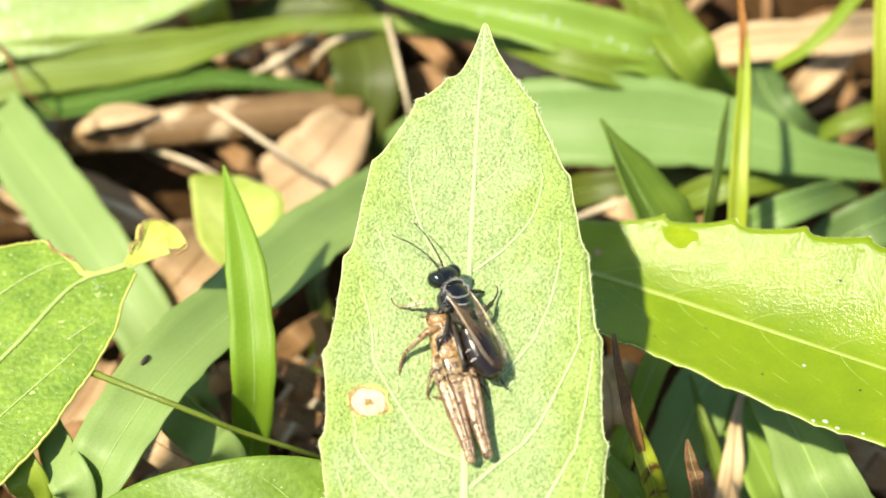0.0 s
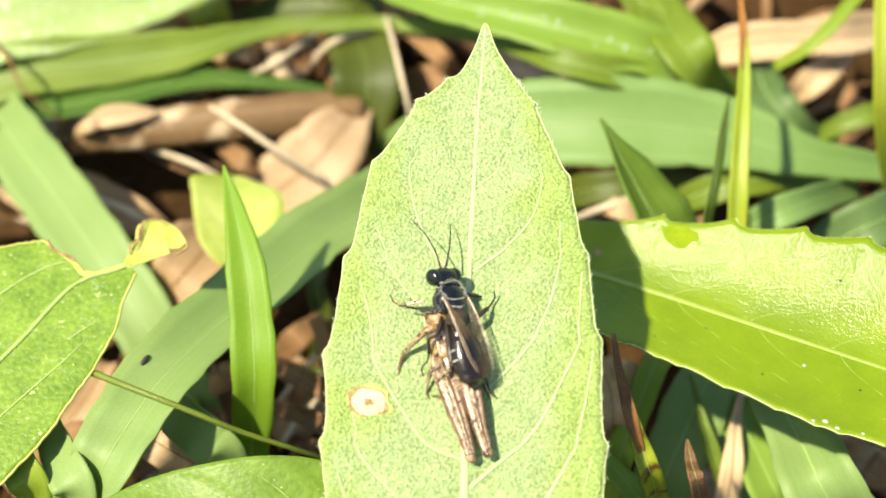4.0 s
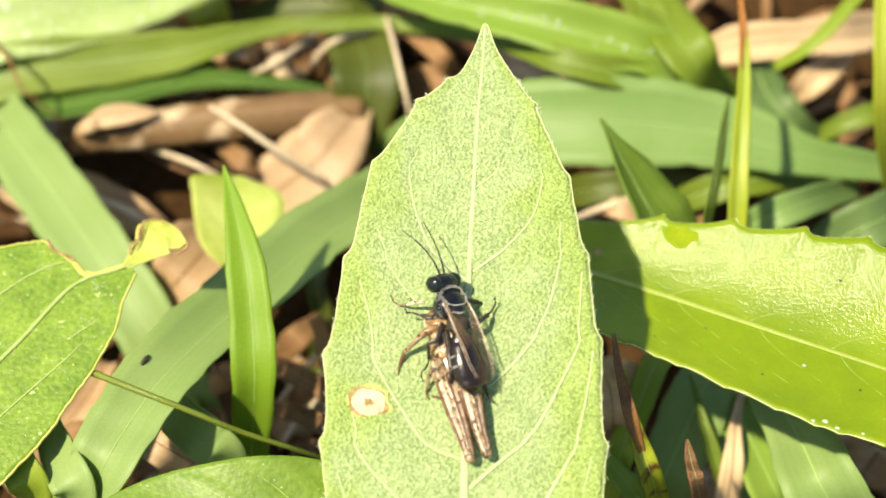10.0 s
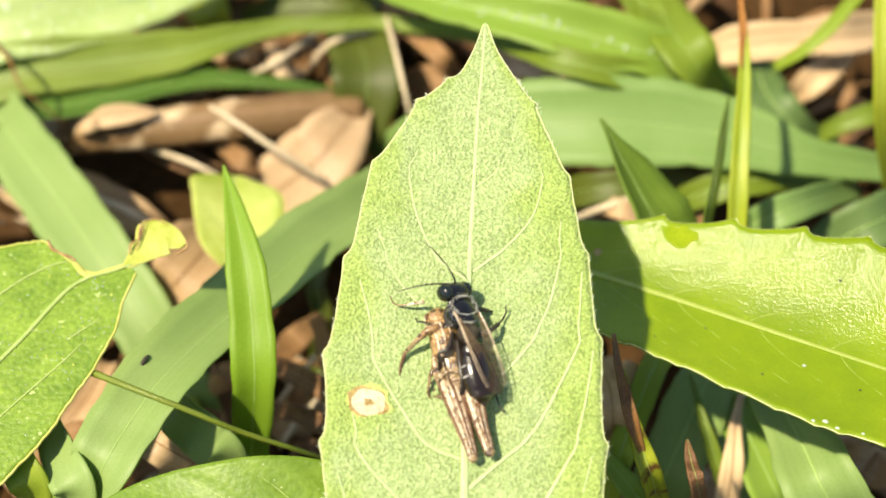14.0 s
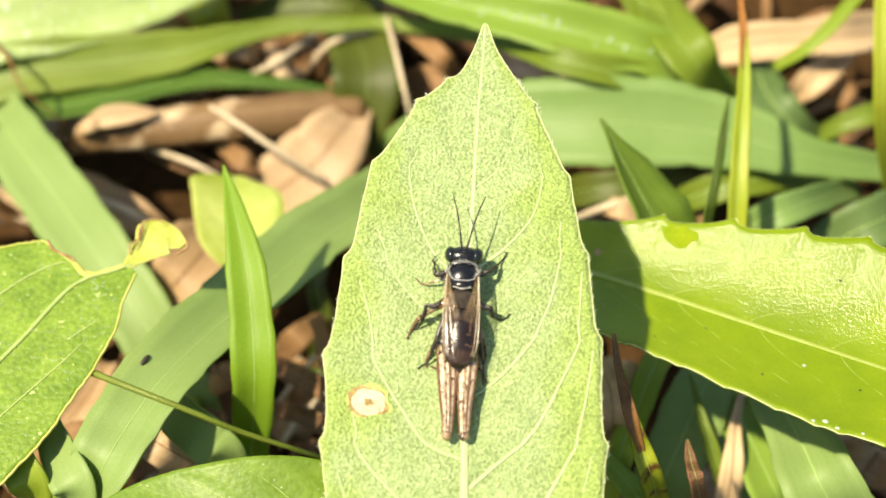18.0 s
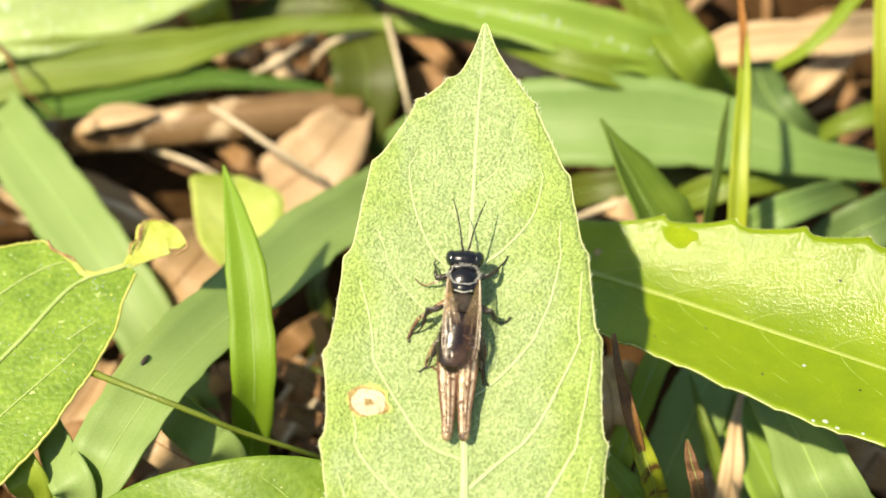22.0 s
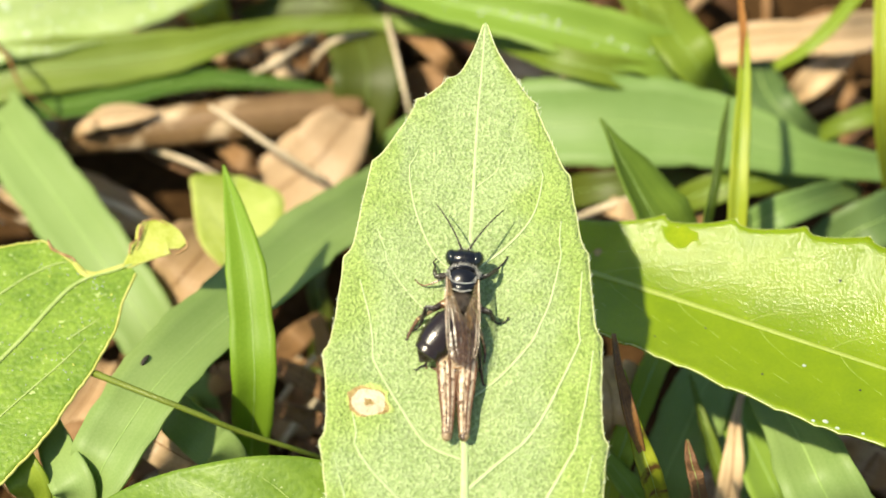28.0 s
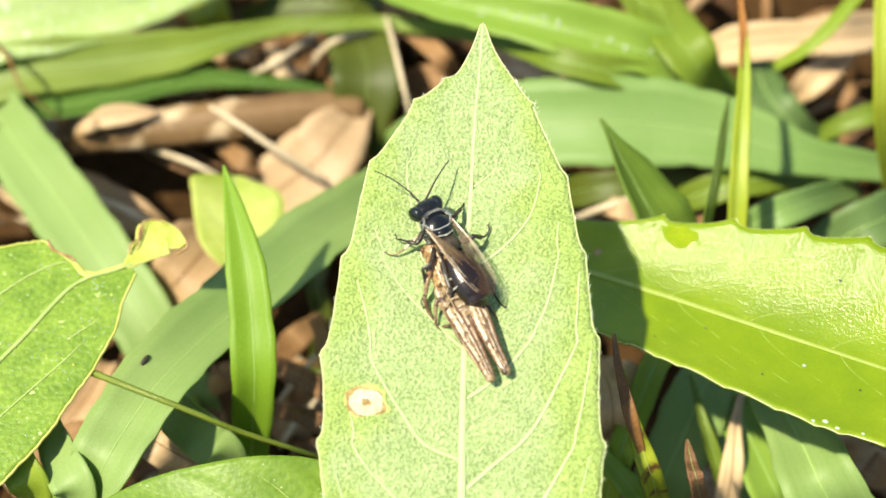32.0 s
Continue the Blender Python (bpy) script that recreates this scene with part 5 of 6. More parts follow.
blade([(-29.4, 4.5, 6.0, 2.00), (-26.1, 4.0, 12.0, 3.40), (-23.9, 5.9, 10.0, 2.00)], DEAD, "tan scrap of dead leaf in a gap", name="dead_leaf", category="dead leaf", group="dead leaves", thick=0.3, wave=0.2, cup=0.10)
blade([(-30.4, 2.5, 6.0, 2.00), (-27.2, 2.2, 10.0, 3.00), (-24.3, 3.7, 8.0, 2.00)], DEAD_PALE, "pale pinkish scrap of dead leaf in a gap", name="dead_leaf", category="dead leaf", group="dead leaves", thick=0.3, wave=0.2, cup=0.11)
blade([(-25.3, 7.7, 14.0, 2.00), (-23.1, 7.4, 18.0, 3.40), (-23.0, 10.1, 16.0, 2.20)], DEAD_MID, "reddish brown scrap of dead leaf in a gap", name="dead_leaf", category="dead leaf", group="dead leaves", thick=0.3, wave=0.2, cup=-0.17)
blade([(-34.6, -0.3, 16.0, 2.00), (-36.5, -0.1, 20.0, 3.00), (-39.2, -1.1, 18.0, 2.00)], DEAD_MID, "brown scrap of dead leaf in a gap", name="dead_leaf", category="dead leaf", group="dead leaves", thick=0.3, wave=0.2, cup=-0.19)
blade([(16.5, 8.1, 20.0, 2.00), (16.5, 2.0, 26.0, 2.80), (16.9, 1.4, 20.0, 1.60)], DEAD_MID, "reddish brown scrap of dead leaf in a gap", name="dead_leaf", category="dead leaf", group="dead leaves", thick=0.3, wave=0.2, cup=0.22)
blade([(16.0, 2.0, 22.0, 1.60), (16.9, 1.5, 27.0, 2.40), (19.0, 6.1, 24.0, 1.40)], DEAD, "tan scrap of dead leaf in a gap", name="dead_leaf", category="dead leaf", group="dead leaves", thick=0.3, wave=0.2, cup=-0.07)
blade([(23.6, 2.2, 10.0, 2.00), (24.0, -2.7, 16.0, 3.40), (24.9, -5.0, 14.0, 3.00)], DEAD, "tan dead leaf between the blades", name="dead_leaf", category="dead leaf", group="dead leaves", thick=0.3, wave=0.2, cup=0.30)
blade([(17.2, 33.2, 14.0, 1.60), (20.4, 28.4, 18.0, 2.40), (26.3, 30.0, 14.0, 1.60)], DEAD, "tan strip of dead leaf behind the stalks", name="dead_leaf", category="dead leaf", group="dead leaves", thick=0.3, wave=0.2, cup=0.04)
stalk([(15.7, 30.0, 14.0, 0.60), (19.8, 29.3, 18.0, 0.90), (25.7, 33.7, 14.0, 0.60)], STRAW, "pale straw behind the stalks", group="straws")
blade([(49.4, 38.7, 8.0, 1.50), (42.2, 34.6, 12.0, 2.40), (38.2, 34.4, 8.0, 1.40)], DEAD_MID, "brown strip of dead leaf under the blades", name="dead_leaf", category="dead leaf", group="dead leaves", thick=0.3, wave=0.2, cup=0.22)
blade([(41.8, 0.5, 14.0, 2.00), (43.0, -2.9, 18.0, 3.60), (46.6, -2.6, 14.0, 2.00)], DEAD_MID, "brown dead leaf under the broad blade", name="dead_leaf", category="dead leaf", group="dead leaves", thick=0.3, wave=0.2, cup=0.04)
blade([(-30.9, 60.5, 8.0, 2.00), (-26.1, 57.6, 13.0, 3.60), (-23.9, 59.1, 8.0, 2.00)], DEAD, "tan scrap of dead leaf", name="dead_leaf", category="dead leaf", group="dead leaves", thick=0.3, wave=0.2, cup=0.12)
blade([(-24.2, 63.1, 8.0, 1.60), (-20.7, 53.8, 13.0, 2.60), (-18.1, 57.1, 8.0, 1.60)], DEAD_PALE, "pale scrap of dead leaf", name="dead_leaf", category="dead leaf", group="dead leaves", thick=0.3, wave=0.2, cup=-0.12)
stalk([(-26.7, 56.1, 8.0, 0.70), (-21.3, 53.9, 14.0, 0.90), (-17.0, 62.3, 10.0, 0.60)], STRAW, "grey-brown straw among leaf scraps", group="straws")
stalk([(-37.2, 44.4, 8.0, 0.50), (-30.9, 39.3, 12.0, 0.70), (-25.6, 38.0, 9.0, 0.50)], STRAW, "thin straw in a dark gap", group="straws")
blade([(-28.6, 45.3, 8.0, 1.60), (-24.9, 40.4, 11.0, 2.40), (-22.5, 41.3, 8.0, 1.40)], DEAD_MID, "brown scrap of dead leaf in a dark gap", name="dead_leaf", category="dead leaf", group="dead leaves", thick=0.3, wave=0.2, cup=0.12)

# ---- brown spot on the leaf ----
def on_leaf_geo(u, v, h):
    p = LEAF @ Vector((u * MM, v * MM, h * MM))
    return np.array(p) / MM


def leaf_height(u, v):
    """How far the leaf's surface stands above its middle plane at this place."""
    return 0.03 * abs(u - 0.1)


def leaf_spot():
    rs = np.random.RandomState(5)
    n = 30
    ang = np.arange(n) * 2 * math.pi / n
    def ringed(r, jag, lift, rings):
        rad = rs.rand(n) - 0.5
        rad = 1 + jag * (rad + np.roll(rad, 1) + np.roll(rad, 2)) / 2
        verts = [on_leaf_geo(SPOT[0], SPOT[1], leaf_height(*SPOT) + lift)]
        for q in np.linspace(0, 1, rings + 1)[1:]:
            for i in range(n):
                u = SPOT[0] + r * 1.16 * q * rad[i] * math.cos(ang[i])
                v = SPOT[1] + r * 0.92 * q * rad[i] * math.sin(ang[i]) - 0.12 * r * q * math.cos(ang[i])
                verts.append(on_leaf_geo(u, v, leaf_height(u, v) + lift * (1 if q < 0.95 else 0.6)))
        faces = [(0, 1 + i, 1 + (i + 1) % n) for i in range(n)]
        for k in range(rings - 1):
            a = 1 + k * n
            faces += [(a + i, a + n + i, a + n + (i + 1) % n, a + (i + 1) % n) for i in range(n)]
        verts = np.array(verts)
        return verts, faces, verts[:, :2]
    part("spot_halo", ringed(1.42, 0.6, 0.02, 4), SPOT_HALO, main_leaf, "yellowish edge round a dead spot")
    part("spot_rim", ringed(1.25, 0.34, 0.045, 4), SPOT_RIM, main_leaf, "rough brown rim of a dead spot")
    part("spot", ringed(1.08, 0.14, 0.07, 4), SPOT_PALE, main_leaf, "bleached dead spot")
    part("spot_centre", ringed(0.34, 0.9, 0.09, 2), SPOT_RIM, main_leaf, "brown centre of the dead spot")


leaf_spot()


# ---- the wasp ----
def limb(body, points, widths):
    """A leg of three pieces: thigh, shin and foot; its origin at the hip. Silver hair lies along thigh and shin."""
    thigh = part("leg", tube(points[:3], [widths[0] * 0.8, widths[0], widths[0] * 0.7], 10, 5), LEG_DARK, body, at=points[0])
    shin = part("shin", tube(points[2:4], [widths[1], widths[1] * 1.15], 8, 4), LEG_DARK, thigh)
    foot = points[3:]
    joints = []
    line = spline(foot, 3)
    for i, (a, b) in enumerate(zip(line[:-1], line[1:])):
        w = widths[2] * (1 - 0.05 * i)
        joints.append(tube([a, (a + b) / 2, b], [w * 0.75, w * 1.1, w * 0.8], 7, 2))
    part("foot", joined(*joints), LEG_DARK, thigh)
    part("claw", joined(*[tube([line[-1], line[-1] + (0.10 * s_, 0.10, 0.03), line[-1] + (0.16 * s_, 0.12, -0.06)], [0.04, 0.03, 0.012], 5, 2) for s_ in (-1, 1)]), LEG_DARK, thigh)
    for a, b, r in ((points[1], points[2], widths[0]), (points[2], points[3], widths[1])):
        a, b = np.array(a), np.array(b)
        up = np.array((-0.25, 0.1, 0.85)) * r
        part("hair_band", tube([a + (b - a) * 0.1 + up, (a + b) / 2 + up * 1.08, a + (b - a) * 0.92 + up], [0.04, 0.07, 0.04], 6, 4, 0.6), SILVER_THIN, thigh, "silver hair along the leg")
    spurs = []
    a, b = np.array(points[2]), np.array(points[3])
    for i in range(7):
        c = a + (b - a) * (0.2 + 0.12 * i)
        d = np.array((0.16 * (-1) ** i, -0.18, 0.12))
        spurs.append(tube([c, c + d], [0.024, 0.008], 4, 1))
    part("bristles", joined(*spurs), LEG_DARK, thigh)
    return thigh


def wasp_wing(side):
    """A folded forewing: long, narrow at the hinge, rounded at the end."""
    lift = 0.0 if side > 0 else 0.09
    hinge = np.array((side * 1.06, 0.35, 2.90 + lift))
    rows = [(hinge[0], hinge[1], hinge[2], 0.24), (side * 1.02, -0.8, 3.08 + lift, 0.48), (side * 0.90, -2.0, 3.12 + lift, 0.92),
            (side * 0.68, -3.4, 3.08 + lift, 1.45), (side * 0.54, -4.8, 2.98 + lift, 1.66), (side * 0.46, -5.7, 2.90 + lift, 1.35), (side * 0.38, -6.2, 2.80 + lift, 0.40)]
    geo = ribbon(rows, (0.26 if side > 0 else -0.05, 0.0, 1.0), cup=-0.05, cols=27, per=8, thick=0.02, pleat=0.010)
    return rows, geo


def hairs(name, parent, spots, seed, label, long=0.3, material=None):
    """Short fine hairs standing on the body, joined: spots are rows of place, outward way and spread."""
    rs = np.random.RandomState(seed)
    made = []
    for place, way, spread, count in spots:
        for i in range(count):
            p = np.array(place) + rs.uniform(-1, 1, 3) * np.array(spread)
            d = unit(np.array(way, float) + rs.uniform(-0.55, 0.55, 3)) * long * rs.uniform(0.6, 1.2)
            made.append(tube([p, p + d], [0.016, 0.006], 4, 1))
    return tagged(part(name, joined(*made), material or SILVER, parent, label), kind="stuff")


def build_wasp():
    wasp = thing("wasp", "black digger wasp with smoky folded wings and silver hair bands", "wasp")
    # the middle body
    def hump(v):
        v = v.copy()
        v[:, 0] *= 1 - 0.18 * np.maximum(-v[:, 1], 0) - 0.1 * np.maximum(v[:, 1], 0)
        v[:, 2] *= 1 + 0.12 * v[:, 1]
        return v
    body = part("thorax", ball((0, 0.15, 2.35), (1.30, 1.26, 1.04), (6, 0, 0), 30, 20, hump), CHITIN, wasp, "shiny black thorax")
    part("collar", tube([(-1.05, 0.75, 2.35), (-0.86, 1.12, 2.80), (0, 1.26, 3.02), (0.86, 1.12, 2.80), (1.05, 0.75, 2.35)], [0.16, 0.20, 0.20, 0.20, 0.16], 10, 5), CHITIN, body)
    # silver outline of the back plate
    for line, r in (([(-1.06, 0.70, 2.78), (-0.80, 1.16, 3.00), (0, 1.32, 3.20), (0.80, 1.16, 3.00), (1.06, 0.70, 2.78)], 0.085),
                    ([(-1.04, 0.72, 2.86), (-1.02, 0.45, 3.00), (-0.84, 0.10, 3.14)], 0.06), ([(1.04, 0.72, 2.86), (1.02, 0.45, 3.00), (0.84, 0.10, 3.14)], 0.06)):
        part("hair_band", tube(line, [r * 0.25] + [r * 0.42] * (len(line) - 2) + [r * 0.28], 8, 5, 0.6), SILVER, body, "band of silver hair")
        hairs("fringe", body, [(p, (0.3 * p[0], 0.4, 0.8), (0.09, 0.07, 0.04), 5) for p in spline(line, 6)], 9, "fringe of short silver hairs", 0.2)
    part("scutellum", ball((0, -0.38, 3.16), (0.62, 0.32, 0.25), (-14, 0, 0), 18, 12), CHITIN, body)
    part("hair_band", tube([(-0.88, 0.10, 3.10), (-0.48, -0.10, 3.31), (0, -0.15, 3.37), (0.48, -0.10, 3.31), (0.88, 0.10, 3.10)], [0.03, 0.04, 0.03, 0.04, 0.03], 8, 5, 0.6), SILVER, body, "band of silver hair")
    part("hair_band", tube([(-0.66, -0.56, 3.12), (0, -0.74, 3.22), (0.66, -0.56, 3.12)], [0.035, 0.05, 0.035], 8, 5, 0.6), SILVER, body, "band of silver hair")
    for side in (-1, 1):
        part("wing_hinge", ball((side * 0.98, 0.5, 2.92), (0.20, 0.26, 0.13), (0, side * 25, 0), 12, 8), CHITIN, body)
        part("side_plate", ball((side * 0.90, 0.2, 2.0), (0.36, 0.75, 0.62), (0, 0, side * 6), 16, 10), CHITIN_DULL, body, "dull black side of the thorax")
    hairs("hair", body, [((s_ * 1.08, 0.7, 2.6), (s_ * 1, 0.3, 0.3), (0.06, 0.25, 0.3), 26) for s_ in (-1, 1)] + [((s_ * 1.1, -0.2, 2.4), (s_ * 1, -0.1, 0.3), (0.06, 0.4, 0.35), 26) for s_ in (-1, 1)]
          + [((s_ * 0.7, -1.5, 2.75), (s_ * 0.7, -0.3, 0.6), (0.2, 0.4, 0.2), 18) for s_ in (-1, 1)], 4, "short silver hairs on the sides")
    part("rear_plate", ball((0, -1.35, 2.42), (0.98, 0.85, 0.80), (10, 0, 0), 22, 14, hump), CHITIN_REAR, wasp, "dull black rear of the thorax")
    # head: wide and short, the eyes take up its sides
    def brow(v):
        v = v.copy()
        v[:, 1] *= 1 - 0.22 * np.maximum(-v[:, 1], 0)
        return v
    head = part("head", ball((0, 1.92, 2.42), (1.42, 0.74, 0.98), (14, 0, 0), 30, 20, brow), CHITIN, wasp, "wide black head", at=(0, 1.4, 2.4))
    for side in (-1, 1):
        part("eye", ball((side * 0.90, 1.95, 2.46), (0.52, 0.66, 0.84), (10, side * 6, side * -16), 24, 16), EYE_MAT, head, "large dark compound eye")
        part("jaw", tube([(side * 0.5, 2.25, 1.75), (side * 0.42, 2.65, 1.55), (side * 0.06, 2.85, 1.5)], [0.14, 0.10, 0.03], 7, 4), LEG_DARK, head)
    part("face_hair", ball((0, 2.44, 2.24), (0.52, 0.14, 0.42), (18, 0, 0), 14, 8), SILVER, head, "silver hair on the face")
    for x, y in ((-0.2, 1.72), (0.2, 1.72), (0, 1.98)):
        part("simple_eye", ball((x, y, 3.42), (0.08, 0.08, 0.06), (0, 0, 0), 8, 6), EYE_MAT, head)
    part("hair_band", tube([(-0.95, 1.38, 2.72), (-0.45, 1.36, 3.00), (0.45, 1.36, 3.00), (0.95, 1.38, 2.72)], [0.05, 0.07, 0.07, 0.05], 8, 4, 0.7), SILVER, head)
    hairs("hair", head, [((0, 2.5, 2.6), (0, 1, 0.4), (0.5, 0.06, 0.2), 24), ((0, 1.3, 2.9), (0, -0.3, 1), (0.8, 0.06, 0.12), 30)], 6, "short silver hairs on the head", 0.26)
    feelers = []
    for side in (-1, 1):
        base = np.array((side * 0.17, 2.48, 2.62))
        line = [base, base + (side * 0.05, 0.45, 0.22), base + (side * 0.10, 1.5, 0.40), base + (side * 0.24, 2.9, 0.25), base + (side * 0.46, 4.3, -0.25)]
        geo = tube(line, [0.10, 0.085, 0.062, 0.055, 0.035], 7, 6)
        feelers.append(part("antenna", geo, LEG_DARK, head, "thin dark antenna", at=base))
    # abdomen: a smooth egg with faint overlapping rings
    abdomen = part("abdomen", tube([(0, -1.9, 2.32), (0, -2.5, 2.28), (0, -3.4, 2.16), (0, -4.6, 2.02), (0, -5.7, 1.9), (0, -6.4, 1.82)], [0.30, 0.90, 1.27, 1.36, 1.08, 0.45], 26, 8, 0.84), CHITIN_BROWN, wasp, "shiny brown-black abdomen", at=(0, -1.95, 2.3))
    for y, r, z in ((-2.65, 1.03, 2.26), (-3.4, 1.29, 2.16), (-4.15, 1.38, 2.07), (-4.9, 1.33, 1.985), (-5.55, 1.13, 1.915)):
        part("ring", tube([(0, y + 0.40, z + 0.05), (0, y, z), (0, y - 0.29, z - 0.035), (0, y - 0.34, z - 0.045)], [r * 0.93, r * 0.985, r * (1.0 if y > -4.5 else 0.955), r * 0.93], 26, 3, 0.84), CHITIN_BROWN, abdomen)
        if y > -4.5:
            for side in (-1, 1):
                arc = [(side * math.sin(b) * r * 1.01, y - 0.33, z - 0.04 + math.cos(b) * r * 0.85) for b in (1.05, 1.25, 1.45, 1.75)]
                part("hair_band", tube(arc, [0.02, 0.06, 0.07, 0.03], 8, 4, 0.7), SILVER, abdomen, "patch of white hair")
    part("sting_plate", tube([(0, -6.25, 1.84), (0, -6.5, 1.78), (0, -6.7, 1.72)], [0.42, 0.28, 0.05], 8, 4), LEG_DARK, abdomen, "dark pointed tip")
    # wings
    wings = {}
    for side in (-1, 1):
        rows, geo = wasp_wing(side)
        wing = wings[side] = part("wing", geo, WING, wasp, "smoky brown translucent wing", at=rows[0][:3])
        for share, size, mat in ((-0.28, 0.018, WING_VEIN), (0.05, 0.02, WING_VEIN), (0.34, 0.03, WING_EDGE_GLARE), (0.47, 0.045, WING_EDGE_GLARE)):
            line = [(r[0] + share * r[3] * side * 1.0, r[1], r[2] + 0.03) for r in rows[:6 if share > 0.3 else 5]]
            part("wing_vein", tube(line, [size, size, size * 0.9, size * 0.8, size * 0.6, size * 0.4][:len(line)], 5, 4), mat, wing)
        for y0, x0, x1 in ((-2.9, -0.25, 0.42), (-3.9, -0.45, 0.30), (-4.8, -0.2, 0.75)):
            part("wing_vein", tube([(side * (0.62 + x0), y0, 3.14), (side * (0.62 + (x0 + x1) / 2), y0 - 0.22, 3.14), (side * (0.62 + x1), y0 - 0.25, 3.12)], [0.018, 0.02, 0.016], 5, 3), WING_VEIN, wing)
    # legs
    legs = {}
    legs["fr"] = limb(wasp, [(0.75, 0.8, 1.8), (1.3, 0.75, 2.0), (1.9, 1.0, 1.8), (2.45, 1.7, 0.9), (2.75, 2.2, 0.3), (3.0, 2.55, 0.12), (3.2, 2.95, 0.16)], (0.24, 0.15, 0.085))
    legs["fl"] = limb(wasp, [(-0.75, 0.8, 1.8), (-1.5, 0.6, 2.05), (-2.0, 0.55, 1.7), (-2.15, 1.2, 1.0), (-2.2, 1.8, 0.4), (-2.35, 2.05, 0.2), (-2.15, 2.3, 0.3)], (0.24, 0.15, 0.085))
    legs["mr"] = limb(wasp, [(0.85, -0.9, 1.7), (1.5, -1.7, 2.2), (2.2, -1.85, 2.1), (2.5, -2.15, 1.0), (2.8, -2.25, 0.3), (3.3, -2.1, 0.12), (3.6, -1.8, 0.2)], (0.26, 0.16, 0.09))
    legs["ml"] = limb(wasp, [(-0.85, -0.9, 1.7), (-1.75, -1.85, 2.2), (-2.55, -1.9, 2.1), (-2.8, -2.8, 1.0), (-3.1, -3.2, 0.3), (-3.7, -3.5, 0.12), (-3.8, -4.1, 0.12)], (0.21, 0.13, 0.08))
    legs["hr"] = limb(wasp, [(0.7, -1.5, 1.7), (1.2, -2.7, 2.1), (1.5, -4.0, 2.3), (1.75, -5.2, 1.0), (1.9, -6.1, 0.2), (2.0, -6.6, 0.10), (2.2, -7.0, 0.12)], (0.25, 0.15, 0.085))
    legs["hl"] = limb(wasp, [(-0.7, -1.5, 1.7), (-1.2, -3.0, 2.1), (-1.6, -4.3, 2.2), (-1.95, -5.2, 1.2), (-2.2, -5.8, 0.4), (-2.6, -6.0, 0.16), (-2.9, -6.3, 0.14)], (0.25, 0.15, 0.085))
    return wasp, head, abdomen, feelers, legs, wings


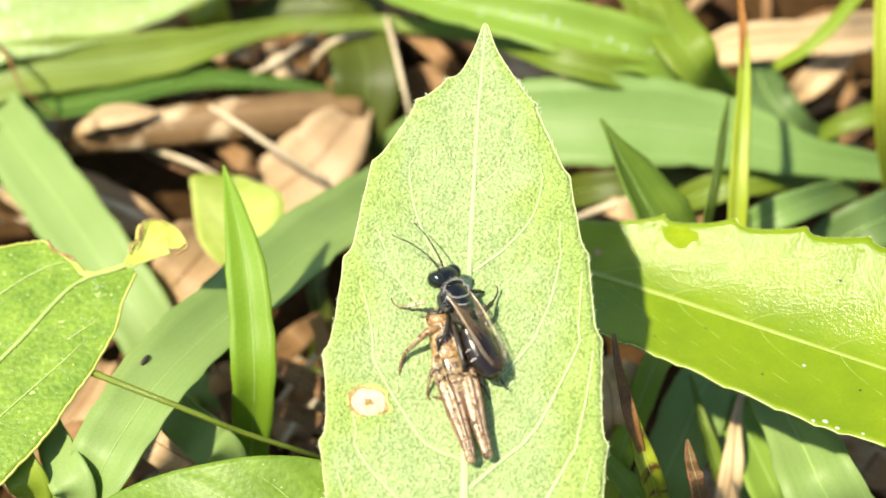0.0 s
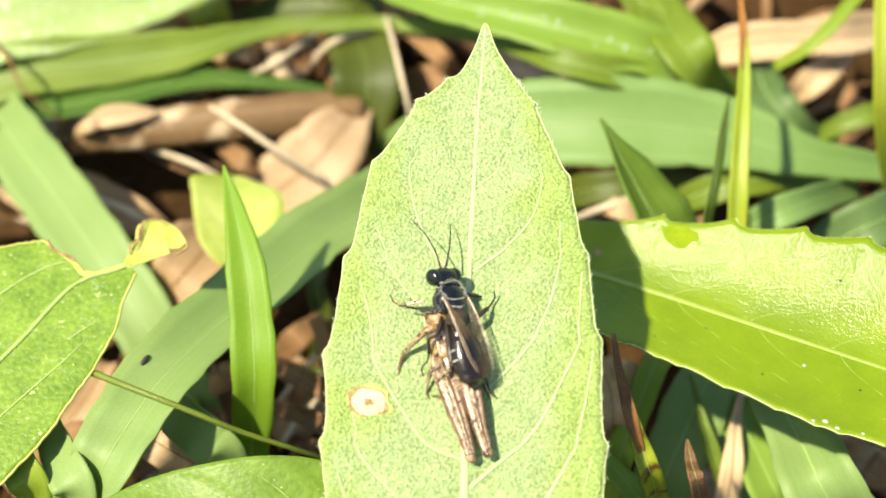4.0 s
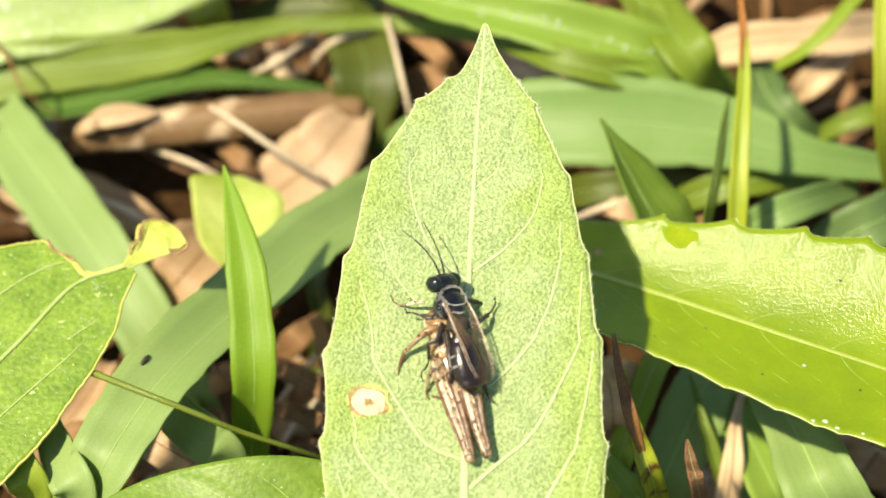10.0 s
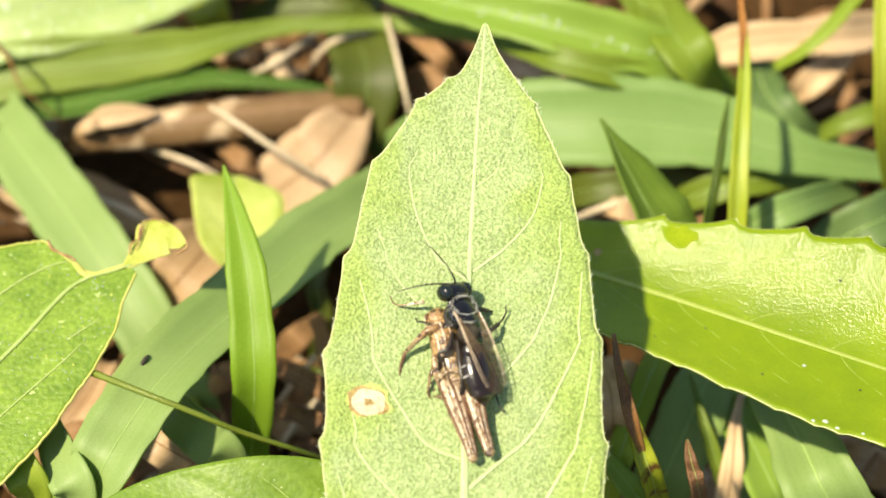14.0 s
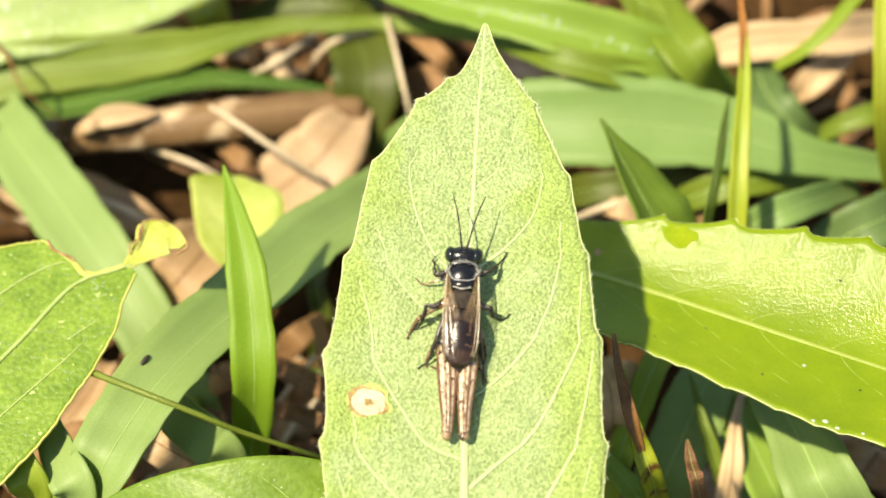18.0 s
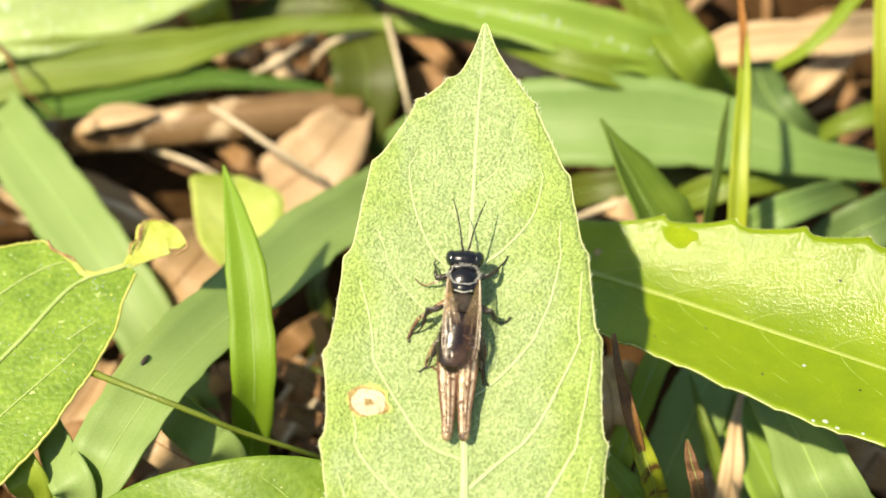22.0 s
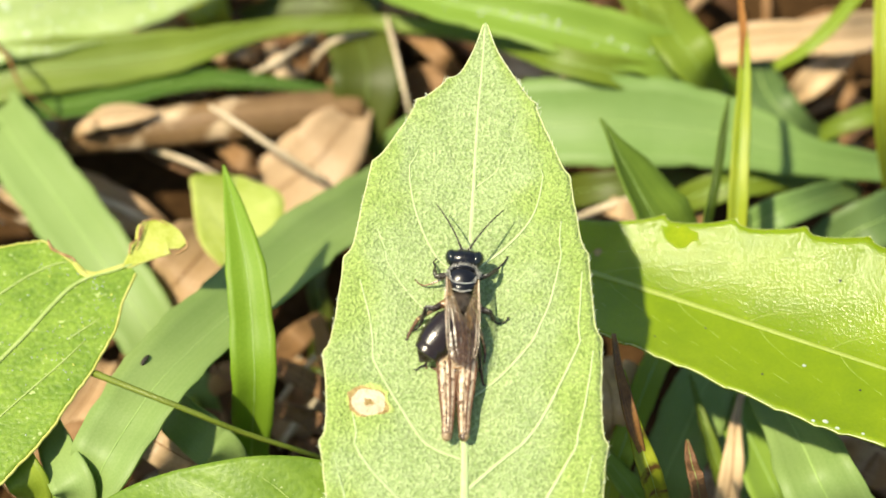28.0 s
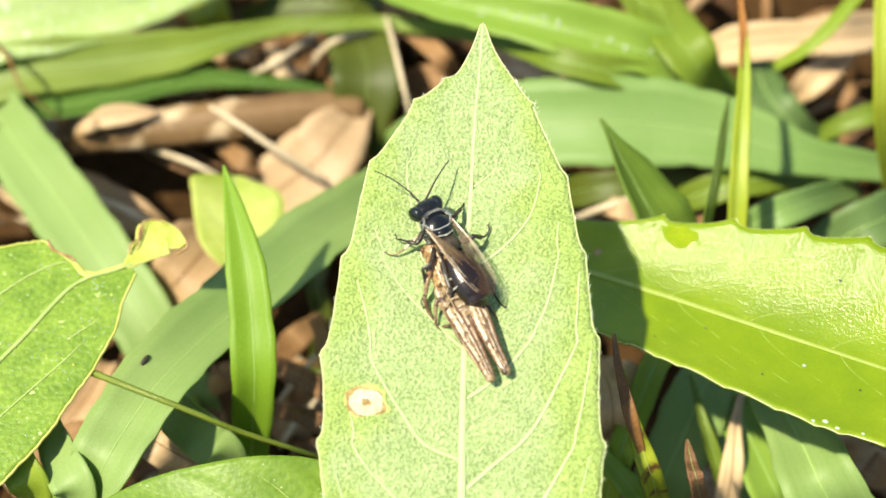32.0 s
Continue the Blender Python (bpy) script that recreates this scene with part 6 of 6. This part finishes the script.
# ---- the grasshopper it carries ----
def build_grasshopper():
    hop = thing("grasshopper", "small tan grasshopper lying limp under the wasp", "grasshopper")
    body = part("abdomen", tube([(0, 2.2, 1.15), (0, 0.5, 1.15), (0, -1.2, 1.05), (0, -2.4, 0.85), (0, -3.2, 0.7)], [1.12, 1.15, 1.0, 0.72, 0.3], 18, 8, 0.92), HOP, hop, "tan ringed abdomen")
    for i in range(5):
        y = 1.6 - i * 0.68
        r = 1.17 - max(0, i - 2) * 0.06
        part("ring", tube([(0.92 * r * math.sin(a), y, 1.13 + 0.9 * r * math.cos(a)) for a in np.linspace(-1.4, 1.4, 7)], [0.06] * 7, 6, 2), HOP_DARK if i % 2 else HOP_ORANGE, body)
    saddle = part("saddle", tube([(0, 4.15, 1.3), (0, 3.7, 1.32), (0, 2.8, 1.36), (0, 1.9, 1.36), (0, 1.5, 1.34)], [0.88, 1.02, 1.14, 1.22, 1.16], 20, 6, 0.98), HOP_ORANGE, hop, "tan-brown saddle behind the head")
    for side in (-1, 1):
        part("saddle_ridge", tube([(side * 0.45, 4.1, 2.12), (side * 0.55, 3.0, 2.36), (side * 0.66, 1.6, 2.36)], [0.05, 0.08, 0.06], 6, 4), HOP_PALE, saddle)
    part("keel", tube([(0, 4.1, 2.32), (0, 3.0, 2.52), (0, 1.9, 2.35)], [0.06, 0.09, 0.06], 6, 4), HOP_PALE, saddle)
    head = part("head", ball((0, 4.55, 1.22), (0.90, 0.80, 1.02), (10, 0, 0), 22, 14), HOP_ORANGE, hop, "orange-brown head", at=(0, 4.1, 1.3))
    for side in (-1, 1):
        part("eye", ball((side * 0.74, 4.80, 1.55), (0.18, 0.27, 0.34), (0, 0, 0), 14, 10), HOP_DARK, head, "dull brown eye")
        part("cheek_line", tube([(side * 0.93, 4.9, 1.3), (side * 0.98, 4.4, 1.1), (side * 0.9, 4.1, 1.0)], [0.05, 0.06, 0.04], 6, 4), HOP_PALE, head)
    for side in (-1, 1):
        part("wing_pad", ribbon([(side * 0.85, 2.2, 1.95, 0.7), (side * 1.02, 0.9, 1.85, 1.3), (side * 1.0, -0.6, 1.7, 1.1), (side * 0.95, -1.5, 1.6, 0.2)], (side * 0.75, 0, 0.66), cols=7, per=5, thick=0.06), HOP, hop, "short tan wing pad")
        # jumping leg: broad striped thigh with the knee behind, shin folded under it
        line = [(side * 0.80, 0.9, 1.15), (side * 0.78, -0.4, 1.4), (side * 0.68, -2.2, 1.45), (side * 0.60, -4.2, 1.3), (side * 0.62, -5.7, 1.15)]
        thigh = part("jumping_leg", tube(line, [0.45, 0.72, 0.68, 0.48, 0.38], 16, 8, 1.0), HOP_PALE, hop, "broad pale thigh with brown stripes", at=line[0])
        for dx, mat, w in ((-0.48, HOP_DARK, 0.11), (-0.10, HOP, 0.09), (0.18, HOP_DARK, 0.09), (0.50, HOP_DARK, 0.12)):
            stripe = []
            for (x, y, z), r in zip(line, [0.45, 0.72, 0.68, 0.48, 0.38]):
                stripe.append((x + dx * r * 1.7, y, z + r * math.sqrt(max(0.05, 1 - (dx * 1.7) ** 2)) * 0.985))
            part("stripe", tube(stripe, [w * 0.7, w * 1.25, w * 1.2, w, w * 0.7], 6, 5, 0.6), mat, thigh)
        part("knee", ball((side * 0.62, -5.85, 1.12), (0.42, 0.50, 0.44), (0, 0, 0), 14, 10), HOP, thigh, "brown knee")
        part("shin", tube([(side * 0.64, -5.95, 0.85), (side * 0.9, -4.5, 0.42), (side * 1.15, -2.6, 0.32), (side * 1.25, -1.2, 0.26)], [0.24, 0.19, 0.17, 0.15], 8, 5), HOP, thigh)
        part("foot", tube([(side * 1.25, -1.2, 0.26), (side * 1.6, -0.9, 0.16), (side * 1.95, -0.75, 0.12)], [0.13, 0.11, 0.06], 7, 4), HOP_DARK, thigh)
    # middle legs folded over the body
    for pts in ([(-1.25, 0.9, 1.2), (-1.35, -0.1, 1.85), (-0.7, 0.35, 2.3), (0.1, 0.15, 2.36)], [(1.2, 0.6, 1.3), (1.35, -0.5, 1.9), (0.8, -0.15, 2.3), (0.2, 0.1, 2.4), (-0.3, 0.5, 2.38)]):
        leg = part("leg", tube(pts[:2], [0.15, 0.16], 7, 4), HOP, hop, at=pts[0])
        part("shin", tube(pts[1:], [0.13, 0.12, 0.09, 0.05][:len(pts) - 1], 7, 5), HOP, leg)
    # walking legs, hanging out loosely
    loose = []
    for pts in ([(-0.6, 6.0, 1.5), (-1.2, 6.15, 1.25), (-1.86, 6.3, 0.9), (-2.5, 6.6, 0.4), (-2.75, 7.0, 0.2), (-2.8, 7.5, 0.14)],
                [(-0.2, 3.7, 2.0), (-0.9, 3.7, 2.3), (-1.75, 3.4, 2.0), (-3.0, 2.9, 0.8), (-3.55, 2.2, 0.2), (-3.9, 1.5, 0.12)],
                [(-0.9, 1.5, 0.9), (-1.5, 0.9, 1.3), (-1.8, 0.6, 1.0), (-2.1, 0.0, 0.5), (-2.3, -0.5, 0.16), (-2.2, -0.9, 0.12)],
                [(0.9, 2.4, 0.9), (1.4, 2.1, 1.2), (1.7, 1.8, 0.9), (2.0, 0.9, 0.4), (2.1, 0.2, 0.16), (2.0, -0.4, 0.12)],
                [(0.9, 1.5, 0.9), (1.4, 0.8, 1.2), (1.6, 0.3, 0.9), (1.8, -0.9, 0.4), (1.9, -1.5, 0.16), (2.0, -2.1, 0.12)]):
        fat = 1.5 if pts[0][2] > 1.6 else 0.62 if pts[0][1] > 5 else 1.0
        leg = part("leg", tube(pts[:3], [0.20 * fat, 0.21 * fat, 0.16 * fat], 9, 5), HOP_PALE if fat < 1 else HOP_ORANGE if fat > 1 else HOP, hop, at=pts[0])
        part("shin", tube(pts[2:4], [0.15 * fat, 0.11 * fat], 7, 4), HOP, leg)
        part("foot", tube(pts[3:], [0.11 * fat, 0.08 * fat, 0.05], 6, 4), HOP_DARK, leg)
        loose.append(leg)
    return hop, loose


wasp, wasp_head, wasp_abdomen, wasp_feelers, wasp_legs, wasp_wings = build_wasp()
grasshopper, hopper_legs = build_grasshopper()
wasp.scale = (1, 1, 0.9)
grasshopper.scale = (1, 1, 0.82)


# ---- what moves ----
def on_leaf(u, v, h, heading, roll=0.0, pitch=0.0):
    """A pose on the leaf: millimetres along it, its height over it, degrees anticlockwise from the leaf's tip."""
    middle = Matrix.Translation((0, 0, 2.1 * MM))
    return LEAF @ Matrix.Translation((u * MM, v * MM, h * MM)) @ pose(0, 0, 0, 0, 0, heading) @ middle @ pose(0, 0, 0, pitch, roll, 0) @ middle.inverted()


def hinge(ob, yaw, pitch=0.0, roll=0.0):
    """A part turned about its joint, in degrees."""
    x, y, z = ob.location
    return pose(x, y, z, pitch, roll, yaw)


def motions():
    walk(wasp, [
        (0.0, on_leaf(-0.60, 0.67, 0.12, 25.5, 36)),
        (0.5, on_leaf(-0.82, 0.71, 0.12, 27.7, 36)),
        (1.0, on_leaf(-1.10, 0.69, 0.12, 32.3, 36)),
        (1.5, on_leaf(-1.16, 0.59, 0.12, 22.0, 36)),
        (2.0, on_leaf(-1.14, 0.58, 0.12, 17.6, 36)),
        (3.0, on_leaf(-0.98, 0.58, 0.12, 18.6, 36)),
        (5.5, on_leaf(-0.89, 0.52, 0.12, 20.3, 36)),
        (6.0, on_leaf(-0.81, 0.62, 0.12, 21.2, 36)),
        (7.0, on_leaf(-0.98, 0.33, 0.12, 22.6, 36)),
        (8.0, on_leaf(-1.09, 0.45, 0.12, 21.6, 36)),
        (9.0, on_leaf(-1.02, 0.27, 0.12, 21.2, 36)),
        (10.0, on_leaf(-0.90, 0.11, 0.12, 18.5, 36)),
        (11.0, on_leaf(-1.08, 0.03, 0.12, 19.2, 36)),
        (12.0, on_leaf(-0.79, -0.01, 0.12, 15.5, 36)),
        (13.0, on_leaf(0.26, -0.91, 0.12, 13.6, 36)),
        (14.0, on_leaf(-0.12, -0.58, 0.12, 18.4, 36)),
        (14.5, on_leaf(-0.57, -0.51, 0.12, 19.8, 36)),
        (16.5, on_leaf(0.17, 1.96, 0.12, -4.3, 0)),
        (17.0, on_leaf(0.01, 2.22, 0.12, -4.2, 0)),
        (18.0, on_leaf(-0.09, 2.08, 0.12, -3.5, 0)),
        (19.0, on_leaf(0.18, 1.91, 0.12, -4.1, 0)),
        (20.0, on_leaf(0.05, 1.83, 0.12, -4.2, 0)),
        (21.0, on_leaf(0.02, 1.82, 0.12, -3.9, 0)),
        (22.0, on_leaf(-0.01, 1.82, 0.12, -3.5, 0)),
        (23.0, on_leaf(-0.02, 1.91, 0.12, -3.8, 0)),
        (24.0, on_leaf(0.04, 1.83, 0.12, -4.5, 0)),
        (25.0, on_leaf(0.04, 1.83, 0.12, -4.5, 0)),
        (25.5, on_leaf(0.01, 1.82, 0.12, -4.2, 0)),
        (27.5, on_leaf(-0.09, 1.74, 0.12, -4.5, 0)),
        (28.0, on_leaf(-0.10, 1.87, 0.12, -5.0, 0)),
        (28.5, on_leaf(-0.42, 1.86, 0.12, -2.0, 0)),
        (29.0, on_leaf(-0.64, 2.93, 0.12, 6.5, 6)),
        (29.5, on_leaf(-0.64, 3.75, 0.12, 12.8, 12)),
        (30.0, on_leaf(-1.33, 3.84, 0.12, 21.7, 16)),
        (30.5, on_leaf(-1.06, 5.54, 0.12, 6.9, 16)),
        (31.0, on_leaf(-1.82, 5.98, 0.12, 22.2, 16)),
        (31.5, on_leaf(-1.64, 6.16, 0.12, 22.5, 16)),
        (32.0, on_leaf(-1.79, 6.01, 0.12, 30.3, 16)),
    ])
    walk(grasshopper, [
        (0.0, on_leaf(-0.59, -4.86, 0.12, 16.3)),
        (1.0, on_leaf(-0.76, -4.61, 0.12, 17.2)),
        (2.0, on_leaf(-0.64, -4.76, 0.12, 16.8)),
        (8.5, on_leaf(-0.63, -4.75, 0.12, 16.6)),
        (11.0, on_leaf(-0.67, -4.86, 0.12, 16.2)),
        (12.0, on_leaf(-0.62, -4.87, 0.12, 16.6)),
        (13.0, on_leaf(-0.43, -4.71, 0.12, 17.8)),
        (14.5, on_leaf(-0.60, -4.78, 0.12, 16.4)),
        (16.5, on_leaf(-0.34, -3.41, 0.12, 1.8)),
        (17.0, on_leaf(-0.44, -3.08, 0.12, -1.0)),
        (18.0, on_leaf(-0.48, -3.12, 0.12, -1.4)),
        (28.0, on_leaf(-0.50, -3.16, 0.12, -1.2)),
        (28.5, on_leaf(-0.61, -3.16, 0.12, -0.2)),
        (29.0, on_leaf(-0.48, -2.73, 0.12, 3.9)),
        (29.5, on_leaf(-0.69, -1.76, 0.12, 10.5)),
        (30.0, on_leaf(-0.73, -1.61, 0.12, 15.9)),
        (30.5, on_leaf(-0.71, 0.51, 0.12, 8.1)),
        (31.0, on_leaf(-0.95, 0.39, 0.12, 13.9)),
        (31.5, on_leaf(-0.75, 0.70, 0.12, 17.5)),
        (32.0, on_leaf(-0.19, 0.74, 0.12, 26.8)),
    ])
    joint = wasp_abdomen
    walk(joint, [(0.0, hinge(joint, 8)), (1.0, hinge(joint, 10)), (1.5, hinge(joint, 5)), (2.0, hinge(joint, -3)), (14.5, hinge(joint, -3)), (16.5, hinge(joint, 0)), (17.0, hinge(joint, 0)), (18.0, hinge(joint, 2)), (19.0, hinge(joint, -16)), (20.0, hinge(joint, -22)), (21.0, hinge(joint, -9)), (22.0, hinge(joint, -8)), (23.0, hinge(joint, -16)), (24.0, hinge(joint, -30)), (25.0, hinge(joint, -34)), (25.5, hinge(joint, -22)), (27.5, hinge(joint, -29)), (28.0, hinge(joint, -33)), (28.5, hinge(joint, 0)), (29.0, hinge(joint, 2)), (30.0, hinge(joint, 0)), (32.0, hinge(joint, 0))])
    joint = wasp_feelers[0]
    walk(joint, [(0.0, hinge(joint, 17, -4)), (0.5, hinge(joint, 30, 3)), (1.0, hinge(joint, 38, 1)), (1.5, hinge(joint, 25, -1)), (2.0, hinge(joint, 25, -3)), (2.5, hinge(joint, 15, 4)), (3.0, hinge(joint, 10, 2)), (5.5, hinge(joint, 5, 0)), (6.0, hinge(joint, -18, -2)), (6.5, hinge(joint, 40, -10)), (7.0, hinge(joint, 100, -30)), (7.5, hinge(joint, 40, -8)), (8.0, hinge(joint, 15, -1)), (8.5, hinge(joint, 30, -3)), (9.0, hinge(joint, 40, 4)), (9.5, hinge(joint, 20, 2)), (10.0, hinge(joint, 15, 0)), (11.0, hinge(joint, 25, -2)), (12.0, hinge(joint, 25, -4)), (13.0, hinge(joint, 15, 3)), (13.5, hinge(joint, 20, 1)), (14.0, hinge(joint, 78, -12)), (14.5, hinge(joint, 55, -5)), (16.5, hinge(joint, 30, 4)), (17.0, hinge(joint, 5, 2)), (18.0, hinge(joint, 6, 0)), (19.0, hinge(joint, 8, -2)), (21.0, hinge(joint, 6, -4)), (23.0, hinge(joint, 8, 3)), (25.0, hinge(joint, 6, 1)), (27.5, hinge(joint, 8, -1)), (28.0, hinge(joint, 26, -3)), (28.5, hinge(joint, 45, 4)), (29.0, hinge(joint, 35, 2)), (29.5, hinge(joint, 0, 0)), (30.0, hinge(joint, 20, -2)), (30.5, hinge(joint, 40, -4)), (31.0, hinge(joint, 55, 3)), (31.5, hinge(joint, 35, 1)), (32.0, hinge(joint, 11, -1))])
    joint = wasp_feelers[1]
    walk(joint, [(0.0, hinge(joint, -1, -4)), (0.5, hinge(joint, 8, 1)), (1.0, hinge(joint, 10, -3)), (1.5, hinge(joint, 0, 2)), (2.0, hinge(joint, -12, -2)), (2.5, hinge(joint, -10, 3)), (3.0, hinge(joint, -15, -1)), (5.5, hinge(joint, -25, 4)), (6.0, hinge(joint, -24, 0)), (6.5, hinge(joint, -20, -4)), (7.0, hinge(joint, 20, 48)), (7.5, hinge(joint, 5, 10)), (8.0, hinge(joint, 0, 2)), (8.5, hinge(joint, 10, -2)), (9.0, hinge(joint, 22, 3)), (9.5, hinge(joint, 10, -1)), (10.0, hinge(joint, 5, 4)), (11.0, hinge(joint, 8, 0)), (12.0, hinge(joint, 5, -4)), (13.0, hinge(joint, 0, 1)), (13.5, hinge(joint, -5, -3)), (14.0, hinge(joint, 46, 24)), (14.5, hinge(joint, 15, 5)), (16.5, hinge(joint, -45, 3)), (17.0, hinge(joint, -20, -1)), (18.0, hinge(joint, -10, 4)), (19.0, hinge(joint, -10, 0)), (21.0, hinge(joint, -9, -4)), (23.0, hinge(joint, -10, 1)), (25.0, hinge(joint, -9, -3)), (27.5, hinge(joint, -8, 2)), (28.0, hinge(joint, -28, -2)), (28.5, hinge(joint, -10, 3)), (29.0, hinge(joint, 0, -1)), (29.5, hinge(joint, -25, 4)), (30.0, hinge(joint, -10, 0)), (30.5, hinge(joint, -30, -4)), (31.0, hinge(joint, 10, 1)), (31.5, hinge(joint, -20, -3)), (32.0, hinge(joint, -58, 2))])
    joint = wasp_head
    walk(joint, [(0.0, hinge(joint, 8)), (1.0, hinge(joint, 5)), (2.0, hinge(joint, 2)), (3.0, hinge(joint, -2)), (5.5, hinge(joint, -6)), (6.0, hinge(joint, -8)), (7.0, hinge(joint, 2)), (8.0, hinge(joint, 3)), (9.0, hinge(joint, 8)), (10.0, hinge(joint, 4)), (12.0, hinge(joint, 3)), (13.0, hinge(joint, -6)), (14.5, hinge(joint, 4)), (16.5, hinge(joint, 0)), (28.0, hinge(joint, 0)), (29.0, hinge(joint, 4)), (31.0, hinge(joint, 8)), (32.0, hinge(joint, 6))])
    left = [(0, 9), (1, 14), (2, 6), (14.5, 6), (16.5, 3), (18, 2), (19, -1), (20, -2), (21, 0), (23, 1), (24, 6), (25, 7), (25.5, 4), (27.5, 6), (28, 7), (28.5, 4), (30, 4), (31, 6), (32, 8)]
    right = [(0, 3), (1, 7), (2, 1), (14.5, 2), (16.5, 0), (18, 0), (20, 0), (23, 0), (24, 2), (25, 2), (28, 2), (28.5, 2), (32, 4)]
    walk(wasp_wings[-1], [(t, hinge(wasp_wings[-1], yaw)) for t, yaw in left])
    walk(wasp_wings[1], [(t, hinge(wasp_wings[1], yaw)) for t, yaw in right])
    joint = hopper_legs[0]
    walk(joint, [(t, hinge(joint, yaw)) for t, yaw in ((0, 4), (6, 0), (14.5, 2), (16.5, 34), (28.5, 36), (29.5, 20), (32, 26))])
    joint = hopper_legs[1]
    walk(joint, [(t, hinge(joint, yaw)) for t, yaw in ((0, 0), (14.5, 0), (16.5, 4), (28.5, 4), (29.5, 18), (32, 30))])
    # the legs trail while the wasp leans over its prey, and step as it climbs
    for key, lean in (("fr", -42), ("fl", 62), ("mr", 36), ("ml", 8), ("hr", -14), ("hl", 6)):
        steps = [(0, 1, -36), (14.5, 1, -36), (16.5, 0, 0), (28.5, 0, 0), (29, 0.5, -6), (29.5, 0.2, -12), (30, 0.7, -16), (30.5, 0.3, -16), (31, 0.6, -16), (32, 0.4, -16)]
        walk(wasp_legs[key], [(t, hinge(wasp_legs[key], lean * share, 0, roll * (1.7 if key == "mr" else 1.1 if key[1] == "r" else 0.8))) for t, share, roll in steps])
    # the leaf nods a little as the wasp climbs
    foot = main_herb.location
    walk(main_herb, [(t, pose(*foot, 0, nod, 0)) for t, nod in ((0, 0), (29.9, 0), (30.3, -0.09), (30.6, -0.22), (31.0, -0.30), (31.5, -0.2), (32, -0.2))])


motions()
